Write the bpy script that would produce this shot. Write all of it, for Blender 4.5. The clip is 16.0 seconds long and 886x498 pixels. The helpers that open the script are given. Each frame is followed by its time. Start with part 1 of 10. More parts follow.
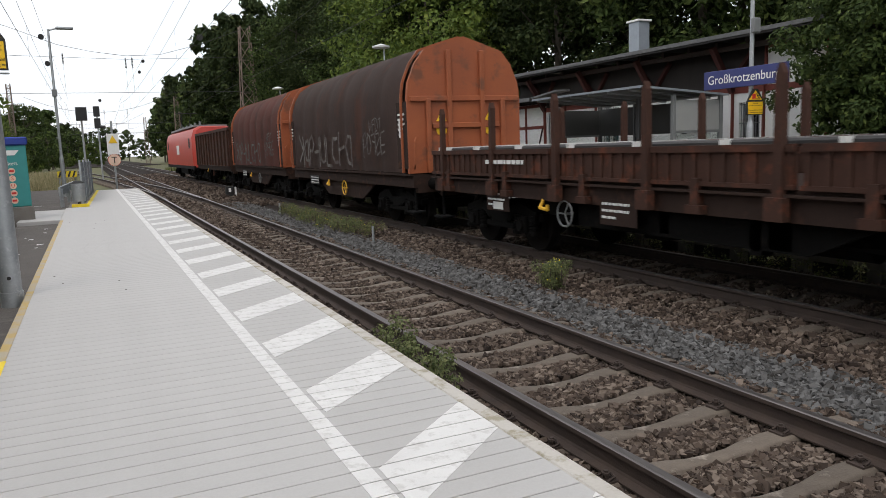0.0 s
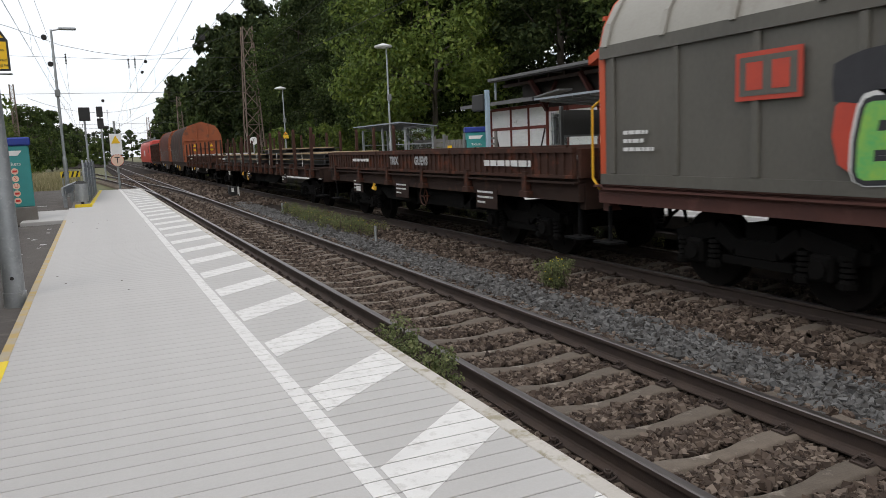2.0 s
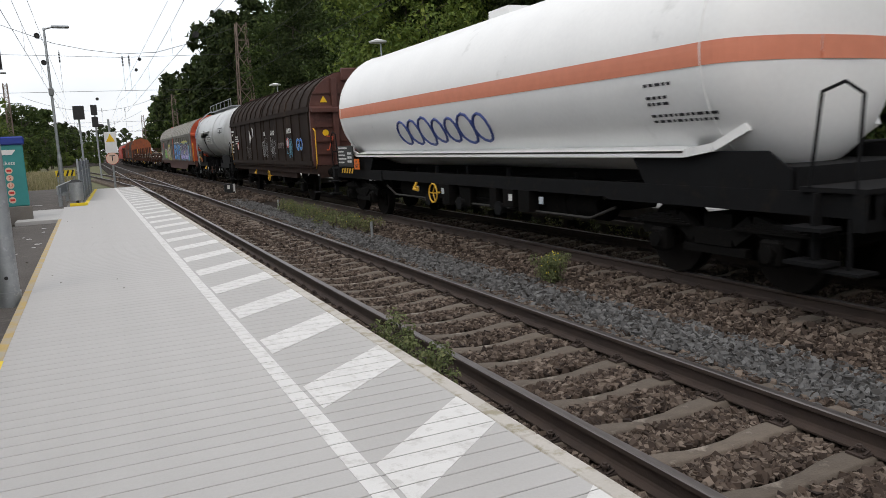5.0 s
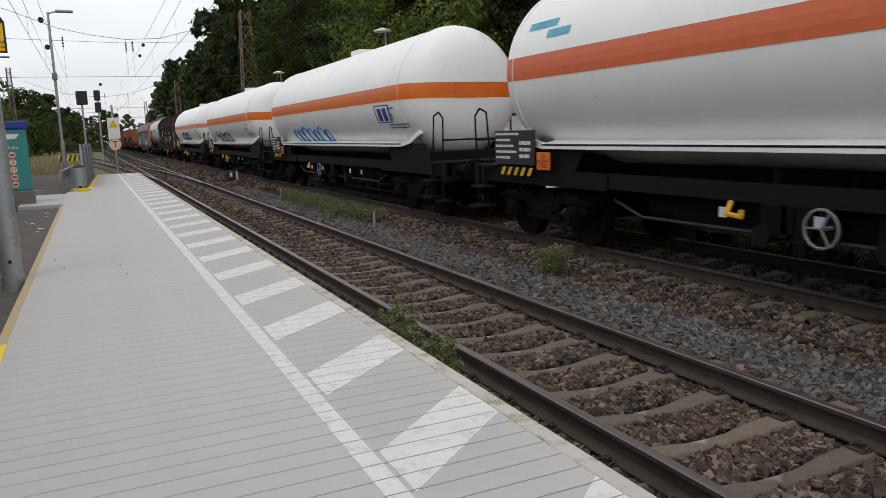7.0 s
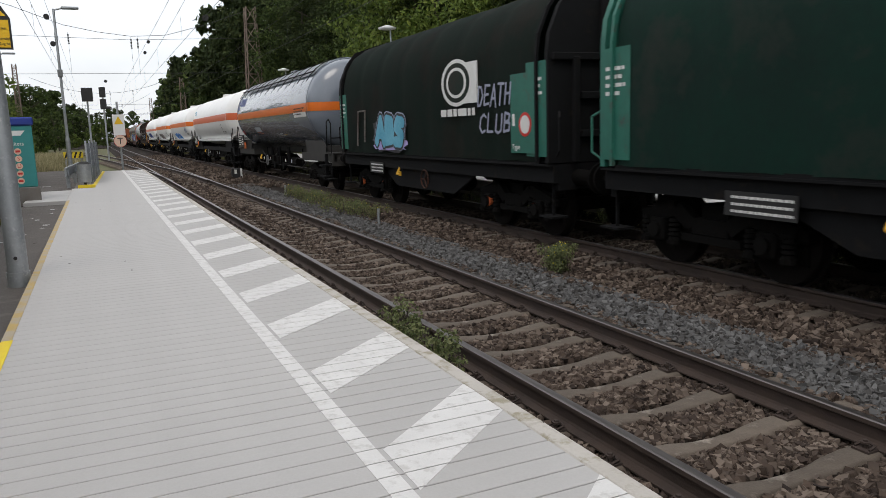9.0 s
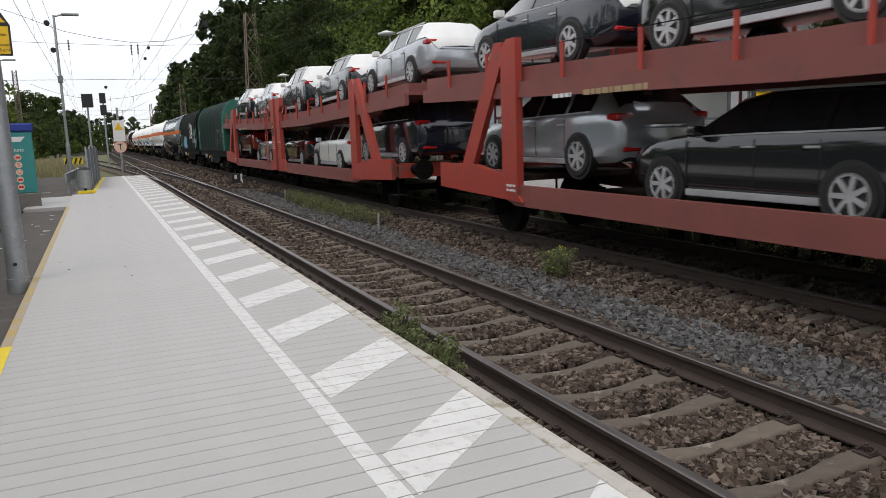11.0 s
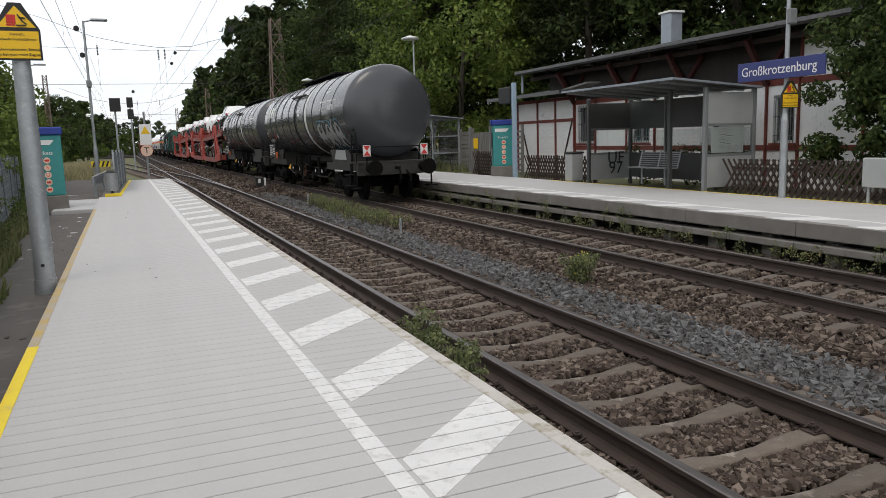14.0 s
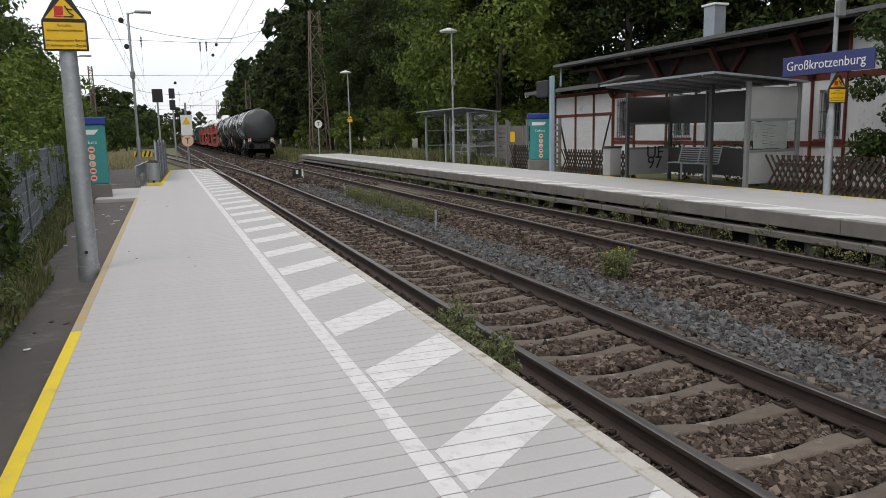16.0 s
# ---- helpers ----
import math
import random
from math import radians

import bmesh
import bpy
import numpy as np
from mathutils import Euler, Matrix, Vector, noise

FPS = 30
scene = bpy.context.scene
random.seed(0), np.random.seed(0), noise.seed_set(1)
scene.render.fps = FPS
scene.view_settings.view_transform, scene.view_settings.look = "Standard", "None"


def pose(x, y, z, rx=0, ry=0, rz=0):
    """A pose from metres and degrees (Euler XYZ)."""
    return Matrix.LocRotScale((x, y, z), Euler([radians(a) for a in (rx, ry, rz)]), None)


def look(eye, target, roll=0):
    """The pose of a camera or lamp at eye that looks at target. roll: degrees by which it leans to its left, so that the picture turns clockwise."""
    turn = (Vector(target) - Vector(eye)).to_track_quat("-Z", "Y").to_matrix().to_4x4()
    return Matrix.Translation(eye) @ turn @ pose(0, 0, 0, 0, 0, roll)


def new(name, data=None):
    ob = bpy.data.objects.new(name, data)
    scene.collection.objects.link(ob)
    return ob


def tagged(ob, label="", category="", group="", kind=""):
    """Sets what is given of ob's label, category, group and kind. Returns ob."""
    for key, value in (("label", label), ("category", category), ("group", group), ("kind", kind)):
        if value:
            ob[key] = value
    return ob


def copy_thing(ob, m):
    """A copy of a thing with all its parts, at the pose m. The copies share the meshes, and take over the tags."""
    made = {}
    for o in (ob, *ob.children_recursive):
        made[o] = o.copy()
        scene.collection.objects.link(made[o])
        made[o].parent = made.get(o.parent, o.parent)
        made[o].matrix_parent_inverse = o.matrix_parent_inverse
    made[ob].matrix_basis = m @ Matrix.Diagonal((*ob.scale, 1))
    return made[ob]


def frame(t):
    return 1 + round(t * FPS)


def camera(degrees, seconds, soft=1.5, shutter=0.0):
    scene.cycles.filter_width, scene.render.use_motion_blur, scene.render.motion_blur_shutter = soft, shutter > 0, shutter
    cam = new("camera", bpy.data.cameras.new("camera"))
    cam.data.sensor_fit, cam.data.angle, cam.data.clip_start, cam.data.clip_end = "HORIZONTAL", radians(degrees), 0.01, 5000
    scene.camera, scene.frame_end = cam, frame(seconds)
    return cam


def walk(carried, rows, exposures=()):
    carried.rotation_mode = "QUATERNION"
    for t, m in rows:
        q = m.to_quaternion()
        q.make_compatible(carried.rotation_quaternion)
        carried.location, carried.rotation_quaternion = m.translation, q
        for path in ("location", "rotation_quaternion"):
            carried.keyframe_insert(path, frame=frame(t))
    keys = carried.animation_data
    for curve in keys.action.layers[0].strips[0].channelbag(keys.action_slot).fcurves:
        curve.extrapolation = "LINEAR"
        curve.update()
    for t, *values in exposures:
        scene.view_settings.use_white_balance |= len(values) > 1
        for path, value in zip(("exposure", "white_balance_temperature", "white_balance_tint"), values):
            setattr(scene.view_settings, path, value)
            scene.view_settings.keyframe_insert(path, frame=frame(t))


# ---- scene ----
cam = camera(61.4, 16.0, soft=0.7, shutter=0.06)
PATH = [
    (0.0, pose(-0.014, -0.029, 1.917, 82.05, 2.06, -25.22)),
    (0.5, pose(-0.017, -0.026, 1.918, 82.25, 2.07, -24.67)),
    (1.0, pose(-0.005, -0.037, 1.918, 82.06, 2.32, -25.02)),
    (1.5, pose(0.003, -0.022, 1.917, 82.07, 2.63, -25.37)),
    (2.0, pose(-0.005, -0.030, 1.916, 82.01, 2.20, -25.02)),
    (2.5, pose(-0.014, -0.025, 1.916, 81.87, 2.17, -24.65)),
    (3.0, pose(-0.008, -0.025, 1.917, 82.01, 2.31, -24.77)),
    (3.5, pose(-0.002, -0.024, 1.916, 82.08, 2.53, -24.64)),
    (4.0, pose(0.005, -0.016, 1.915, 81.90, 2.76, -25.17)),
    (4.5, pose(0.016, -0.026, 1.914, 81.73, 2.81, -25.29)),
    (7.0, pose(-0.007, -0.018, 1.907, 80.94, 1.93, -25.10)),
    (7.5, pose(-0.003, -0.024, 1.906, 80.62, 1.74, -24.75)),
    (8.0, pose(0.000, -0.004, 1.906, 80.66, 1.87, -25.09)),
    (8.5, pose(-0.003, -0.018, 1.908, 80.81, 1.74, -24.82)),
    (9.0, pose(-0.008, -0.013, 1.908, 80.77, 1.78, -24.76)),
    (11.5, pose(0.005, -0.012, 1.906, 81.17, 2.04, -24.79)),
    (12.0, pose(0.019, -0.007, 1.904, 81.10, 2.49, -24.91)),
    (12.5, pose(0.017, -0.011, 1.903, 81.49, 2.76, -24.75)),
    (13.0, pose(0.016, -0.013, 1.906, 81.28, 2.63, -24.80)),
    (13.5, pose(0.012, -0.008, 1.907, 81.54, 2.53, -24.06)),
    (14.0, pose(0.001, -0.008, 1.905, 81.55, 1.77, -23.06)),
    (14.5, pose(-0.002, 0.001, 1.900, 81.31, 1.81, -21.90)),
    (15.0, pose(-0.001, 0.020, 1.903, 80.97, 1.77, -20.98)),
    (15.5, pose(0.002, 0.002, 1.900, 80.75, 1.70, -20.27)),
    (16.0, pose(0.000, 0.000, 1.901, 81.10, 1.28, -20.28)),
]
walk(cam, PATH, [(0.0, 0.05, 6850, 13), (2.5, -0.03, 6850, 13), (4.5, -0.04, 6850, 13), (7.0, -0.30, 6850, 13), (8.5, -0.17, 6850, 13), (9.2, -0.12, 6850, 13), (11.5, -0.04, 6850, 13), (13.5, -0.02, 6850, 13), (16.0, -0.09, 6850, 13)])

# ---- sky and sun: bright overcast ----
world = bpy.data.worlds.new("world")
scene.world = world
world.use_nodes = True
wn, wl = world.node_tree.nodes, world.node_tree.links
wn.clear()
sky = wn.new("ShaderNodeTexSky")
sky.sky_type, sky.sun_disc = "NISHITA", False
sky.sun_elevation, sky.sun_rotation = radians(58), radians(217)
sky.air_density, sky.dust_density = 1.0, 3.0
wco = wn.new("ShaderNodeTexCoord")
wmap = wn.new("ShaderNodeMapping")
wmap.inputs["Scale"].default_value = (1.0, 1.0, 3.0)
wnoise = wn.new("ShaderNodeTexNoise")
wnoise.inputs["Scale"].default_value, wnoise.inputs["Detail"].default_value = 2.2, 6.0
wramp = wn.new("ShaderNodeValToRGB")
wramp.color_ramp.elements[0].position, wramp.color_ramp.elements[0].color = 0.30, (0.60, 0.60, 0.60, 1)
wramp.color_ramp.elements[1].position, wramp.color_ramp.elements[1].color = 0.62, (0.97, 0.97, 0.97, 1)
wmix = wn.new("ShaderNodeMix")
wmix.data_type = "RGBA"
cloud = wn.new("ShaderNodeRGB")
cloud.outputs[0].default_value = (9.0, 9.7, 10.4, 1)
wbg = wn.new("ShaderNodeBackground")
wbg.inputs["Strength"].default_value = 0.135
wout = wn.new("ShaderNodeOutputWorld")
wl.new(wco.outputs["Generated"], wmap.inputs["Vector"])
wl.new(wmap.outputs["Vector"], wnoise.inputs["Vector"])
wl.new(wnoise.outputs["Fac"], wramp.inputs["Fac"])
wl.new(wramp.outputs["Color"], wmix.inputs["Factor"])
wl.new(sky.outputs["Color"], wmix.inputs["A"])
wl.new(cloud.outputs["Color"], wmix.inputs["B"])
wl.new(wmix.outputs["Result"], wbg.inputs["Color"])
wl.new(wbg.outputs["Background"], wout.inputs["Surface"])
sun = new("sun", bpy.data.lights.new("sun", "SUN"))
sun.data.energy, sun.data.angle, sun.data.color = 0.75, radians(25), (1.0, 0.96, 0.9)
sun.matrix_world = look((0, 0, 50), (19, 25, 0))


# ---- materials ----
def mat(name, c1, c2=None, rough=0.7, metal=0.0, scale=6.0, fine=60.0, bump=0.15, spots=None, spot_scale=3.0, spot_at=0.62,
        stretch=(1, 1, 1), vary=0.0, emit=None, coat=0.0, world_space=False):
    """A surface with colour varying at two scales, optional stains with a shape of their own, and fine relief."""
    m = bpy.data.materials.new(name)
    m.use_nodes = True
    n, l = m.node_tree.nodes, m.node_tree.links
    b = n["Principled BSDF"]
    c2 = c2 or tuple(v * 0.8 for v in c1)
    co = n.new("ShaderNodeTexCoord")
    mp = n.new("ShaderNodeMapping")
    mp.inputs["Scale"].default_value = stretch
    l.new(co.outputs["Object"], mp.inputs["Vector"])
    big = n.new("ShaderNodeTexNoise")
    big.inputs["Scale"].default_value, big.inputs["Detail"].default_value = scale, 5.0
    small = n.new("ShaderNodeTexNoise")
    small.inputs["Scale"].default_value, small.inputs["Detail"].default_value = fine, 3.0
    l.new(mp.outputs["Vector"], big.inputs["Vector"])
    l.new(mp.outputs["Vector"], small.inputs["Vector"])
    add = n.new("ShaderNodeMath")
    add.operation = "MULTIPLY_ADD"
    l.new(small.outputs["Fac"], add.inputs[0])
    add.inputs[1].default_value = 0.45
    l.new(big.outputs["Fac"], add.inputs[2])
    ramp = n.new("ShaderNodeMapRange")
    ramp.inputs["From Min"].default_value, ramp.inputs["From Max"].default_value = 0.45, 1.0
    l.new(add.outputs[0], ramp.inputs["Value"])
    mix = n.new("ShaderNodeMix")
    mix.data_type = "RGBA"
    mix.inputs["A"].default_value, mix.inputs["B"].default_value = (*c1, 1), (*c2, 1)
    l.new(ramp.outputs["Result"], mix.inputs["Factor"])
    col = mix.outputs["Result"]
    if spots:
        st = n.new("ShaderNodeTexNoise")
        st.inputs["Scale"].default_value, st.inputs["Detail"].default_value, st.inputs["Roughness"].default_value = spot_scale, 8.0, 0.65
        l.new(mp.outputs["Vector"], st.inputs["Vector"])
        sr = n.new("ShaderNodeMapRange")
        sr.inputs["From Min"].default_value, sr.inputs["From Max"].default_value = spot_at - 0.06, spot_at + 0.06
        l.new(st.outputs["Fac"], sr.inputs["Value"])
        m2 = n.new("ShaderNodeMix")
        m2.data_type = "RGBA"
        m2.inputs["B"].default_value = (*spots, 1)
        l.new(sr.outputs["Result"], m2.inputs["Factor"])
        l.new(col, m2.inputs["A"])
        col = m2.outputs["Result"]
    if vary:
        oi = n.new("ShaderNodeObjectInfo")
        hs = n.new("ShaderNodeHueSaturation")
        mr = n.new("ShaderNodeMapRange")
        mr.inputs["To Min"].default_value, mr.inputs["To Max"].default_value = 1 - vary, 1 + vary
        l.new(oi.outputs["Random"], mr.inputs["Value"])
        l.new(mr.outputs["Result"], hs.inputs["Value"])
        l.new(col, hs.inputs["Color"])
        col = hs.outputs["Color"]
    l.new(col, b.inputs["Base Color"])
    b.inputs["Roughness"].default_value, b.inputs["Metallic"].default_value = rough, metal
    b.inputs["Coat Weight"].default_value = coat
    if bump:
        bp = n.new("ShaderNodeBump")
        bp.inputs["Strength"].default_value, bp.inputs["Distance"].default_value = bump, 0.02
        l.new(add.outputs[0], bp.inputs["Height"])
        l.new(bp.outputs["Normal"], b.inputs["Normal"])
    if emit:
        b.inputs["Emission Color"].default_value, b.inputs["Emission Strength"].default_value = (*c1, 1), emit
    return m


def glass(name, tint=(0.9, 0.95, 0.95), rough=0.03, alpha=1.0):
    m = bpy.data.materials.new(name)
    m.use_nodes = True
    b = m.node_tree.nodes["Principled BSDF"]
    b.inputs["Base Color"].default_value = (*tint, 1)
    b.inputs["Roughness"].default_value, b.inputs["Transmission Weight"].default_value, b.inputs["IOR"].default_value = rough, alpha, 1.45
    return m


def island_mat(name, colours, rough=0.9, translucent=0.0, fine=8.0, bump=0.0):
    """Each loose piece of a joined mesh takes a colour of its own."""
    m = bpy.data.materials.new(name)
    m.use_nodes = True
    n, l = m.node_tree.nodes, m.node_tree.links
    b = n["Principled BSDF"]
    g = n.new("ShaderNodeNewGeometry")
    r = n.new("ShaderNodeValToRGB")
    while len(r.color_ramp.elements) < len(colours):
        r.color_ramp.elements.new(0.5)
    for i, c in enumerate(colours):
        r.color_ramp.elements[i].position = i / max(1, len(colours) - 1)
        r.color_ramp.elements[i].color = (*c, 1)
    l.new(g.outputs["Random Per Island"], r.inputs["Fac"])
    no = n.new("ShaderNodeTexNoise")
    co = n.new("ShaderNodeTexCoord")
    no.inputs["Scale"].default_value = fine
    l.new(co.outputs["Object"], no.inputs["Vector"])
    hs = n.new("ShaderNodeHueSaturation")
    mr = n.new("ShaderNodeMapRange")
    mr.inputs["To Min"].default_value, mr.inputs["To Max"].default_value = 0.6, 1.4
    l.new(no.outputs["Fac"], mr.inputs["Value"])
    l.new(mr.outputs["Result"], hs.inputs["Value"])
    l.new(r.outputs["Color"], hs.inputs["Color"])
    l.new(hs.outputs["Color"], b.inputs["Base Color"])
    b.inputs["Roughness"].default_value = rough
    if translucent:
        b.inputs["Transmission Weight"].default_value = 0.0
        tr = n.new("ShaderNodeBsdfTranslucent")
        ms = n.new("ShaderNodeMixShader")
        ms.inputs["Fac"].default_value = translucent
        l.new(hs.outputs["Color"], tr.inputs["Color"])
        l.new(b.outputs["BSDF"], ms.inputs[1])
        l.new(tr.outputs["BSDF"], ms.inputs[2])
        l.new(ms.outputs["Shader"], n["Material Output"].inputs["Surface"])
    return m


ASPHALT = mat("asphalt", (0.115, 0.102, 0.092), (0.08, 0.071, 0.065), 0.92, fine=180, scale=1.2, bump=0.5, spots=(0.15, 0.135, 0.12), spot_scale=2.2)
DECK = mat("platform_plank", (0.47, 0.457, 0.445), (0.405, 0.394, 0.382), 0.75, scale=1.5, fine=90, bump=0.12, spots=(0.44, 0.42, 0.40), spot_scale=1.8, spot_at=0.66, vary=0.012)
EDGE = mat("platform_edge", (0.52, 0.49, 0.45), (0.41, 0.38, 0.34), 0.85, scale=2, fine=70, bump=0.25, spots=(0.29, 0.26, 0.19), spot_scale=7, spot_at=0.56)
WHITE_PAINT = mat("white_paint", (0.70, 0.69, 0.672), (0.61, 0.60, 0.585), 0.75, scale=4, fine=120, bump=0.2, spots=(0.53, 0.515, 0.495), spot_scale=11, spot_at=0.58)
YELLOW_PAINT = mat("yellow_paint", (0.82, 0.62, 0.02), (0.74, 0.54, 0.03), 0.7, scale=5, fine=80, spots=(0.60, 0.47, 0.14), spot_scale=5, spot_at=0.64)
CONCRETE = mat("concrete", (0.215, 0.20, 0.18), (0.13, 0.12, 0.108), 0.9, scale=2.5, fine=60, bump=0.4, spots=(0.17, 0.15, 0.13), spot_scale=2.5, spot_at=0.6)
SLEEPER = mat("sleeper_concrete", (0.15, 0.122, 0.096), (0.088, 0.070, 0.056), 0.95, scale=5, fine=70, bump=0.5, spots=(0.28, 0.24, 0.20), spot_scale=5, spot_at=0.63, vary=0.15)
RAIL_SIDE = mat("rail_rust", (0.055, 0.036, 0.027), (0.035, 0.024, 0.02), 0.85, scale=5, fine=120, bump=0.3)
RAIL_TOP = mat("rail_head_steel", (0.20, 0.18, 0.17), (0.11, 0.10, 0.095), 0.38, 0.85, scale=4, fine=30, bump=0.05, stretch=(8, 0.4, 1))
# brown bed darkened so that its colour carries the shade between stones
BALLAST_BED = mat("ballast_bed", (0.038, 0.029, 0.024), (0.020, 0.016, 0.014), 0.95, scale=14, fine=45, bump=1.0)
BALLAST = island_mat("ballast_stone", [(0.025, 0.018, 0.015), (0.078, 0.056, 0.043), (0.185, 0.146, 0.118), (0.041, 0.029, 0.023), (0.098, 0.072, 0.057)], 0.95)
BALLAST_GREY = island_mat("ballast_grey_stone", [(0.05, 0.050, 0.050), (0.145, 0.143, 0.141), (0.088, 0.086, 0.084), (0.042, 0.038, 0.035)], 0.95)
GROUND = mat("meadow_ground", (0.14, 0.13, 0.06), (0.07, 0.085, 0.035), 0.95, scale=0.4, fine=9, bump=0.6, spots=(0.20, 0.17, 0.09), spot_scale=0.9)
LEAF = island_mat("leaves", [(0.034, 0.056, 0.018), (0.072, 0.106, 0.031), (0.018, 0.033, 0.010), (0.115, 0.150, 0.042)], 0.6, 0.14)
LEAF_LIGHT = island_mat("light_leaves", [(0.085, 0.135, 0.028), (0.14, 0.19, 0.036), (0.055, 0.093, 0.020), (0.185, 0.225, 0.045)], 0.55, 0.25)
LEAF_MID = island_mat("mid_green_leaves", [(0.05, 0.085, 0.02), (0.09, 0.13, 0.03), (0.033, 0.058, 0.015), (0.125, 0.16, 0.038)], 0.55, 0.25)
LEAF_DARK = island_mat("dark_leaves", [(0.020, 0.033, 0.012), (0.042, 0.060, 0.020), (0.012, 0.021, 0.008), (0.070, 0.086, 0.030)], 0.65, 0.09)
WEED = island_mat("weed_leaves", [(0.10, 0.13, 0.045), (0.17, 0.19, 0.075), (0.07, 0.10, 0.035), (0.24, 0.25, 0.11)], 0.75, 0.25)
GRASS = island_mat("grass_blades", [(0.10, 0.14, 0.04), (0.20, 0.19, 0.08), (0.07, 0.10, 0.03), (0.28, 0.24, 0.12)], 0.8, 0.2)
STRAW = island_mat("dry_straw", [(0.30, 0.26, 0.14), (0.42, 0.37, 0.22), (0.20, 0.19, 0.09), (0.34, 0.30, 0.17)], 0.85, 0.2)
FLOWER = mat("yellow_flower", (0.78, 0.66, 0.03), (0.6, 0.5, 0.02), 0.7, bump=0)
BARK = mat("bark", (0.085, 0.07, 0.055), (0.045, 0.038, 0.03), 0.95, scale=3, fine=24, bump=0.8, stretch=(1, 1, 0.3))
GALV = mat("galvanised_steel", (0.42, 0.44, 0.45), (0.32, 0.34, 0.35), 0.5, 0.6, scale=8, fine=50, bump=0.05, spots=(0.50, 0.51, 0.52), spot_scale=14)
GREY_PAINT = mat("grey_paint", (0.19, 0.20, 0.20), (0.155, 0.163, 0.163), 0.55, scale=3, fine=40, bump=0.05)
DARK_STEEL = mat("dark_steel", (0.035, 0.034, 0.034), (0.022, 0.021, 0.02), 0.75, 0.2, scale=6, fine=50, bump=0.15)
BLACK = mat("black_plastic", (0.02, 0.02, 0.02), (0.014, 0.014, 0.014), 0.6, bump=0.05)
WHITE = mat("white_sheet", (0.80, 0.80, 0.78), (0.72, 0.72, 0.70), 0.5, bump=0.03)
YELLOW_SIGN = mat("yellow_sign_sheet", (0.85, 0.52, 0.01), (0.80, 0.47, 0.01), 0.45, bump=0.02)
RED_SIGN = mat("red_sign_paint", (0.62, 0.03, 0.02), (0.5, 0.025, 0.02), 0.5, bump=0.02)
BLUE_SIGN = mat("blue_sign_sheet", (0.035, 0.045, 0.17), (0.03, 0.04, 0.15), 0.45, bump=0.02)
TEAL = mat("teal_paint", (0.03, 0.26, 0.25), (0.025, 0.22, 0.215), 0.45, bump=0.03)
BLUE = mat("blue_paint", (0.012, 0.04, 0.27), (0.01, 0.03, 0.22), 0.4, bump=0.03)
WIRE = mat("wire_black", (0.04, 0.04, 0.042), (0.03, 0.03, 0.032), 0.8, bump=0)

for dull, level in ((LEAF, 0.12), (LEAF_DARK, 0.1), (LEAF_LIGHT, 0.2), (LEAF_MID, 0.2), (BALLAST, 0.25), (BALLAST_BED, 0.15)):
    dull.node_tree.nodes["Principled BSDF"].inputs["Specular IOR Level"].default_value = level


# ---- mesh helpers ----
def box(bm, x0, x1, y0, y1, z0, z1, m=None):
    c = Matrix.LocRotScale(((x0 + x1) / 2, (y0 + y1) / 2, (z0 + z1) / 2), None, (abs(x1 - x0), abs(y1 - y0), abs(z1 - z0)))
    r = bmesh.ops.create_cube(bm, size=1, matrix=(m @ c) if m else c)
    return r["verts"]


def rbox(bm, x0, x1, y0, y1, z0, z1, r=0.01, seg=1, m=None):
    """A box with bevelled edges."""
    v = box(bm, x0, x1, y0, y1, z0, z1, m)
    e = list({e for k in v for e in k.link_edges})
    bmesh.ops.bevel(bm, geom=e, offset=r, segments=seg, profile=0.6, affect="EDGES")


def bar(bm, a, b, w, h=None, roll=0):
    """A square bar from a to b."""
    a, b = Vector(a), Vector(b)
    d = b - a
    q = d.to_track_quat("Y", "Z").to_matrix().to_4x4()
    m = Matrix.Translation((a + b) / 2) @ q @ pose(0, 0, 0, 0, roll, 0) @ Matrix.Diagonal((w, d.length, h or w, 1))
    bmesh.ops.create_cube(bm, size=1, matrix=m)


def rod(bm, a, b, r, r2=None, seg=10, caps=True):
    """A round rod from a to b."""
    a, b = Vector(a), Vector(b)
    d = b - a
    q = d.to_track_quat("Z", "Y").to_matrix().to_4x4()
    bmesh.ops.create_cone(bm, cap_ends=caps, segments=seg, radius1=r, radius2=r if r2 is None else r2, depth=d.length,
                          matrix=Matrix.Translation((a + b) / 2) @ q)


def pipe(bm, pts, r, seg=8):
    for a, b in zip(pts, pts[1:]):
        rod(bm, a, b, r, seg=seg)
    for p in pts[1:-1]:
        bmesh.ops.create_icosphere(bm, subdivisions=1, radius=r * 1.02, matrix=Matrix.Translation(p))


def arc(c, r, a0, a1, n, plane="yz"):
    out = []
    for i in range(n + 1):
        a = radians(a0 + (a1 - a0) * i / n)
        u, v = r * math.cos(a), r * math.sin(a)
        out.append((c[0], c[1] + u, c[2] + v) if plane == "yz" else (c[0] + u, c[1], c[2] + v))
    return out


def extrude(bm, prof, y0, y1, caps=True):
    """A closed profile of (x, z) carried along y."""
    a = [bm.verts.new((x, y0, z)) for x, z in prof]
    b = [bm.verts.new((x, y1, z)) for x, z in prof]
    n = len(prof)
    for i in range(n):
        bm.faces.new((a[i], a[(i + 1) % n], b[(i + 1) % n], b[i]))
    if caps:
        bm.faces.new(list(reversed(a)))
        bm.faces.new(b)


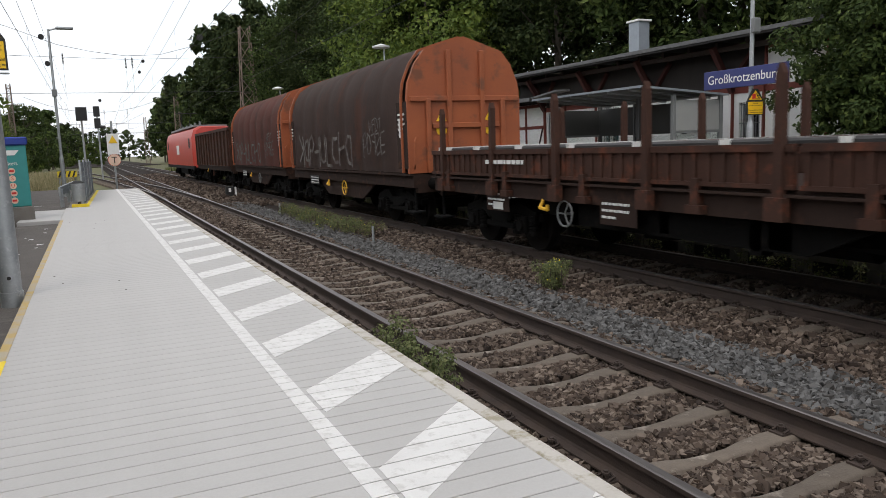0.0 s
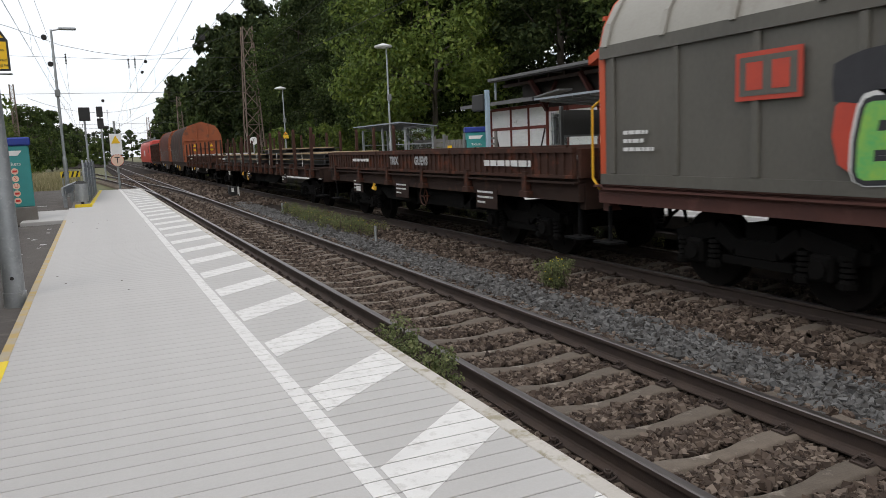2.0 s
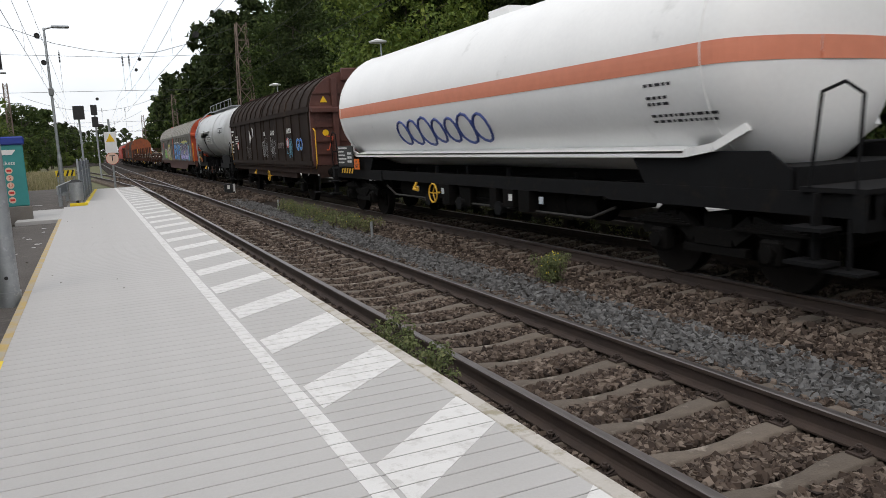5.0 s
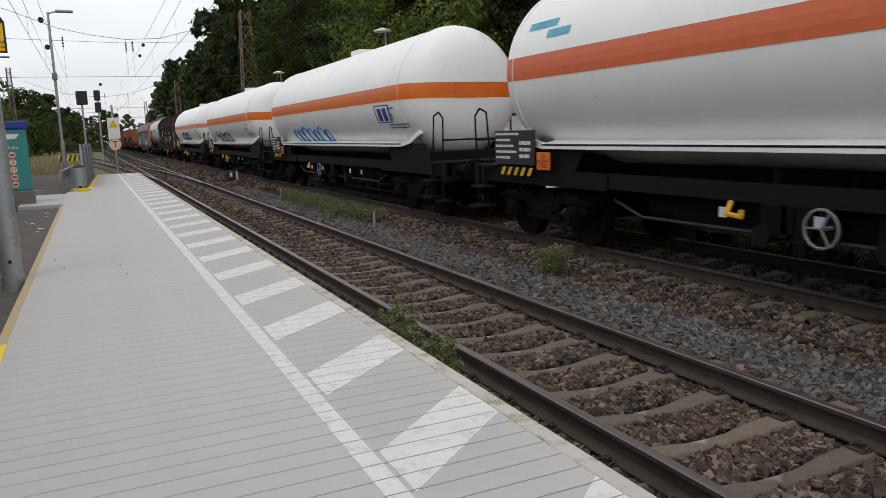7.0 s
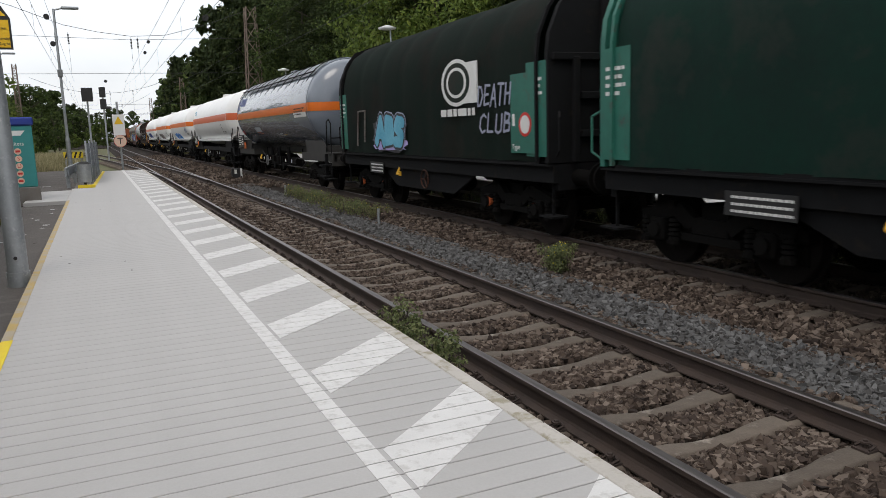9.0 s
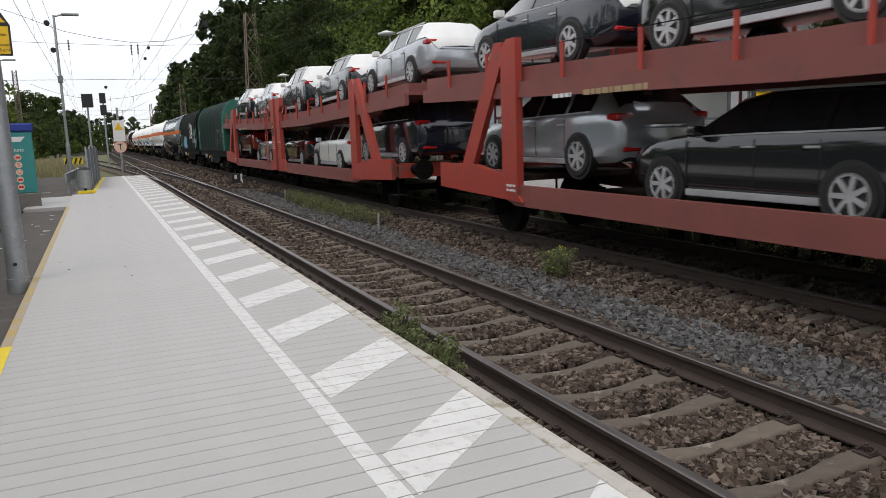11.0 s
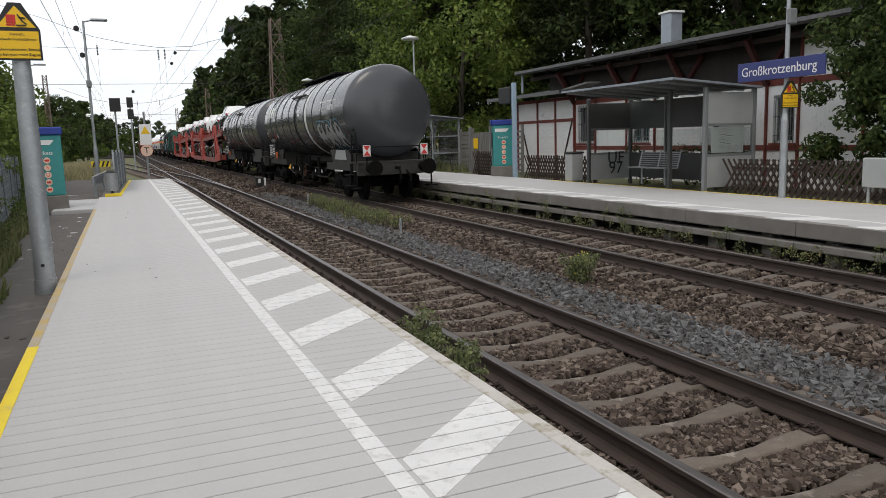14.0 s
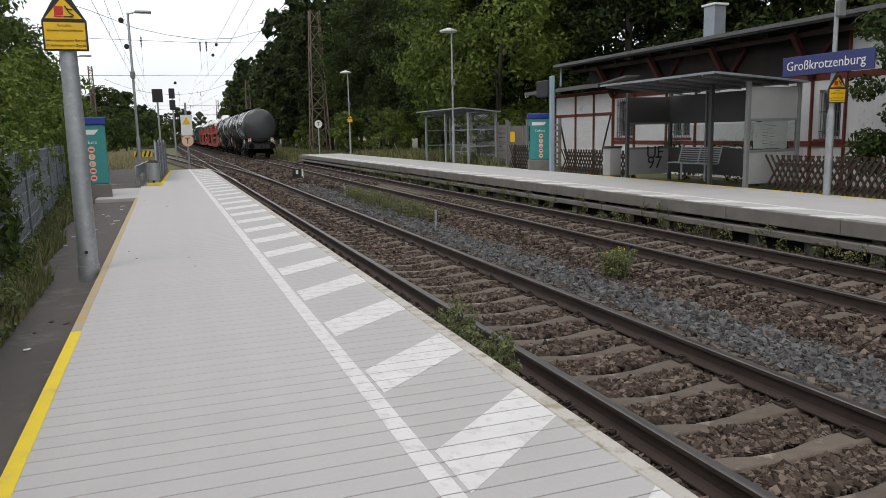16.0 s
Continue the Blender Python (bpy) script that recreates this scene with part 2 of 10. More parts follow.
def plate(bm, pts, d):
    """A flat polygon with a thickness vector d."""
    d = Vector(d)
    a = [bm.verts.new(p) for p in pts]
    b = [bm.verts.new(Vector(p) + d) for p in pts]
    n = len(pts)
    bm.faces.new(list(reversed(a)))
    bm.faces.new(b)
    for i in range(n):
        bm.faces.new((a[i], a[(i + 1) % n], b[(i + 1) % n], b[i]))


def lathe_y(bm, prof, x, z, seg=40, squash=1.0):
    """A body of revolution round the y axis; prof holds (y, radius)."""
    rings = []
    for y, r in prof:
        if r < 1e-4:
            rings.append([bm.verts.new((x, y, z))])
        else:
            rings.append([bm.verts.new((x + r * math.cos(2 * math.pi * i / seg), y, z + squash * r * math.sin(2 * math.pi * i / seg))) for i in range(seg)])
    for a, b in zip(rings, rings[1:]):
        for i in range(seg):
            j = (i + 1) % seg
            if len(a) == 1:
                bm.faces.new((a[0], b[j], b[i]))
            elif len(b) == 1:
                bm.faces.new((a[i], a[j], b[0]))
            else:
                bm.faces.new((a[i], a[j], b[j], b[i]))


def mesh_of(bm, material, name="mesh", smooth=None):
    bmesh.ops.recalc_face_normals(bm, faces=bm.faces)
    me = bpy.data.meshes.new(name)
    bm.to_mesh(me)
    bm.free()
    for k in (material if isinstance(material, (list, tuple)) else [material]):
        me.materials.append(k)
    if smooth is not None:
        me.shade_smooth()
        me.set_sharp_from_angle(angle=radians(smooth))
    return me


def part(name, bm, material, parent, label="", smooth=None):
    ob = new(name, mesh_of(bm, material, name, smooth))
    ob.parent = parent
    return tagged(ob, label)


def thing(name, label, category, m=None, group="", kind=""):
    ob = new(name)
    ob.matrix_basis = m or Matrix()
    ob.empty_display_size = 0.2
    return tagged(ob, label, category, group, kind)


def solid(name, bm, material, label="", category="", group="", kind="", smooth=None, m=None):
    ob = new(name, mesh_of(bm, material, name, smooth))
    if m:
        ob.matrix_basis = m
    return tagged(ob, label, category, group, kind)


def raw(name, verts, faces, material, smooth=False):
    me = bpy.data.meshes.new(name)
    me.from_pydata(verts, [], faces)
    me.materials.append(material)
    return me


def text(body, size, name, material, m, parent, depth=0.003, label="", align="CENTER", shear=0.0, space=1.0):
    """Lettering in the built-in font, as a mesh; its local x runs to the right, y up, z out of the sheet."""
    cu = bpy.data.curves.new(name, "FONT")
    cu.body, cu.size, cu.extrude, cu.align_x, cu.align_y = body, size, depth, align, "CENTER"
    cu.shear, cu.space_character, cu.resolution_u = shear, space, 3
    tmp = bpy.data.objects.new("tmp", cu)
    me = bpy.data.meshes.new_from_object(tmp)
    bpy.data.objects.remove(tmp)
    me.materials.append(material)
    ob = new(name, me)
    ob.parent = parent
    ob.matrix_basis = m
    return tagged(ob, label)


def facing(x, y, z, rz=-90):
    """An upright sheet's frame: rz -90 looks along -x (towards the platform), 0 looks along -y."""
    return pose(x, y, z, 90, 0, rz)


# ---- ground, tracks and platforms ----
FAR_X = 7.88          # centre of the track on which the train runs
NEAR_X = 3.56         # centre of the track beside the platform
TOP = 0.45            # platform height over the rails

bm = bmesh.new()
box(bm, -1500, 1500, -600, 3000, -1.2, -0.42)
solid("ground", bm, GROUND, "rough green and dry meadow ground round the railway", "ground", kind="structure")
bm = bmesh.new()
for x0, x1 in ((1.95, 9.9),):
    nx, ny = 54, 420
    vs = [[bm.verts.new((x0 + (x1 - x0) * i / nx, -8 + 208 * (j / ny) ** 2.0, -0.262 + 0.03 * noise.noise((i * 0.9, j * 0.7, 3)) + 0.02 * noise.noise((i * 2.1, j * 1.9, 7))))
           for i in range(nx + 1)] for j in range(ny + 1)]
    for j in range(ny):
        for i in range(nx):
            bm.faces.new((vs[j][i], vs[j][i + 1], vs[j + 1][i + 1], vs[j + 1][i]))
    bed_low = [bm.verts.new((x0, -8, -0.5)), bm.verts.new((x1, -8, -0.5)), bm.verts.new((x1, 200, -0.5)), bm.verts.new((x0, 200, -0.5))]
    bm.faces.new(bed_low)
solid("ballast_bed", bm, BALLAST_BED, "dark brown bed of crushed stone under both tracks", "ballast", kind="structure", smooth=40)
bm = bmesh.new()
extrude(bm, [(-6, -0.41), (16, -0.41), (13, -0.27), (-3, -0.27)], 190, 900)
solid("distant_ballast_bed", bm, BALLAST_BED, "brown ballast running off to the distance", "ballast", kind="structure")


def stones(name, n, xr, yr, material, label, size=0.03, seed=1, dens=None):
    """Loose crushed stones: uneven blocks joined into one mesh."""
    rnd = np.random.RandomState(seed)
    base = np.array([(a, b, c) for c in (-1, 1) for b in (-1, 1) for a in (-1, 1)], float)
    quad = np.array([(0, 2, 3, 1), (4, 5, 7, 6), (0, 1, 5, 4), (2, 6, 7, 3), (0, 4, 6, 2), (1, 3, 7, 5)])
    u = rnd.rand(n)
    y = yr[0] + (yr[1] - yr[0]) * u ** (dens or 1.0)
    x = xr[0] + (xr[1] - xr[0]) * rnd.rand(n)
    z = -0.208 + 0.03 * rnd.rand(n)
    for cx, ph in ((NEAR_X, 1.12), (FAR_X, 3.0)):
        gap = np.abs((y - ph + 0.3) % 0.6 - 0.3)
        on = (np.abs(x - cx) < 1.33) & (gap < 0.115)
        y = np.where(on, y + 0.3 * (0.6 + 0.8 * rnd.rand(n)), y)
        z = np.where(np.abs(x - cx) < 0.75, z - 0.02, z)
        z = np.where(np.abs(np.abs(x - cx) - 0.7525) < 0.1, z - 0.03, z)
    s = size * (0.5 + 0.75 * rnd.rand(n) ** 1.5) * (1 + 0.012 * np.maximum(y - 10, 0))
    v = base[None] * (0.45 + 0.55 * rnd.rand(n, 8, 1)) * s[:, None, None]
    v = v * (0.75 + 0.6 * rnd.rand(n, 1, 3)) + (rnd.rand(n, 8, 3) - 0.5) * 0.5 * s[:, None, None]
    ang, tilt = rnd.rand(n) * 6.283, (rnd.rand(n) - 0.5) * 2.2
    cy, sy = np.cos(tilt)[:, None], np.sin(tilt)[:, None]
    vx, vz = v[:, :, 0] * cy + v[:, :, 2] * sy, -v[:, :, 0] * sy + v[:, :, 2] * cy
    ca, sa = np.cos(ang)[:, None], np.sin(ang)[:, None]
    wx, wy = vx * ca - v[:, :, 1] * sa, vx * sa + v[:, :, 1] * ca
    verts = np.stack([wx + x[:, None], wy + y[:, None], vz + z[:, None]], 2).reshape(-1, 3)
    faces = (quad[None] + 8 * np.arange(n)[:, None, None]).reshape(-1, 4)
    ob = new(name, raw(name, verts.tolist(), faces.tolist(), material))
    return tagged(ob, label, "ballast", kind="stuff")


stones("ballast_stones", 54000, (2.0, 4.9), (1.2, 15), BALLAST, "brown crushed ballast stones between the rails and sleepers", 0.026, 1, 1.35)
stones("far_track_ballast_stones", 32000, (5.55, 9.6), (3.0, 24), BALLAST, "brown crushed ballast stones along the far track", 0.030, 5, 1.25)
stones("ballast_stones", 12000, (2.0, 4.9), (15, 32), BALLAST, "brown crushed ballast stones further along the track", 0.034, 6, 1.2)
stones("ballast_stones", 9000, (2.0, 9.6), (-6, 2.6), BALLAST, "brown crushed ballast stones behind the near end of the track", 0.036, 8)
stones("grey_ballast_stones", 20000, (4.72, 5.75), (2.0, 32), BALLAST_GREY, "fresh grey crushed stones along the outer rail", 0.029, 2, 1.5)
stones("distant_ballast_stones", 8000, (2.0, 9.6), (30, 90), BALLAST, "brown ballast stones further down the line", 0.05, 3, 1.3)


def rail_profile():
    half = [(0.075, -0.172), (0.075, -0.16), (0.02, -0.145), (0.009, -0.13), (0.009, -0.05), (0.036, -0.036), (0.036, -0.008), (0.028, 0.0)]
    return half + [(-x, z) for x, z in reversed(half)]


def sweep_rail(bm, pts):
    """The rail's profile along a polyline of (x, y)."""
    prof = rail_profile()
    rings = []
    for x, y in pts:
        rings.append([bm.verts.new((x + px, y, pz)) for px, pz in prof])
    n = len(prof)
    for a, b in zip(rings, rings[1:]):
        for i in range(n):
            fc = bm.faces.new((a[i], a[(i + 1) % n], b[(i + 1) % n], b[i]))
            if i in (6, 7, 8):
                fc.material_index = 1
    bm.faces.new(rings[0])
    bm.faces.new(list(reversed(rings[-1])))


def sleeper_mesh():
    bm = bmesh.new()
    top = [(-1.3, -0.19), (-1.05, -0.172), (-0.52, -0.172), (-0.36, -0.186), (-0.18, -0.203), (0.0, -0.209), (0.18, -0.203), (0.36, -0.186), (0.52, -0.172), (1.05, -0.172), (1.3, -0.19)]
    rows = []
    for x, z in top:
        w = 0.092 if abs(x) > 0.3 else 0.07
        rows.append([bm.verts.new((x, -w - 0.03, -0.36)), bm.verts.new((x, -w, z - 0.012)), bm.verts.new((x, -w + 0.02, z)), bm.verts.new((x, w - 0.02, z)),
                     bm.verts.new((x, w, z - 0.012)), bm.verts.new((x, w + 0.03, -0.36))])
    for a, b in zip(rows, rows[1:]):
        for i in range(5):
            bm.faces.new((a[i], a[i + 1], b[i + 1], b[i]))
    bm.faces.new(rows[0])
    bm.faces.new(list(reversed(rows[-1])))
    return mesh_of(bm, SLEEPER, "sleeper", 50)


def clip_mesh():
    bm = bmesh.new()
    box(bm, -0.05, 0.05, -0.06, 0.06, -0.172, -0.155)
    rod(bm, (0, 0, -0.16), (0, 0, -0.10), 0.016, seg=6)
    rod(bm, (0, 0, -0.125), (0, 0, -0.112), 0.03, seg=6)
    pipe(bm, [(0.03, -0.05, -0.15), (-0.03, -0.045, -0.135), (-0.035, 0, -0.13), (-0.03, 0.045, -0.135), (0.03, 0.05, -0.15)], 0.009, 5)
    return mesh_of(bm, RAIL_SIDE, "rail_clip")


SLEEPER_MESH, CLIP_MESH = sleeper_mesh(), clip_mesh()


def track(cx, name_label, y0, y1, sleepers, clips, phase):
    tr = thing("railway_track", name_label, "railway track", kind="structure")
    for sx in (-0.7525, 0.7525):
        bm = bmesh.new()
        sweep_rail(bm, [(cx + sx, y0), (cx + sx, y1)])
        part("rail", bm, [RAIL_SIDE, RAIL_TOP], tr, "rusty steel rail with a worn bright head")
    k = 0
    y = phase - 6.0
    while k < sleepers + 10:
        ob = new("sleeper", SLEEPER_MESH)
        ob.parent, ob.matrix_basis = tr, pose(cx, y, 0.004 * math.sin(k * 7.3), 0, 0, 0.8 * math.sin(k * 3.1))
        if 8 <= k < clips + 10:
            for sx in (-0.7525, 0.7525):
                for side in (-1, 1):
                    c = new("rail_clip", CLIP_MESH)
                    c.parent, c.matrix_basis = tr, pose(cx + sx + side * 0.12, y, 0, 0, 0, 0 if side > 0 else 180)
        y += 0.6
        k += 1
    return tr


track(NEAR_X, "ballasted track on worn concrete sleepers beside the platform", -30, 420, 150, 34, 1.12)
track(FAR_X, "ballasted track on worn concrete sleepers by the far platform", -30, 420, 150, 24, 3.0)

# the turnout beyond the platform's end, with its branch to the siding
branch = thing("turnout", "branch track of a turnout leaving the platform track", "railway track", kind="structure")


def branch_x(y):
    s = max(0.0, y - 33)
    return -min(s * s / 560, s / 13.5 - 0.9 if s > 24 else 99) if s < 75 else -(75 / 13.5 - 0.9)


for sx in (-0.7525, 0.7525):
    bm = bmesh.new()
    sweep_rail(bm, [(NEAR_X + sx + branch_x(y) + (0.05 if sx < 0 else -0.05), y) for y in range(34, 109, 3)] + [(NEAR_X + sx + branch_x(108), 420)])
    part("rail", bm, [RAIL_SIDE, RAIL_TOP], branch)
for k in range(60):
    y = 40 + 0.6 * k
    ob = new("sleeper", SLEEPER_MESH)
    ob.parent, ob.matrix_basis = branch, pose(NEAR_X + branch_x(y), y + 0.3, -0.01)
bm = bmesh.new()
rbox(bm, 1.9, 2.5, 36.4, 36.9, -0.2, 0.05, 0.03)
box(bm, 2.5, 2.75, 36.6, 36.66, -0.12, -0.08)
part("point_motor", bm, DARK_STEEL, branch, "dark point motor box")

# near platform
FADED_YELLOW = mat("faded_yellow_paint", (0.52, 0.36, 0.10), (0.42, 0.31, 0.14), 0.75, scale=3, fine=60, spots=(0.40, 0.34, 0.25), spot_scale=4, spot_at=0.5)
plat = thing("platform", "light grey plank platform with a hatched white safety strip", "platform", kind="structure")
bm = bmesh.new()
box(bm, -0.74, 1.80, -5, 37.2, -0.5, 0.40)
part("platform_body", bm, CONCRETE, plat)
bm = bmesh.new()
for y in np.arange(-5, 37, 2.0):
    rbox(bm, 1.785, 1.886, y, y + 1.992, 0.18, TOP + 0.001, 0.008)
part("platform_edge", bm, EDGE, plat, "stained pale edge beam")


def left_edge(y):
    return -0.78 if y < 24.9 else (-0.24 + (y - 24.9) * 0.035)


PITCH = 0.1475
plank_meshes = {}
y = 0.0 - 5 * PITCH
planks = []
while y < 37.0:
    planks.append(y)
    xl = round(left_edge(y), 1) if y > 24.9 else -0.78
    gap = 0.0042 if y < 4.5 else 0.0028 if y < 8 else 0.0014
    if (xl, gap) not in plank_meshes:
        bm = bmesh.new()
        rbox(bm, xl, 1.782, gap, PITCH - gap, TOP - 0.04, TOP, 0.003)
        plank_meshes[xl, gap] = mesh_of(bm, DECK, "plank")
    ob = new("plank", plank_meshes[xl, gap])
    ob.parent, ob.matrix_basis = plat, pose(0, y, 0.0004 * math.sin(y * 41))
    y += PITCH
bm = bmesh.new()
rbox(bm, -0.78, 1.782, -5, planks[0] - 0.003, TOP - 0.04, TOP, 0.003)
part("plank_field", bm, DECK, plat)
# a side bay leads to the ticket machine
bm = bmesh.new()
rbox(bm, -1.72, -0.785, 20.25, 24.3, 0.30, TOP - 0.002, 0.01)
part("platform_bay", bm, DECK, plat)


def slice_y(poly, y0, y1):
    for lim, sgn in ((y0, 1), (y1, -1)):
        out = []
        for a, b in zip(poly, poly[1:] + poly[:1]):
            ina, inb = sgn * (a[1] - lim) >= 0, sgn * (b[1] - lim) >= 0
            if ina:
                out.append(a)
            if ina != inb:
                t = (lim - a[1]) / (b[1] - a[1])
                out.append((a[0] + t * (b[0] - a[0]), lim))
        poly = out
        if len(poly) < 3:
            return []
    return poly


def painted(poly, name, label=""):
    bm = bmesh.new()
    for y in planks:
        p = slice_y(poly, y + 0.004, y + PITCH - 0.004)
        if len(p) >= 3:
            plate(bm, [(a, b, TOP + 0.0008) for a, b in p], (0, 0, 0.0022))
    if bm.verts:
        part(name, bm, WHITE_PAINT, plat, label)


painted([(0.935, -0.6), (1.035, -0.6), (1.035, 37), (0.935, 37)], "white_line", "white safety line")
for k in range(-2, 26):
    y = 3.07 + 1.29 * k
    painted([(1.06, y - 0.44), (1.78, y + 0.16), (1.78, y + 0.62), (1.06, y)], "hatch_stripe")
bm = bmesh.new()
box(bm, -0.782, -0.705, -5, 6.2, TOP - 0.03, TOP + 0.004)
part("yellow_line", bm, YELLOW_PAINT, plat, "yellow painted edge line")
bm = bmesh.new()
box(bm, -0.782, -0.712, 6.2, 20.2, TOP - 0.03, TOP + 0.004)
part("faded_line", bm, FADED_YELLOW, plat, "worn and faded yellow edge line")
bm = bmesh.new()
for y in np.arange(25.0, 37, 1.0):
    x = left_edge(y)
    box(bm, x - 0.02, x + 0.09, y, y + 0.98, TOP - 0.02, TOP + 0.004)
box(bm, -0.62, -0.14, 25.0, 25.08, TOP, TOP + 0.09)
part("yellow_kerb", bm, YELLOW_PAINT, plat)

# asphalt path along the fence
bm = bmesh.new()
box(bm, -5.5, -0.785, -6, 20.2, -0.45, 0.36)
box(bm, -7.0, -0.785, 24.35, 44, -0.45, 0.30)
solid("asphalt_path", bm, ASPHALT, "worn dark asphalt path beside the platform", "path", kind="structure")
bm = bmesh.new()
for a, b in (((-6.5, 27), (-1.6, 26.4)), ((-6.5, 30.5), (-1.6, 29.5)), ((-2.6, 26.5), (-4.4, 33))):
    bar(bm, (*a, 0.302), (*b, 0.302), 0.1, 0.004)
solid("parking_line", bm, WHITE_PAINT, "worn white lines on the asphalt", "road marking", kind="structure")

# far platform
plat2 = thing("far_platform", "low concrete platform with a white line, across the tracks", "platform", kind="structure")
bm = bmesh.new()
box(bm, 9.62, 12.75, -14, 57.5, TOP - 0.1, TOP)
part("paving", bm, DECK, plat2)
bm = bmesh.new()
for y in np.arange(-14, 57.4, 2.5):
    rbox(bm, 9.55, 9.72, y, min(y + 2.49, 57.5), TOP - 0.24, TOP + 0.001, 0.01)
part("edge_slab", bm, CONCRETE, plat2, "weathered concrete edge slabs")
bm = bmesh.new()
for y in np.arange(-14, 57.4, 2.5):
    rbox(bm, 9.50, 9.80, y, min(y + 2.48, 57.5), 0.02, 0.13, 0.01)
part("plinth", bm, CONCRETE, plat2)
for y in np.arange(-13.4, 57, 1.25):
    bm = bmesh.new()
    box(bm, 9.72, 9.92, y, y + 0.22, -0.45, TOP - 0.2)
    part("support_post", bm, CONCRETE, plat2)
# near-black backing wall: the shade of the recess is put into its colour
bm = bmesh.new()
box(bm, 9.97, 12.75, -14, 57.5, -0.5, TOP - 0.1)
part("backing_wall", bm, DARK_STEEL, plat2, "backing wall under the platform, recess shade in its colour")
bm = bmesh.new()
box(bm, 10.25, 10.35, -14, 57.3, TOP + 0.001, TOP + 0.004)
part("white_line", bm, WHITE_PAINT, plat2)
for k in range(46):
    y = -13.5 + 1.55 * k
    bm = bmesh.new()
    plate(bm, [(9.6, y + 0.5, TOP + 0.0015), (10.24, y, TOP + 0.0015), (10.24, y + 0.45, TOP + 0.0015), (9.6, y + 0.95, TOP + 0.0015)], (0, 0, 0.003))
    part("hatch_stripe", bm, WHITE_PAINT, plat2)
bm = bmesh.new()
box(bm, 12.66, 12.72, 8, 21, TOP + 0.001, TOP + 0.004)
part("yellow_line", bm, YELLOW_PAINT, plat2)
bm = bmesh.new()
box(bm, 12.76, 40, -30, 60, -0.43, 0.33)
solid("station_yard", bm, GROUND, "overgrown yard behind the far platform", "ground", kind="structure")


# ---- platform furniture ----
PALE_BLUE = mat("pale_blue_paint", (0.30, 0.40, 0.48), (0.26, 0.35, 0.42), 0.5, bump=0.02)
LAMP_WHITE = mat("white_lamp_head", (0.78, 0.79, 0.78), (0.72, 0.73, 0.72), 0.35, bump=0)
MESH_GREY = mat("grey_fence_slat", (0.125, 0.15, 0.175), (0.095, 0.115, 0.135), 0.6, scale=2, fine=40, bump=0.08)
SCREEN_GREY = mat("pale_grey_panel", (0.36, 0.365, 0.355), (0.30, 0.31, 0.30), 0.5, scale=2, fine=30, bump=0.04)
DARK_PANEL = mat("dark_grey_shade_panel", (0.062, 0.063, 0.062), (0.048, 0.049, 0.048), 0.5, scale=2, fine=30, bump=0.04)
PANE = glass("shelter_glass", (0.86, 0.90, 0.89))
BRICK_WHITE = mat("white_painted_brick", (0.86, 0.85, 0.83), (0.78, 0.77, 0.75), 0.8, scale=2, fine=30, bump=0.2, spots=(0.56, 0.54, 0.50), spot_scale=2.5, spot_at=0.66, vary=0.05)
TIMBER_RED = mat("red_brown_timber", (0.20, 0.045, 0.03), (0.13, 0.034, 0.026), 0.8, scale=3, fine=30, bump=0.2, stretch=(1, 1, 0.4))
TIMBER_DARK = mat("dark_brown_timber", (0.045, 0.026, 0.02), (0.028, 0.018, 0.015), 0.85, scale=3, fine=30, bump=0.2)
PLASTER = mat("grey_plaster", (0.30, 0.29, 0.275), (0.22, 0.215, 0.20), 0.9, scale=1.5, fine=40, bump=0.2, spots=(0.15, 0.145, 0.135), spot_scale=1.2, spot_at=0.6)
EAVE_DARK = mat("dark_eave_shade_boarding", (0.034, 0.027, 0.024), (0.022, 0.018, 0.016), 0.85, scale=3, fine=30, bump=0.2, stretch=(1, 1, 0.3))
ROOF_FELT = mat("dark_roofing", (0.055, 0.052, 0.05), (0.036, 0.034, 0.033), 0.85, scale=2, fine=40, bump=0.25)
EAVE_RED = mat("dark_red_eave_timber", (0.075, 0.018, 0.014), (0.05, 0.014, 0.011), 0.85, scale=3, fine=30, bump=0.2)
GUTTER = mat("weathered_gutter", (0.14, 0.14, 0.14), (0.09, 0.09, 0.09), 0.6, 0.2, bump=0.05)
LATH = mat("dark_stained_lath", (0.052, 0.034, 0.026), (0.033, 0.023, 0.019), 0.85, scale=4, fine=30, bump=0.2)
ZINC = mat("zinc_sheet", (0.34, 0.38, 0.42), (0.28, 0.31, 0.345), 0.45, 0.4, scale=3, fine=20, bump=0.03)
MAST_RUST = mat("rusty_lattice_steel", (0.20, 0.148, 0.12), (0.14, 0.105, 0.088), 0.85, scale=4, fine=30, bump=0.15)
FENCE_GREY = mat("weathered_grey_boards", (0.21, 0.20, 0.185), (0.15, 0.145, 0.135), 0.85, scale=3, fine=30, bump=0.15)


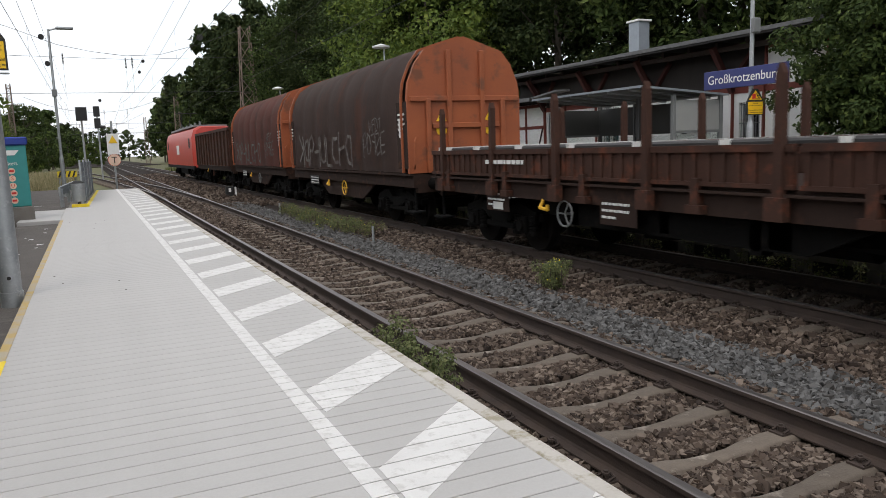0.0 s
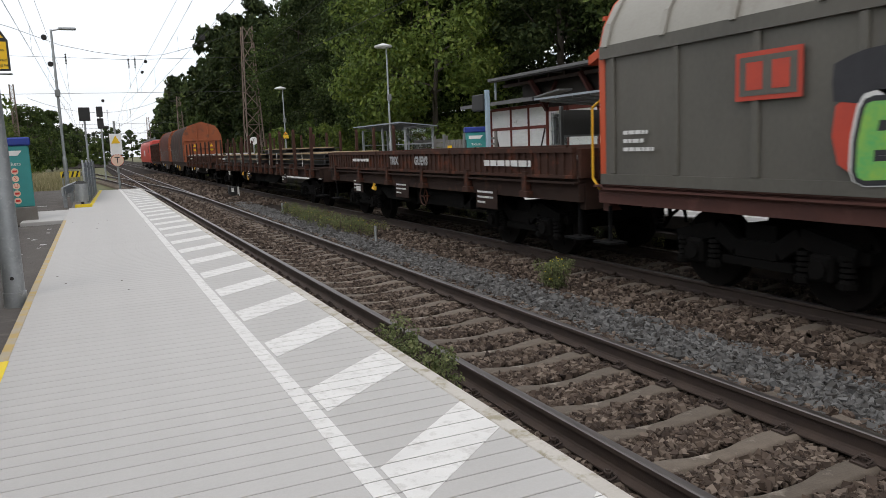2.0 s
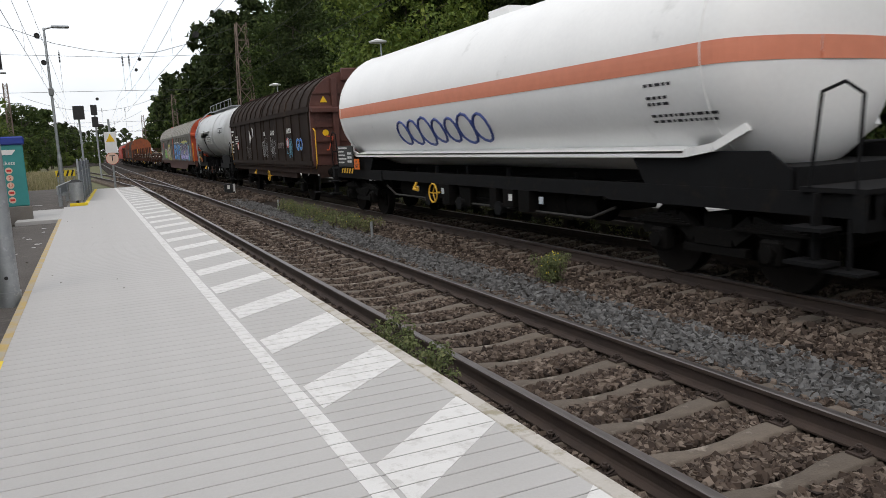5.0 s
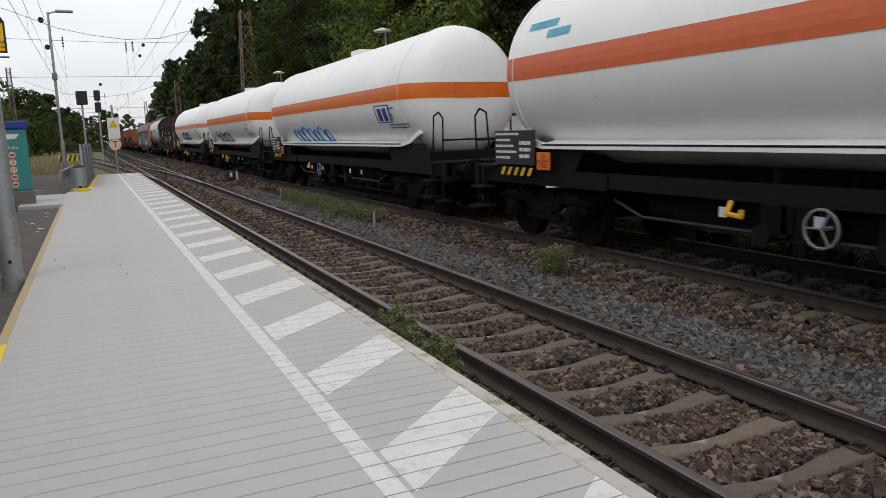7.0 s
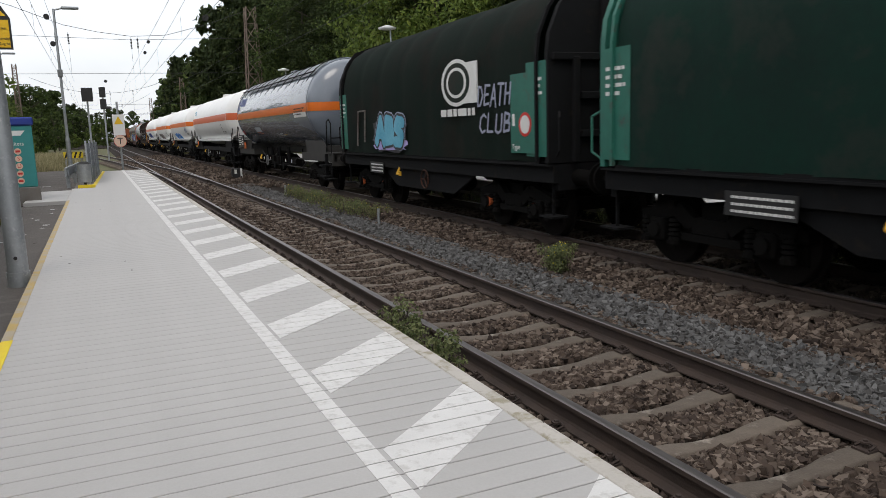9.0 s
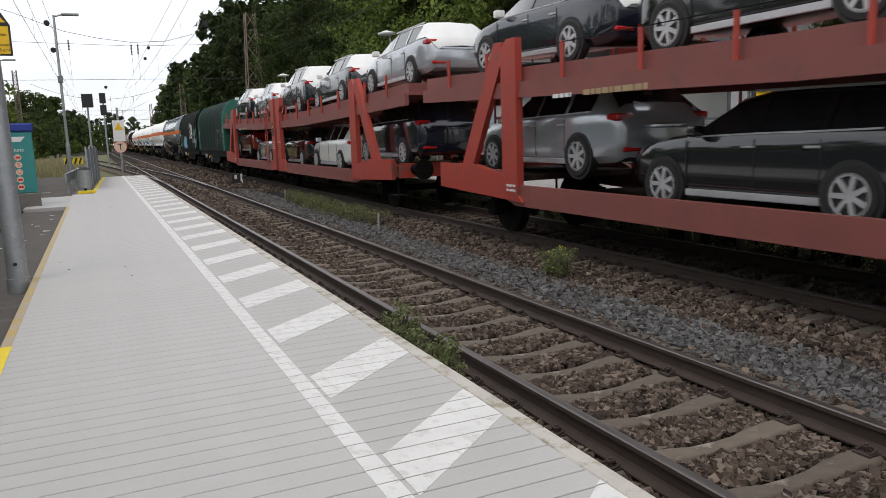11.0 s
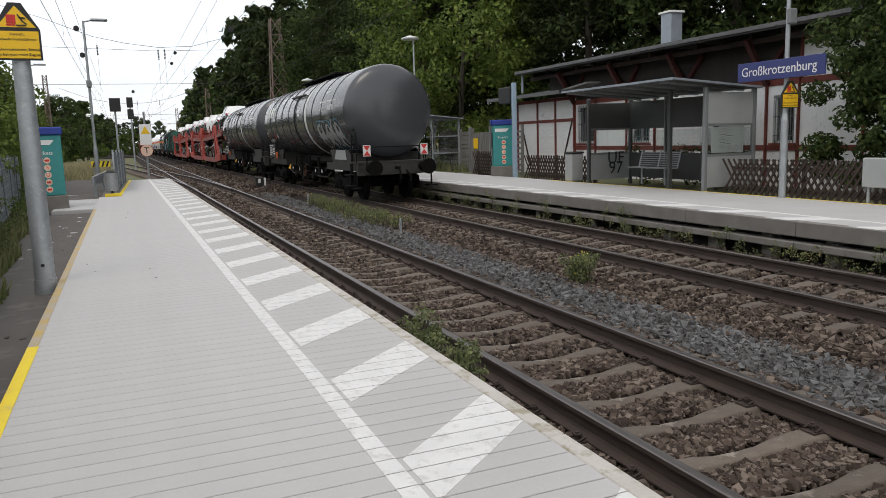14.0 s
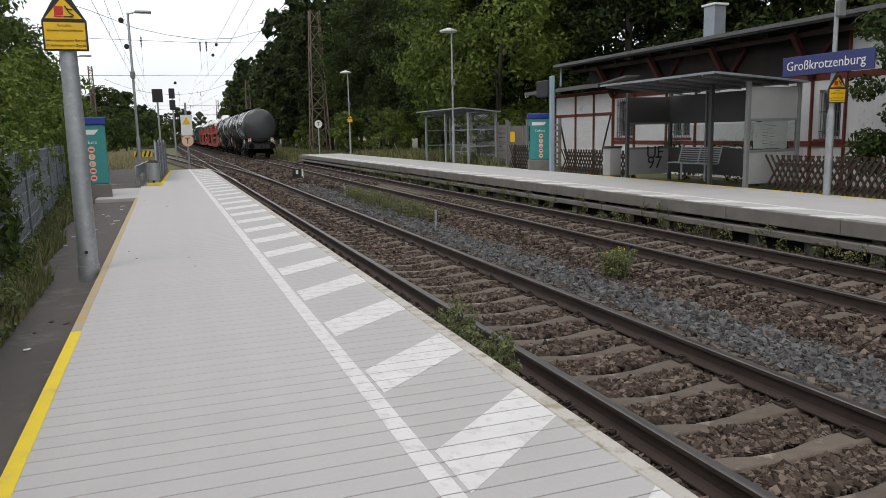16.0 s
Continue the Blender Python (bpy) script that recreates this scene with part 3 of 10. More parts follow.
def warning_sign(parent, x, y, z, w, rz):
    """A yellow plate with a triangle above it; its lower edge at z."""
    fr = pose(x, y, z, 0, 0, rz)
    h = w * 0.72
    t = w * 0.62
    bm = bmesh.new()
    outline = [(-w / 2, 0, 0), (w / 2, 0, 0), (w / 2, 0, h), (0.06, 0, h + t), (-0.06, 0, h + t), (-w / 2, 0, h)]
    plate(bm, [fr @ Vector(p) for p in outline], fr.to_3x3() @ Vector((0, 0.03, 0)))
    part("sign_back", bm, BLACK, parent)
    bm = bmesh.new()
    m = 0.018
    plate(bm, [fr @ Vector(p) for p in ((-w / 2 + m, -0.004, m), (w / 2 - m, -0.004, m), (w / 2 - m, -0.004, h - m), (-w / 2 + m, -0.004, h - m))], fr.to_3x3() @ Vector((0, 0.003, 0)))
    face = part("sign_face", bm, YELLOW_SIGN, parent, "yellow warning plate")
    bm = bmesh.new()
    plate(bm, [fr @ Vector(p) for p in ((-w / 2 + 0.035, -0.004, h + 0.02), (w / 2 - 0.035, -0.004, h + 0.02), (0.0, -0.004, h + t - 0.03))], fr.to_3x3() @ Vector((0, 0.003, 0)))
    tri = part("warning_triangle", bm, YELLOW_SIGN, parent)
    bm = bmesh.new()
    for b in ((-0.085, 0.0, 0.055, 0.145), (-0.09, -0.005, 0.035, 0.05)):
        plate(bm, [fr @ Vector((px, -0.008, h + pz)) for px, pz in ((b[0], b[2]), (b[1], b[2]), (b[1], b[3]), (b[0], b[3]))], fr.to_3x3() @ Vector((0, 0.003, 0)))
    part("train_symbol", bm, RED_SIGN, tri)
    bm = bmesh.new()
    for a, b in (((0.02, 0.15), (0.06, 0.08)), ((0.06, 0.08), (0.1, 0.05)), ((0.03, 0.12), (0.09, 0.11)), ((0.0, 0.04), (0.09, 0.04))):
        va, vb = fr @ Vector((a[0], -0.008, h + a[1])), fr @ Vector((b[0], -0.008, h + b[1]))
        bar(bm, va, vb, 0.012, 0.012)
    part("falling_symbol", bm, BLACK, tri)
    s = w * 0.088
    for k, line in enumerate(("Vorsicht,", "schnelle Vorbeifahrten", "", "Gekennzeichneten Bereich", "erst betreten wenn Zug hält")):
        if line:
            text(line, s, "lettering", BLACK, fr @ pose(0, -0.007, h * 0.84 - k * s * 1.35, 90, 0, 0), face, 0.001)


def lamp_post(x, y, h, arm, label, z0=TOP, r=0.05, sign=None, head="dome"):
    """A steel post with its lamp head; arm is the outreach along x."""
    p = thing("street_lamp", label, "street lamp", group="platform lamps")
    bm = bmesh.new()
    rod(bm, (x, y, z0 - 0.3), (x, y, z0 + 1.6), r * 1.5, seg=16)
    rod(bm, (x, y, z0 + 1.6), (x, y, z0 + 1.75), r * 1.5, r, seg=16)
    rod(bm, (x, y, z0 + 1.75), (x, y, h), r, r * 0.75, seg=16)
    part("pole", bm, GALV, p, smooth=40)
    bm = bmesh.new()
    if head == "dome":
        rod(bm, (x + arm * 0.3, y, h + 0.05), (x + arm * 0.3, y, h + 0.16), 0.42, 0.06, seg=20)
        rod(bm, (x + arm * 0.3, y, h - 0.02), (x + arm * 0.3, y, h + 0.05), 0.40, 0.42, seg=20)
    else:
        rod(bm, (x, y, h - 0.05), (x + arm * 0.35, y, h + 0.04), 0.035, seg=8)
        rbox(bm, min(x + arm * 0.3, x + arm), max(x + arm * 0.3, x + arm), y - 0.14, y + 0.14, h + 0.0, h + 0.1, 0.03)
    part("lamp_head", bm, LAMP_WHITE if head == "dome" else GALV, p, "white lamp head" if head == "dome" else "")
    bm = bmesh.new()
    rbox(bm, x - 0.1, x + 0.1, y - 0.14, y - 0.04, h * 0.62, h * 0.62 + 0.3, 0.02)
    part("junction_box", bm, GREY_PAINT, p)
    if sign:
        warning_sign(p, x, y - 0.12, sign[0], sign[1], sign[2])
    return p


near_pole = thing("sign_post", "thick galvanised steel post carrying a yellow warning sign", "post")
bm = bmesh.new()
rod(bm, (-0.9, 9.11, 0.2), (-0.9, 9.11, 1.9), 0.105, 0.10, seg=24)
rod(bm, (-0.9, 9.11, 1.9), (-0.9, 9.11, 2.95), 0.10, 0.085, seg=24)
rod(bm, (-0.9, 9.11, 0.36), (-0.9, 9.11, 0.52), 0.115, seg=24)
part("pole", bm, GALV, near_pole, smooth=40)
bm = bmesh.new()
rod(bm, (-0.9, 9.0, 0.68), (-0.9, 8.985, 0.68), 0.02, seg=8)
part("bolt", bm, DARK_STEEL, near_pole)
warning_sign(near_pole, -0.9, 9.0, 2.84, 0.43, 0)

lamp_post(-1.08, 35.7, 7.25, 0.95, "galvanised lamp post with a flat head by the platform end", 0.30, 0.06, head="flat")
lamp_post(-4.8, 52.0, 7.0, 0.95, "slim distant lamp post beside the path", -0.42, 0.05, head="flat")
lamp_post(12.87, 33.4, 6.5, -0.5, "white-headed platform lamp by the glass shelter")
lamp_post(12.8, 54.3, 6.3, -0.5, "white-headed platform lamp with a small yellow sign", sign=(2.75, 0.4, -12))
sp = lamp_post(12.62, 11.6, 6.4, -0.5, "platform lamp post carrying the station name board", sign=(2.30, 0.40, -8))

board = thing("station_sign", "dark blue station name board with white lettering", "sign")
bm = bmesh.new()
rbox(bm, 12.49, 12.53, 10.58, 12.80, 2.90, 3.29, 0.006)
part("board", bm, BLUE_SIGN, board)
for y in (11.2, 12.1):
    bm = bmesh.new()
    box(bm, 12.53, 12.60, y - 0.03, y + 0.03, 3.0, 3.2)
    part("bracket", bm, GALV, board)
text("Großkrotzenburg", 0.27, "lettering", WHITE, facing(12.486, 11.72, 3.09), board, 0.002)


def ticket_machine(m, label):
    t = thing("ticket_machine", label, "ticket machine", m, group="ticket machines")
    bm = bmesh.new()
    rbox(bm, -0.42, 0.42, -0.35, 0.35, -0.1, 0.36, 0.02)
    part("plinth", bm, CONCRETE, t, "grey concrete plinth")
    bm = bmesh.new()
    rbox(bm, -0.38, 0.38, -0.3, 0.3, 0.36, 1.86, 0.02)
    part("body", bm, TEAL, t, "teal sheet-metal body")
    bm = bmesh.new()
    rbox(bm, -0.44, 0.42, -0.34, 0.34, 1.86, 2.06, 0.03)
    part("canopy", bm, BLUE, t, "blue canopy")
    bm = bmesh.new()
    rbox(bm, -0.41, -0.385, -0.22, 0.22, 1.05, 1.6, 0.01)
    part("screen", bm, BLACK, t)
    bm = bmesh.new()
    rbox(bm, -0.42, -0.385, -0.2, 0.2, 0.72, 0.95, 0.02)
    part("tray", bm, GREY_PAINT, t)
    bm = bmesh.new()
    plate(bm, [(-0.30, -0.304, 1.62), (0.12, -0.304, 1.62), (0.22, -0.304, 1.74), (-0.30, -0.304, 1.74)], (0, -0.004, 0))
    part("brand_bar", bm, MARK_WHITE_2, t)
    text("Tickets", 0.13, "lettering", MARK_WHITE_2, pose(-0.02, -0.304, 1.42, 90, 0, 0), t, 0.002)
    for k in range(5):
        bm = bmesh.new()
        rod(bm, (0.02, -0.302, 1.24 - 0.18 * k), (0.02, -0.308, 1.24 - 0.18 * k), 0.078, seg=18)
        disc = part("symbol_disc", bm, SYMBOL_PINK, t)
        if k in (1, 2):
            text("SU"[k - 1], 0.13, "lettering", RED_SIGN, pose(0.02, -0.309, 1.24 - 0.18 * k, 90, 0, 0), disc, 0.001)
        else:
            bm = bmesh.new()
            box(bm, -0.03, 0.07, -0.312, -0.309, 1.215 - 0.18 * k, 1.265 - 0.18 * k)
            part("symbol", bm, RED_SIGN, disc)
    return t


MARK_WHITE_2 = mat("white_print", (0.76, 0.76, 0.74), (0.7, 0.7, 0.68), 0.6, bump=0)
SYMBOL_PINK = mat("pale_symbol_print", (0.78, 0.55, 0.42), (0.72, 0.5, 0.38), 0.6, bump=0)
tm = ticket_machine(pose(-1.82, 21.3, 0.42, 0, 0, 8), "teal and blue ticket machine on a concrete plinth")
copy_thing(tm, pose(13.05, 25.0, 0.45, 0, 0, -22))

# info pole and dark display by the second machine
ip = thing("info_post", "pale blue post with a dark display box", "post")
bm = bmesh.new()
rbox(bm, 12.72, 12.86, 23.5, 23.64, 0.2, 3.75, 0.01)
part("pole", bm, PALE_BLUE, ip)
bm = bmesh.new()
rbox(bm, 12.65, 12.95, 23.64, 24.5, 3.05, 3.62, 0.03)
part("display", bm, BLACK, ip)


# -- waiting shelters
def shelter(x0, x1, y0, y1, z0, h, label, solid_walls):
    s = thing("shelter", label, "shelter", group="platform shelters")
    F = GREY_PAINT if solid_walls else GALV
    for x in (x0, x1):
        for y in (y0, y0 + (1.25 if solid_walls else (y1 - y0) / 2), y1):
            bm = bmesh.new()
            rbox(bm, x - 0.05, x + 0.05, y - 0.05, y + 0.05, z0 - 0.1, z0 + h, 0.01)
            # posts past the near end go darker: interior shade put into their colour
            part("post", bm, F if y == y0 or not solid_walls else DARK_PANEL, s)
    bm = bmesh.new()
    ov = 0.35
    fx, ya, yb = (x0 - 1.1, y0 - 0.15, y1 - 0.3) if solid_walls else (x0 - 0.4, y0 - ov, y1 + 0.35)
    # roof sheet is dark to carry the shade of its underside
    plate(bm, [(fx, ya, z0 + h + 0.17), (fx, yb, z0 + h + 0.17), (x1 + 0.1, yb, z0 + h - 0.03), (x1 + 0.1, ya, z0 + h - 0.03)], (0, 0, 0.035))
    part("roof", bm, DARK_PANEL, s, "thin sloping sheet roof, underside shade in its colour")
    bm = bmesh.new()
    box(bm, fx - 0.03, fx, ya, yb, z0 + h + 0.16, z0 + h + 0.215)
    part("fascia", bm, ZINC, s, "pale metal fascia")
    bm = bmesh.new()
    bar(bm, (fx, ya - 0.012, z0 + h + 0.19), (x1 + 0.1, ya - 0.012, z0 + h - 0.01), 0.02, 0.05)
    part("fascia", bm, ZINC, s)
    for y in np.arange(ya + 0.5, yb, 0.8):
        bm = bmesh.new()
        bar(bm, (fx + 0.05, y, z0 + h + 0.145), (x1, y, z0 + h - 0.05), 0.04, 0.05)
        part("roof_rib", bm, GALV, s)
    if not solid_walls:
        for y in np.linspace(y0, y1, 4)[:-1]:
            for k in range(3):
                bm = bmesh.new()
                box(bm, x1 - 0.006, x1 + 0.006, y + 0.06, y + (y1 - y0) / 3 - 0.06, z0 + 0.15 + k * h / 3, z0 + (k + 1) * h / 3 - 0.05)
                part("pane", bm, PANE, s)
                bm = bmesh.new()
                box(bm, x1 - 0.02, x1 + 0.02, y, y + (y1 - y0) / 3, z0 + (k + 1) * h / 3 - 0.05, z0 + (k + 1) * h / 3)
                part("rail", bm, F, s)
        for y in (y0, y1):
            for k in range(3):
                bm = bmesh.new()
                box(bm, x0 + 0.06, x1 - 0.06, y - 0.006, y + 0.006, z0 + 0.15 + k * h / 3, z0 + (k + 1) * h / 3 - 0.05)
                part("pane", bm, PANE, s)
                bm = bmesh.new()
                box(bm, x0, x1, y - 0.02, y + 0.02, z0 + (k + 1) * h / 3 - 0.05, z0 + (k + 1) * h / 3)
                part("rail", bm, F, s)
        return s
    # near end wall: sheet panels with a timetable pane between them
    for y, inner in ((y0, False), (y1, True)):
        # upper panel of the inner wall is darkened in colour for interior shade
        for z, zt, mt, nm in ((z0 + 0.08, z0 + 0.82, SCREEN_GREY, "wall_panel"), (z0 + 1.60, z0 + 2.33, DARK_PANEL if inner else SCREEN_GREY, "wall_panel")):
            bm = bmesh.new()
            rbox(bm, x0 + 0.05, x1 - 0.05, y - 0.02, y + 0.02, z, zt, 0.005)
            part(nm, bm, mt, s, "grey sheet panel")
        bm = bmesh.new()
        box(bm, x0 + 0.05, x1 - 0.05, y - 0.006, y + 0.006, z0 + 0.88, z0 + 1.54)
        part("pane", bm, PANE, s)
        for z in (z0 + 0.85, z0 + 1.57):
            bm = bmesh.new()
            box(bm, x0, x1, y - 0.025, y + 0.025, z - 0.03, z + 0.03)
            part("rail", bm, F, s)
    bm = bmesh.new()
    box(bm, x0 + 0.2, x1 - 0.3, y0 + 0.008, y0 + 0.02, z0 + 0.9, z0 + 1.52)
    tt = part("timetable", bm, WHITE, s, "white timetable sheet")
    rnd = random.Random(2)
    bm = bmesh.new()
    for k in range(16):
        xx = x0 + 0.45 + 0.2 * (k % 2)
        box(bm, xx, xx + rnd.uniform(0.1, 0.2), y0 + 0.004, y0 + 0.007, z0 + 1.46 - 0.032 * k, z0 + 1.47 - 0.032 * k)
    part("print", bm, GREY_PAINT, tt)
    # back wall
    n = 3
    for k in range(n):
        a, b = y0 + k * (y1 - y0) / n, y0 + (k + 1) * (y1 - y0) / n
        for z, zt, mt in ((z0 + 0.12, z0 + 0.85, DARK_PANEL), (z0 + 1.55, z0 + 2.35, DARK_PANEL)):
            bm = bmesh.new()
            rbox(bm, x1 - 0.02, x1 + 0.02, a + 0.03, b - 0.03, z, zt, 0.005)
            part("wall_panel", bm, mt, s)
        bm = bmesh.new()
        box(bm, x1 - 0.006, x1 + 0.006, a + 0.03, b - 0.03, z0 + 0.9, z0 + 1.5)
        part("pane", bm, PANE, s)
        bm = bmesh.new()
        box(bm, x1 - 0.04, x1 + 0.04, a - 0.03, a + 0.03, z0, z0 + h)
        part("mullion", bm, F, s)
    outline = [("UF", 1.15), ("97", 0.85)]
    for body, z in outline:
        text(body, 0.52, "sprayed_letters", BLACK, pose((x0 + x1) / 2 + 0.2, y1 - 0.03, z0 - 0.45 + z, 90, 0, 0), s, 0.002)
    return s


shelter(12.75, 14.25, 14.05, 18.9, TOP, 2.45, "grey steel waiting shelter with sheet walls and a timetable", True)
shelter(13.3, 14.7, 32.6, 38.6, TOP, 2.35, "small glazed waiting shelter with a metal frame", False)


def bench(m, label):
    b = thing("bench", label, "bench", m, group="benches")
    bm = bmesh.new()
    for k in range(7):
        bar(bm, (-0.12 + k * 0.06, -0.8, 0.46), (-0.12 + k * 0.06, 0.8, 0.46), 0.022, 0.022)
    part("seat", bm, GALV, b, "wire mesh seat")
    bm = bmesh.new()
    for k in range(7):
        bar(bm, (0.27 + 0.015 * k, -0.8, 0.52 + k * 0.06), (0.27 + 0.015 * k, 0.8, 0.52 + k * 0.06), 0.022, 0.022)
    part("backrest", bm, GALV, b)
    for y in (-0.82, 0.0, 0.82):
        bm = bmesh.new()
        pipe(bm, [(-0.15, y, 0.46), (0.25, y, 0.46), (0.38, y, 0.95)], 0.02, 8)
        part("frame", bm, GALV, b)
    for y in (-0.5, 0.5):
        bm = bmesh.new()
        rod(bm, (0.1, y, -0.02), (0.1, y, 0.46), 0.03, seg=10)
        part("leg", bm, GALV, b)
    return b


bn = bench(pose(13.5, 17.0, TOP), "grey wire mesh bench inside the waiting shelter")
copy_thing(bn, pose(14.1, 35.4, TOP))


def litter_bin(m, material, label, h=0.85, r=0.0):
    b = thing("litter_bin", label, "bin", m)
    bm = bmesh.new()
    if r:
        rod(bm, (0, 0, 0.28), (0, 0, 0.28 + h * 0.7), r, r * 1.05, seg=20)
    else:
        rbox(bm, -0.22, 0.22, -0.2, 0.2, 0.0, h, 0.03)
    part("body", bm, material, b)
    bm = bmesh.new()
    if r:
        rod(bm, (0, 0, 0.28 + h * 0.7), (0, 0, 0.36 + h * 0.7), r * 1.08, r * 0.5, seg=20)
    else:
        rbox(bm, -0.24, 0.24, -0.22, 0.22, h, h + 0.06, 0.02)
    part("lid", bm, DARK_STEEL, b)
    if r:
        bm = bmesh.new()
        rod(bm, (0, 0.05, -0.2), (0, 0.05, 0.4), 0.04, seg=10)
        part("post", bm, DARK_STEEL, b)
    return b


litter_bin(pose(12.95, 20.0, TOP), SCREEN_GREY, "square grey litter bin by the lattice fence")
litter_bin(pose(-0.42, 25.9, 0.30), GALV, "round steel litter bin on a post", 0.8, 0.19)
cab = thing("notice_box", "pale grey notice box on two posts", "cabinet")
bm = bmesh.new()
rbox(bm, 12.7, 12.85, 9.2, 9.85, 0.75, 1.3, 0.02)
part("box", bm, SCREEN_GREY, cab)
for y in (9.3, 9.75):
    bm = bmesh.new()
    rod(bm, (12.78, y, 0.2), (12.78, y, 0.78), 0.03, seg=8)
    part("post", bm, GALV, cab)


# -- lattice fence of crossed laths
def lattice_fence(x, y0, y1, z0, h, label):
    f = thing("lattice_fence", label, "fence", group="lattice fences")
    meshes = []
    for lean in (1, -1):
        bm = bmesh.new()
        a, b = Vector((0.012 * lean, -0.30 * lean, z0 - 0.02)), Vector((0.012 * lean, 0.30 * lean, z0 + h))
        bar(bm, a, b, 0.022, 0.045)
        meshes.append(mesh_of(bm, LATH, "lath"))
    y = y0
    while y < y1:
        for me in meshes:
            ob = new("lath", me)
            ob.parent, ob.matrix_basis = f, pose(x, y, 0)
        y += 0.165
    for z in (z0 + 0.18, z0 + h - 0.2):
        bm = bmesh.new()
        bar(bm, (x + 0.04, y0, z), (x + 0.04, y1, z), 0.05, 0.06)
        part("rail", bm, LATH, f)
    for y in np.arange(y0, y1 + 0.1, 2.2):
        bm = bmesh.new()
        rod(bm, (x + 0.08, y, 0.0), (x + 0.08, y, z0 + h + 0.02), 0.05, seg=8)
        part("post", bm, LATH, f)


lattice_fence(13.15, 19.3, 23.3, 0.36, 0.85, "dark brown lattice fence of crossed laths behind the platform")
lattice_fence(13.15, 5.0, 13.6, 0.36, 0.85, "dark brown lattice fence of crossed laths before the house")
lattice_fence(13.6, 26.2, 28.6, 0.36, 0.95, "dark brown lattice fence beside the ticket machine")

bf = thing("board_fence", "grey weathered board fence with horizontal slats", "fence")
for k in range(3):
    a, b = 31.2 + k * 1.3, 32.45 + k * 1.3
    for j in range(9):
        bm = bmesh.new()
        box(bm, 14.75, 14.79, a, b, 0.4 + 0.2 * j, 0.57 + 0.2 * j)
        part("slat", bm, FENCE_GREY, bf)
    bm = bmesh.new()
    box(bm, 14.7, 14.8, a - 0.06, a + 0.02, 0.2, 2.3)
    part("post", bm, FENCE_GREY, bf)
gate = thing("gate", "grey metal bar gate with a yellow notice", "gate")
for k in range(12):
    bm = bmesh.new()
    box(bm, 14.5, 14.54, 29.0 + 0.16 * k, 29.08 + 0.16 * k, 0.38, 2.1)
    part("bar", bm, FENCE_GREY, gate)
for y in (28.9, 30.95):
    bm = bmesh.new()
    rbox(bm, 14.46, 14.58, y - 0.05, y + 0.05, 0.2, 2.35, 0.01)
    part("post", bm, GREY_PAINT, gate)
for z in (0.45, 2.05):
    bm = bmesh.new()
    box(bm, 14.54, 14.57, 28.9, 30.95, z - 0.03, z + 0.03)
    part("rail", bm, GREY_PAINT, gate)
bm = bmesh.new()
box(bm, 14.485, 14.497, 30.1, 30.55, 1.4, 1.85)
part("notice", bm, YELLOW_SIGN, gate, "yellow notice")
bf2 = thing("slat_fence", "dark slatted fence beside the gate", "fence")
for k in range(8):
    bm = bmesh.new()
    box(bm, 14.6, 14.63, 26.4, 28.85, 0.5 + 0.22 * k, 0.58 + 0.22 * k)
    part("slat", bm, FENCE_GREY, bf2)
for y in (26.4, 27.6, 28.8):
    bm = bmesh.new()
    box(bm, 14.63, 14.72, y - 0.05, y + 0.05, 0.2, 2.35)
    part("post", bm, FENCE_GREY, bf2)

# ---- the old station house ----
house = thing("station_house", "old half-timbered station house, white brick and dark roof", "house")
WX = 16.0
windows = [(23.35, 24.45, 1.55, 2.95), (20.2, 21.2, 1.55, 2.95), (14.4, 15.1, 1.5, 2.75), (10.2, 11.1, 1.5, 2.75)]


def wall_with_holes(x0, x1, y0, y1, z0, z1, holes):
    bm = bmesh.new()
    ys = sorted({y0, y1, *[h[0] for h in holes], *[h[1] for h in holes]})
    for a, b in zip(ys, ys[1:]):
        cut = [h for h in holes if h[0] <= a and h[1] >= b]
        if cut:
            box(bm, x0, x1, a, b, z0, cut[0][2])
            box(bm, x0, x1, a, b, cut[0][3], z1)
        else:
            box(bm, x0, x1, a, b, z0, z1)
    return bm


part("wall", wall_with_holes(WX, WX + 0.3, 3.0, 24.6, 0.2, 3.15, windows), BRICK_WHITE, house, "white painted wall")
# dark brown wall, blackened further to hold the shade of the deep overhang
bm = bmesh.new()
box(bm, WX + 0.02, WX + 0.3, 14.2, 26.5, 3.15, 4.25)
part("upper_wall", bm, EAVE_DARK, house, "dark brown upper wall, eave shade put into its colour")
part("wall", wall_with_holes(WX, WX + 0.3, 3.0, 14.2, 3.15, 4.25, [(9.6, 11.4, 3.3, 4.0)]), BRICK_WHITE, house)
part("wall", wall_with_holes(WX, WX + 0.3, 24.6, 29.2, 0.2, 3.35, []), BRICK_WHITE, house)
bm = bmesh.new()
box(bm, WX + 0.3, WX + 8, 29.0, 29.2, 0.2, 3.35)
box(bm, WX + 0.3, WX + 8, 3.0, 3.2, 0.2, 4.5)
box(bm, WX + 7.8, WX + 8, 3.0, 29.2, 0.2, 4.0)
part("back_wall", bm, PLASTER, house)


def timber(a, b, w=0.16, mt=None):
    bm = bmesh.new()
    bar(bm, (WX - 0.008, a[0], a[1]), (WX - 0.008, b[0], b[1]), 0.04 if a[1] == b[1] else w, w if a[1] == b[1] else 0.04)
    part("timber", bm, mt or TIMBER_RED, house, "red-brown timber")


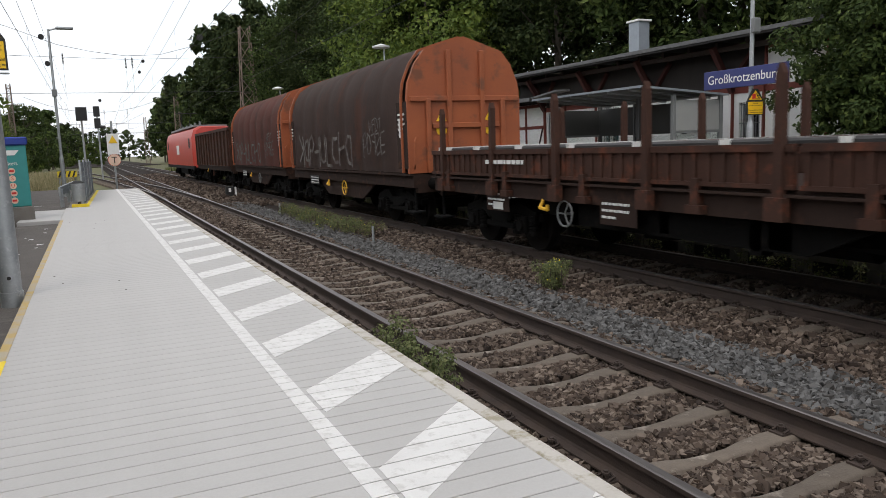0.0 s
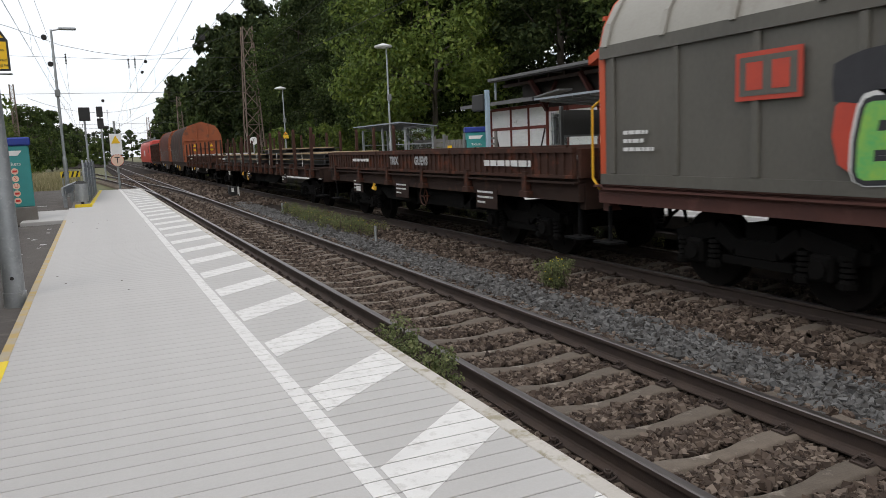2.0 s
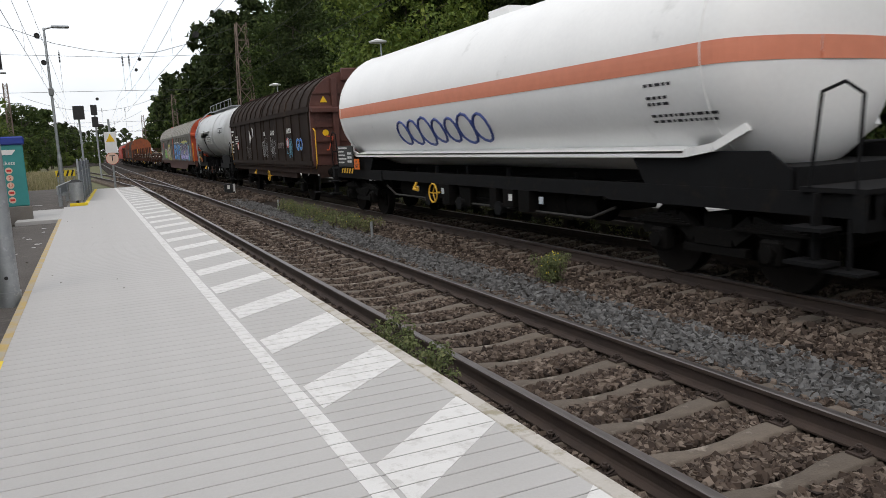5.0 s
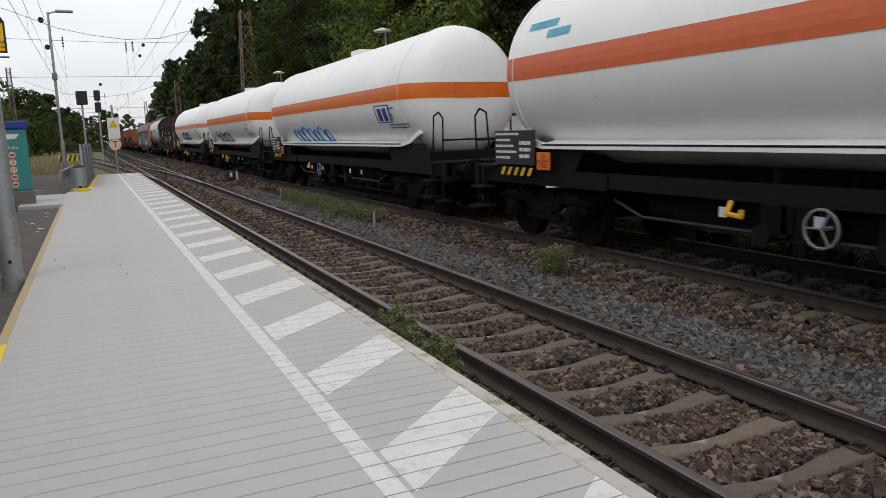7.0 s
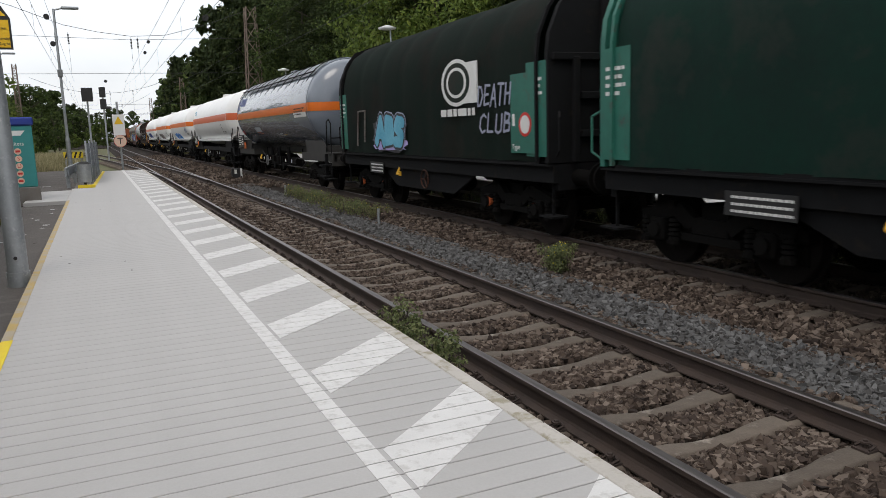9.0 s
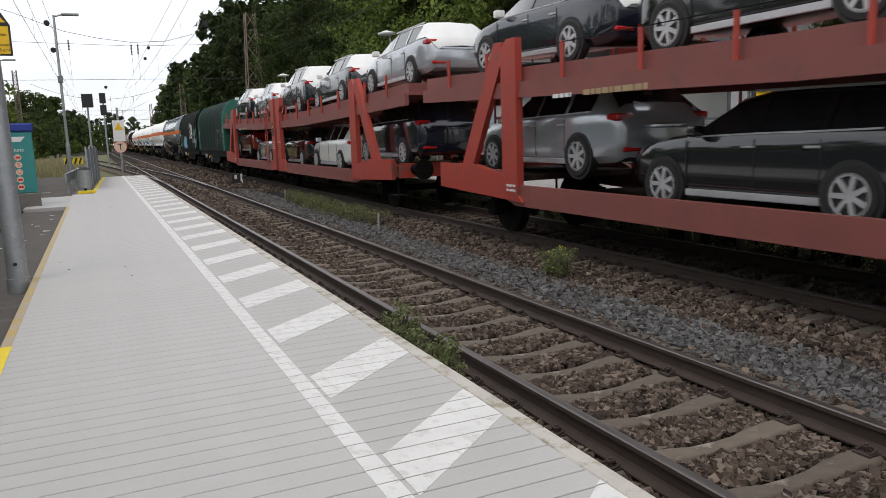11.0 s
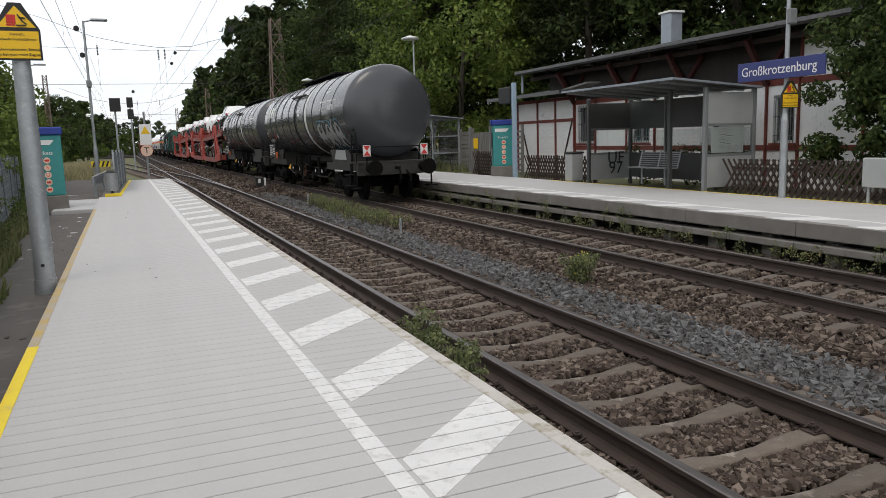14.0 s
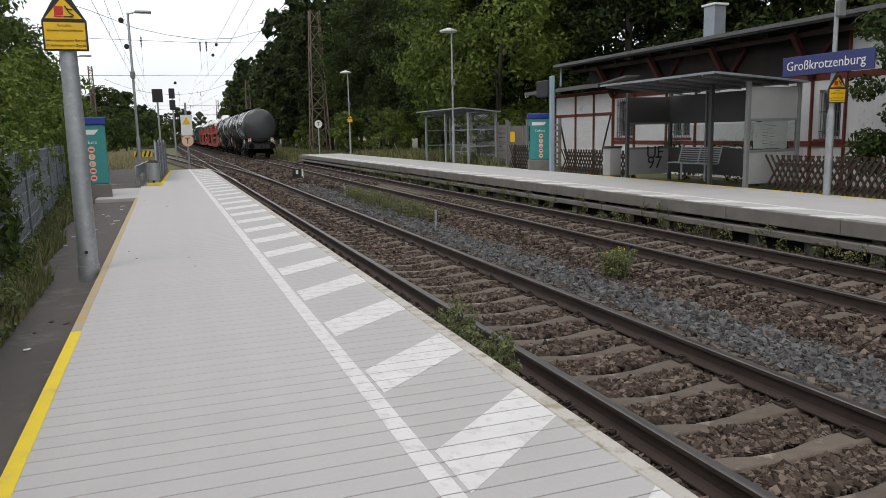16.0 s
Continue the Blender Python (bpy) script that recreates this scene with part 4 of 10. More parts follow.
for y in (24.6, 23.25, 21.4, 19.9, 17.6, 15.3, 14.25, 12.4, 11.3, 9.9, 8.0, 6.0):
    timber((y, 0.35), (y, 3.15), 0.20 if y > 24 else 0.15)
for y in (26.0, 27.4, 29.1):
    timber((y, 0.35), (y, 3.3), 0.13)
timber((3.1, 1.38), (24.6, 1.38), 0.14)
timber((3.1, 3.08), (24.6, 3.08), 0.16)
for y in (14.2, 12.4, 11.5, 9.5, 8.0, 6.0):
    timber((y, 3.15), (y, 4.22), 0.15)
timber((3.1, 4.15), (14.2, 4.15), 0.14)
timber((24.6, 2.45), (29.1, 2.45), 0.12)
timber((24.6, 3.28), (29.1, 3.28), 0.12)
timber((24.8, 2.4), (25.6, 0.5), 0.09, TIMBER_DARK)
timber((28.8, 2.4), (28.0, 0.5), 0.09, TIMBER_DARK)
timber((9.8, 1.4), (8.1, 3.0), 0.12)
for y0, y1, z0, z1 in windows:
    wd = new("window")
    wd.parent = house
    bm = bmesh.new()
    box(bm, WX + 0.12, WX + 0.13, y0, y1, z0, z1)
    part("pane", bm, PANE, wd)
    bm = bmesh.new()
    for a, b, c, d in ((y0, y0 + 0.07, z0, z1), (y1 - 0.07, y1, z0, z1), (y0, y1, z0, z0 + 0.07), (y0, y1, z1 - 0.07, z1), ((y0 + y1) / 2 - 0.03, (y0 + y1) / 2 + 0.03, z0, z1)):
        box(bm, WX + 0.06, WX + 0.14, a, b, c, d)
    part("frame", bm, WHITE, wd)
    bm = bmesh.new()
    box(bm, WX - 0.06, WX + 0.1, y0 - 0.08, y1 + 0.08, z0 - 0.08, z0)
    part("sill", bm, TIMBER_RED, wd)
    bm = bmesh.new()
    for k in range(8):
        y = y0 + 0.06 + k * (y1 - y0 - 0.12) / 7
        rod(bm, (WX + 0.02, y, z0), (WX + 0.02, y, z1), 0.012, seg=6)
    for k in range(3):
        z = z0 + 0.2 + k * 0.5
        box(bm, WX + 0.01, WX + 0.03, y0, y1, z - 0.012, z + 0.012)
    part("window_grille", bm, GREY_PAINT, wd)
    # added black sheet behind the pane, standing in for the unlit room
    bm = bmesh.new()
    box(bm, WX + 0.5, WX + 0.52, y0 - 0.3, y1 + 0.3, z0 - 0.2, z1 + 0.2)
    part("room_shade_sheet", bm, BLACK, wd)
# roof with a deep overhang towards the tracks
bm = bmesh.new()
plate(bm, [(14.75, 2.4, 4.28), (14.75, 27.0, 4.28), (24.5, 27.0, 5.6), (24.5, 2.4, 5.6)], (0, 0, 0.14))
roof = part("roof", bm, ROOF_FELT, house, "dark low-pitched roof")
bm = bmesh.new()
box(bm, 14.70, 14.75, 2.4, 27.0, 4.33, 4.43)
part("gutter", bm, GUTTER, roof)
for k in range(24):
    y = 2.9 + k * 1.03
    bm = bmesh.new()
    box(bm, 15.3, 16.1, y - 0.05, y + 0.05, 4.18, 4.33)
    part("rafter", bm, TIMBER_DARK, roof)
for y in (24.6, 21.4, 18.4, 15.3, 11.3, 7.0):
    bm = bmesh.new()
    bar(bm, (15.95, y, 3.05), (15.2, y, 4.2), 0.14, 0.14)
    bar(bm, (15.93, y - 0.7, 4.1), (15.93, y, 3.3), 0.12, 0.10)
    bar(bm, (15.93, y + 0.7, 4.1), (15.93, y, 3.3), 0.12, 0.10)
    part("brace", bm, EAVE_RED, house, "dark red eave brace")
bm = bmesh.new()
box(bm, 15.35, 15.5, 2.5, 26.9, 4.08, 4.2)
part("purlin", bm, TIMBER_DARK, house)
bm = bmesh.new()
plate(bm, [(15.1, 24.2, 3.42), (15.1, 30.2, 3.42), (18.5, 30.2, 3.85), (18.5, 24.2, 3.85)], (0, 0, 0.1))
part("annex_roof", bm, ROOF_FELT, house)
bm = bmesh.new()
box(bm, 15.02, 15.09, 24.2, 30.2, 3.4, 3.54)
bar(bm, (14.9, 21.8, 3.62), (15.4, 24.3, 3.52), 0.5, 0.06)
part("annex_fascia", bm, GUTTER, house)
bm = bmesh.new()
rbox(bm, 17.9, 18.4, 21.5, 22.05, 4.5, 6.0, 0.02)
ch = part("chimney", bm, ZINC, house, "zinc-clad chimney")
bm = bmesh.new()
rbox(bm, 17.84, 18.46, 21.44, 22.11, 5.98, 6.05, 0.01)
part("chimney_cap", bm, WHITE, ch)
bm = bmesh.new()
rod(bm, (16.8, 13.2, 4.5), (16.8, 13.2, 5.1), 0.07, seg=10)
part("vent_pipe", bm, ROOF_FELT, house)
bm = bmesh.new()
rod(bm, (15.95, 29.35, 0.3), (15.95, 29.35, 3.5), 0.05, seg=8)
rod(bm, (15.0, 26.9, 3.6), (15.0, 26.9, 4.3), 0.05, seg=8)
part("downpipe", bm, ZINC, house)
# painted bricks in the panels of the annex and beside the shelter
bm = bmesh.new()
rbox(bm, -0.012, 0.0, 0.004, 0.236, 0.004, 0.068, 0.003)
BRICK = mesh_of(bm, BRICK_WHITE, "brick")
count = 0
for ya, yb in ((24.72, 25.92), (26.08, 27.32), (27.48, 29.0)):
    for row in range(36):
        z = 0.42 + row * 0.075
        if z > 3.18 or 2.36 < z + 0.04 < 2.54:
            continue
        y = ya + (0.0 if row % 2 else 0.12)
        while y + 0.24 <= yb and count < 300:
            ob = new("brick", BRICK)
            ob.parent, ob.matrix_basis = house, pose(WX, y, z)
            y += 0.245
            count += 1
bm = bmesh.new()
rnd = random.Random(5)
for ya, yb in ((12.5, 14.15), (15.4, 17.5), (11.4, 12.3), (8.1, 9.8), (17.7, 19.8), (24.72, 25.92), (26.08, 27.32), (27.48, 29.0)):
    for row in range(36):
        z = 0.42 + row * 0.075
        if ya > 24 and z < 1.45 + 0.9:
            continue
        if z > 3.18 or (ya < 24 and (1.28 < z + 0.04 < 1.46 or z > 2.93)):
            continue
        y = ya + (0.0 if row % 2 else 0.12)
        while y + 0.24 <= yb:
            d = rnd.uniform(0.008, 0.014)
            box(bm, WX - d, WX, y + 0.004, y + 0.236, z + 0.004, z + 0.068)
            y += 0.245
ob = part("brickwork", bm, BRICK_WHITE, house, "white painted brickwork")
ob["kind"] = "stuff"

# ---- left side: slatted mesh fence, screens, signs and signals ----
fence = thing("mesh_fence", "grey double-rod fence with privacy slats, overgrown with vines", "fence")
FP = [(-1.25, -4.0), (-1.35, 1.0), (-1.62, 7.4), (-1.79, 9.9), (-1.96, 12.4), (-2.13, 14.9), (-2.30, 17.4), (-2.47, 19.9), (-2.64, 22.4), (-2.8, 24.6)]
for a, b in zip(FP, FP[1:]):
    A, Bv = Vector((*a, 0)), Vector((*b, 0))
    d = (Bv - A)
    bm = bmesh.new()
    rbox(bm, a[0] - 0.03, a[0] + 0.03, a[1] - 0.02, a[1] + 0.02, 0.2, 1.82, 0.006)
    part("post", bm, MESH_GREY, fence)
    for k in range(7):
        z = 0.42 + k * 0.19
        bm = bmesh.new()
        bar(bm, A + d * 0.015 + Vector((0, 0, z + 0.09)), Bv - d * 0.015 + Vector((0, 0, z + 0.09)), 0.006, 0.178)
        part("slat", bm, MESH_GREY, fence)
    bm = bmesh.new()
    for k in range(8):
        z = 0.42 + k * 0.19
        for s in (-0.012, 0.012):
            rod(bm, A + Vector((s, 0, z)), Bv + Vector((s, 0, z)), 0.006, seg=4)
    n = int(d.length / 0.25)
    for k in range(n):
        p = A + d * (k / n)
        rod(bm, p + Vector((0.016, 0, 0.38)), p + Vector((0.016, 0, 1.78)), 0.004, seg=4)
    part("wire_mesh", bm, GALV, fence)

screen = thing("steel_screen", "grey slatted steel screen at the platform's end", "screen")
for k in range(4):
    y0 = 27.2 + k * 2.5
    for j in range(8):
        bm = bmesh.new()
        x = left_edge(y0) - 0.16
        bar(bm, (x, y0, 0.5 + 0.17 * j), (x + 0.085, y0 + 2.44, 0.5 + 0.17 * j), 0.02, 0.15)
        part("slat", bm, MESH_GREY, screen)
    bm = bmesh.new()
    rbox(bm, x - 0.03, x + 0.03, y0 - 0.04, y0 + 0.04, 0.1, 1.85, 0.005)
    part("post", bm, GALV, screen)
barrier = thing("guard_rail", "low steel guard rail beside the path", "barrier")
bm = bmesh.new()
bar(bm, (-1.0, 27.5, 0.85), (-0.7, 34.0, 0.85), 0.06, 0.28)
part("beam", bm, GALV, barrier)
for y in (28.0, 31.0, 33.6):
    bm = bmesh.new()
    rbox(bm, -1.05 + 0.046 * (y - 27.5) , -0.93 + 0.046 * (y - 27.5), y - 0.06, y + 0.06, 0.1, 0.9, 0.01)
    part("post", bm, GALV, barrier)
far_bar = thing("striped_barrier", "black and yellow striped barrier board by the siding", "barrier")
bm = bmesh.new()
box(bm, -1.75, -0.75, 48.0, 48.05, 0.85, 1.2)
part("board", bm, YELLOW_PAINT, far_bar)
for k in range(4):
    bm = bmesh.new()
    plate(bm, [(-1.72 + k * 0.24, 47.995, 0.86), (-1.62 + k * 0.24, 47.995, 0.86), (-1.50 + k * 0.24, 47.995, 1.19), (-1.60 + k * 0.24, 47.995, 1.19)], (0, -0.004, 0))
    part("stripe", bm, BLACK, far_bar)
for x in (-1.65, -0.85):
    bm = bmesh.new()
    rod(bm, (x, 48.1, -0.5), (x, 48.1, 1.2), 0.05, seg=8)
    part("post", bm, GALV, far_bar)

ts = thing("track_sign", "white board with a yellow triangle above a round pink T sign", "sign")
bm = bmesh.new()
rod(bm, (1.06, 39.0, -0.5), (1.06, 39.0, 3.6), 0.05, seg=10)
part("pole", bm, GALV, ts)
bm = bmesh.new()
rbox(bm, 0.80, 1.32, 38.9, 38.93, 2.02, 3.0, 0.01)
bd = part("board", bm, WHITE, ts)
bm = bmesh.new()
plate(bm, [(0.86, 38.895, 2.55), (1.26, 38.895, 2.55), (1.06, 38.895, 2.92)], (0, -0.004, 0))
part("triangle", bm, YELLOW_SIGN, bd)
bm = bmesh.new()
rod(bm, (1.06, 38.93, 1.76), (1.06, 38.9, 1.76), 0.285, seg=28)
disc = part("disc_rim", bm, RED_SIGN, ts)
bm = bmesh.new()
rod(bm, (1.06, 38.9, 1.76), (1.06, 38.89, 1.76), 0.27, seg=28)
part("disc", bm, SYMBOL_PINK, disc)
text("T", 0.42, "lettering", BLACK, pose(1.06, 38.885, 1.75, 90, 0, 0), disc, 0.002)
ts2 = thing("track_sign", "round white T sign on a post at the far platform's end", "sign")
bm = bmesh.new()
rod(bm, (11.4, 59.0, -0.5), (11.4, 59.0, 3.0), 0.05, seg=10)
part("pole", bm, GALV, ts2)
bm = bmesh.new()
rod(bm, (11.4, 58.95, 2.75), (11.4, 58.92, 2.75), 0.3, seg=24)
dd = part("disc", bm, WHITE, ts2)
text("T", 0.42, "lettering", BLACK, pose(11.4, 58.915, 2.74, 90, 0, 0), dd, 0.002)

sig = thing("signal_mast", "dark signal box on a slim steel mast seen from behind", "signal")
bm = bmesh.new()
rod(bm, (-0.28, 60, -0.5), (-0.28, 60, 4.7), 0.07, seg=10)
part("mast", bm, GALV, sig)
bm = bmesh.new()
rbox(bm, -0.62, 0.12, 59.7, 60.1, 4.55, 5.5, 0.03)
part("box", bm, BLACK, sig)
sig2 = thing("light_signal", "black colour-light signal on a tall mast beside the track", "signal")
bm = bmesh.new()
rod(bm, (1.0, 78, -0.5), (1.0, 78, 6.4), 0.08, seg=10)
part("mast", bm, GALV, sig2)
for z in (4.6, 5.7):
    bm = bmesh.new()
    rbox(bm, 0.70, 1.25, 77.8, 78.1, z, z + 0.95, 0.05)
    part("signal_head", bm, BLACK, sig2)
bm = bmesh.new()
rod(bm, (1.25, 77.9, 4.75), (1.55, 77.75, 4.7), 0.14, seg=12)
part("signal_lens", bm, BLACK, sig2)

dw = thing("track_marker", "small black and white marker box between the tracks", "marker")
bm = bmesh.new()
rbox(bm, 5.9, 6.28, 37.6, 37.9, -0.35, 0.26, 0.02)
part("box", bm, BLACK, dw)
bm = bmesh.new()
box(bm, 6.02, 6.14, 37.58, 37.598, 0.0, 0.2)
part("white_face", bm, WHITE, dw)
bm = bmesh.new()
box(bm, 6.32, 6.40, 37.62, 37.7, -0.3, 0.24)
part("white_stake", bm, WHITE, dw)
for x, y in ((5.55, 15.6), (5.6, 24.9)):
    st = thing("marker_stake", "short grey marker stake in the ballast", "marker")
    bm = bmesh.new()
    rod(bm, (x, y, -0.3), (x, y, 0.18), 0.03, seg=8)
    part("stake", bm, GALV, st)


# ---- overhead line ----
def lattice_mast(x, y, h, wb, wt, label, z0=-0.5):
    m = thing("lattice_mast", label, "mast", group="overhead line masts")
    cs = [(-1, -1), (1, -1), (1, 1), (-1, 1)]
    for cx, cy in cs:
        bm = bmesh.new()
        bar(bm, (x + cx * wb / 2, y + cy * wb / 2, z0), (x + cx * wt / 2, y + cy * wt / 2, h), 0.06 + 0.025 * wb, 0.06 + 0.025 * wb)
        part("leg", bm, MAST_RUST, m)
    n = int((h - z0) / (wb * 0.85))
    for f in range(4):
        a, b = cs[f], cs[(f + 1) % 4]
        bm = bmesh.new()
        for k in range(n):
            t0, t1 = k / n, (k + 1) / n
            w0, w1 = (wb + (wt - wb) * t0) / 2, (wb + (wt - wb) * t1) / 2
            p, q = (a, b) if k % 2 else (b, a)
            bar(bm, (x + p[0] * w0, y + p[1] * w0, z0 + (h - z0) * t0), (x + q[0] * w1, y + q[1] * w1, z0 + (h - z0) * t1), 0.035 + 0.022 * wb, 0.035 + 0.022 * wb)
            bar(bm, (x + a[0] * w0, y + a[1] * w0, z0 + (h - z0) * t0), (x + b[0] * w0, y + b[1] * w0, z0 + (h - z0) * t0), 0.045, 0.045)
        part("bracing", bm, MAST_RUST, m)
    return m


lattice_mast(17.2, 88.5, 16.0, 2.1, 1.05, "tall rusty lattice steel mast at the wood's edge")
lattice_mast(-7.5, 97.5, 10.4, 0.6, 0.4, "tall lattice steel mast among the trees")
lattice_mast(17.5, 168, 14, 1.4, 0.7, "distant lattice steel mast by the line")
lattice_mast(-10.5, 168, 12, 0.8, 0.5, "distant lattice steel mast by the line")
lattice_mast(15.5, 235, 13, 1.2, 0.6, "far lattice steel mast by the line")

WIRES = thing("overhead_wire", "thin overhead wires with droppers and cross spans", "overhead line", kind="structure")


def wire(pts, r=0.012, name="wire", seg=5):
    bm = bmesh.new()
    for a, b in zip(pts, pts[1:]):
        rod(bm, a, b, r, seg=seg, caps=False)
    part(name, bm, WIRE, WIRES)


def sagging(a, b, sag, n=10):
    a, b = Vector(a), Vector(b)
    return [a.lerp(b, i / n) - Vector((0, 0, sag * 4 * (i / n) * (1 - i / n))) for i in range(n + 1)]


SPANS = (88.5, 168, 235, 300)
# contact wire and messenger over each track
for x in (NEAR_X, FAR_X, -1.7):
    wire([(x, -40, 5.75)] + [(x + 0.15 * (-1) ** k, y, 5.75) for k, y in enumerate(SPANS)], 0.008)
    for a, b in zip((14,) + SPANS, SPANS):
        m = sagging((x, a, 7.6), (x, b, 7.6), 0.9, 12)
        wire(m, 0.008)
        for p in m[1:-1:2]:
            wire([p, (x, p.y, 5.75)], 0.004, "dropper", 4)
    wire([(x, -40, 7.9), (x, 14, 7.6)], 0.008)
wire([(NEAR_X - 0.1, -40, 7.75), (NEAR_X - 0.1, 88.5, 7.75)], 0.008, "feeder")
wire([(-1.45, -40, 7.9), (-1.45, 88.5, 7.9)], 0.008, "feeder")
# the first cross span hangs from the tall mast at the wood's edge
wire([(-13, 88.5, 17.3), (-6.4, 88.5, 15.3), (-2.0, 88.5, 13.6), (1.2, 88.5, 12.95), (4.5, 88.5, 12.57), (8.0, 88.5, 12.76), (12.3, 88.5, 13.97), (16.83, 88.5, 15.65)], 0.025, "head_span")
wire([(-13, 88.5, 12.6), (4.5, 88.5, 12.2), (16.83, 88.5, 12.65)], 0.02, "cross_span")
wire([(-13, 88.5, 8.6), (16.83, 88.5, 8.8)], 0.02, "cross_span")
for x, z in ((4.44, 12.5), (5.09, 12.55), (-2.74, 13.0), (-1.57, 12.9)):
    wire([(x, 88.5, z), (x, 88.5, 8.6)], 0.012, "hanger")
    bm = bmesh.new()
    for k in range(7):
        rod(bm, (x, 88.5, z - 1.2 + 0.15 * k), (x, 88.5, z - 1.1 + 0.15 * k), 0.10, 0.07, seg=8)
    part("insulator", bm, DARK_STEEL, WIRES)
for y, zl, xl, xr in ((168, 13.0, -10.5, 17.5), (235, 12.2, -10, 15.5)):
    wire(sagging((xl, y, zl + 1.0), (xr, y, zl + 2.0), 3.6, 14), 0.03, "head_span")
    wire([(xl, y, 8.6), (xr, y, 8.6)], 0.025, "cross_span")
    wire([(xl, y, 6.6), (xr, y, 6.6)], 0.025, "cross_span")
    for x in (NEAR_X, FAR_X, -1.7):
        wire([(x, y, 11.5), (x, y, 6.6)], 0.016, "hanger")
        bm = bmesh.new()
        for k in range(6):
            rod(bm, (x, y, 10.6 + 0.14 * k), (x, y, 10.68 + 0.14 * k), 0.09, seg=8)
        part("insulator", bm, DARK_STEEL, WIRES)
# round strain insulators along the wires
for x, y, z, r in ((-1.6, 41.8, 7.8, 0.13), (-1.74, 50.6, 7.5, 0.15), (3.7, 26.6, 5.77, 0.10), (3.56, 51.0, 7.75, 0.10), (3.5, 54.0, 7.4, 0.10), (1.56, 88.5, 7.9, 0.16)):
    bm = bmesh.new()
    for k in range(3):
        rod(bm, (x, y + 0.09 * k, z), (x, y + 0.09 * k + 0.05, z), r, r * 0.8, seg=14)
    part("strain_insulator", bm, DARK_STEEL, WIRES)


# ---- trees, bushes and weeds ----
def leaf_cloud(rnd, centres, per, spread, size, flat=0.75, droop=0.2):
    """Small leaf sprays round the given centres: verts and faces."""
    n = len(centres) * per
    c = np.repeat(np.array(centres), per, 0)
    off = rnd.normal(0, 1, (n, 3))
    off /= np.linalg.norm(off, axis=1, keepdims=True)
    rad = spread * (0.35 + 0.65 * rnd.rand(n, 1) ** 0.5)
    off = off * rad * np.array([1, 1, flat])
    p = c + off
    nor = off / np.linalg.norm(off, axis=1, keepdims=True) + rnd.normal(0, 0.55, (n, 3)) + np.array([0, 0, 0.35])
    nor /= np.linalg.norm(nor, axis=1, keepdims=True)
    t = np.cross(nor, rnd.normal(0, 1, (n, 3)))
    t /= np.linalg.norm(t, axis=1, keepdims=True)
    b = np.cross(nor, t)
    s = size * (0.6 + 0.8 * rnd.rand(n, 1))
    v = np.stack([p - t * s, p - b * s * 0.55 + nor * s * 0.15, p + t * s - nor * s * droop, p + b * s * 0.55 + nor * s * 0.15], 1).reshape(-1, 3)
    f = (np.arange(n)[:, None] * 4 + np.arange(4)[None])
    return v, f


def crown_mesh(seed, h, w, base, leaf, clusters=60, per=110, size=0.27, narrow=1.0):
    """An uneven crown: many leaf sprays in lobes, from base to h, about w wide."""
    rnd = np.random.RandomState(seed)
    cen = []
    for k in range(clusters):
        u = rnd.rand()
        z = base + (h - base) * (0.04 + 0.93 * u)
        prof = math.sin(math.pi * (0.12 + 0.80 * u) ** 0.9) ** 0.7
        a = rnd.rand() * 6.283
        r = w / 2 * prof * (0.45 + 0.6 * rnd.rand() ** 0.5) * (1 + 0.22 * math.sin(3 * a + seed))
        cen.append((r * math.cos(a), r * math.sin(a), z))
    v, f = leaf_cloud(rnd, cen, per, w * 0.105 + 0.2, size)
    return raw("crown", v.tolist(), f.tolist(), leaf)


def trunk_mesh(seed, h, r, w):
    rnd = random.Random(seed)
    bm = bmesh.new()
    pts = [(0, 0, -0.5)]
    for k in range(1, 6):
        pts.append((rnd.uniform(-0.1, 0.1) * k, rnd.uniform(-0.1, 0.1) * k, h * 0.85 * k / 5))
    for k, (a, b) in enumerate(zip(pts, pts[1:])):
        rod(bm, a, b, r * (1 - 0.17 * k), r * (1 - 0.17 * (k + 1)), seg=9)
    for k in range(9):
        t = rnd.uniform(0.3, 0.85)
        i = min(4, int(t * 5))
        p = Vector(pts[i]).lerp(Vector(pts[i + 1]), t * 5 - i)
        a = rnd.uniform(0, 6.28)
        q = p + Vector((math.cos(a) * w * 0.36, math.sin(a) * w * 0.36, h * rnd.uniform(0.05, 0.16)))
        rod(bm, p, q, r * 0.32, r * 0.08, seg=6)
    return mesh_of(bm, BARK, "trunk", 60)


TREE_KINDS = []
for sd, h, w, base, leaf in ((11, 20, 9.5, 2.0, LEAF), (12, 22, 9.0, 3.0, LEAF_DARK), (13, 18, 9.5, 1.2, LEAF), (14, 21, 8.0, 1.5, LEAF_DARK), (15, 15.5, 11.0, 1.6, LEAF_LIGHT), (16, 9, 6.0, 0.6, LEAF_MID), (17, 6, 5.0, 0.2, LEAF_LIGHT)):
    tall = h > 14
    near = crown_mesh(sd, h, w, base, leaf, 140 if tall else 56, 150 if tall else 130, 0.16 if tall else 0.11)
    far = crown_mesh(sd, h, w, base, leaf, 80, 62, 0.32) if tall else crown_mesh(sd, h, w, base, leaf, 36, 50, 0.24)
    remote = crown_mesh(sd, h, w, base, leaf, 48, 34, 0.55 if tall else 0.3)
    TREE_KINDS.append((near, trunk_mesh(sd, h, 0.012 * h + 0.06, w), far, remote))


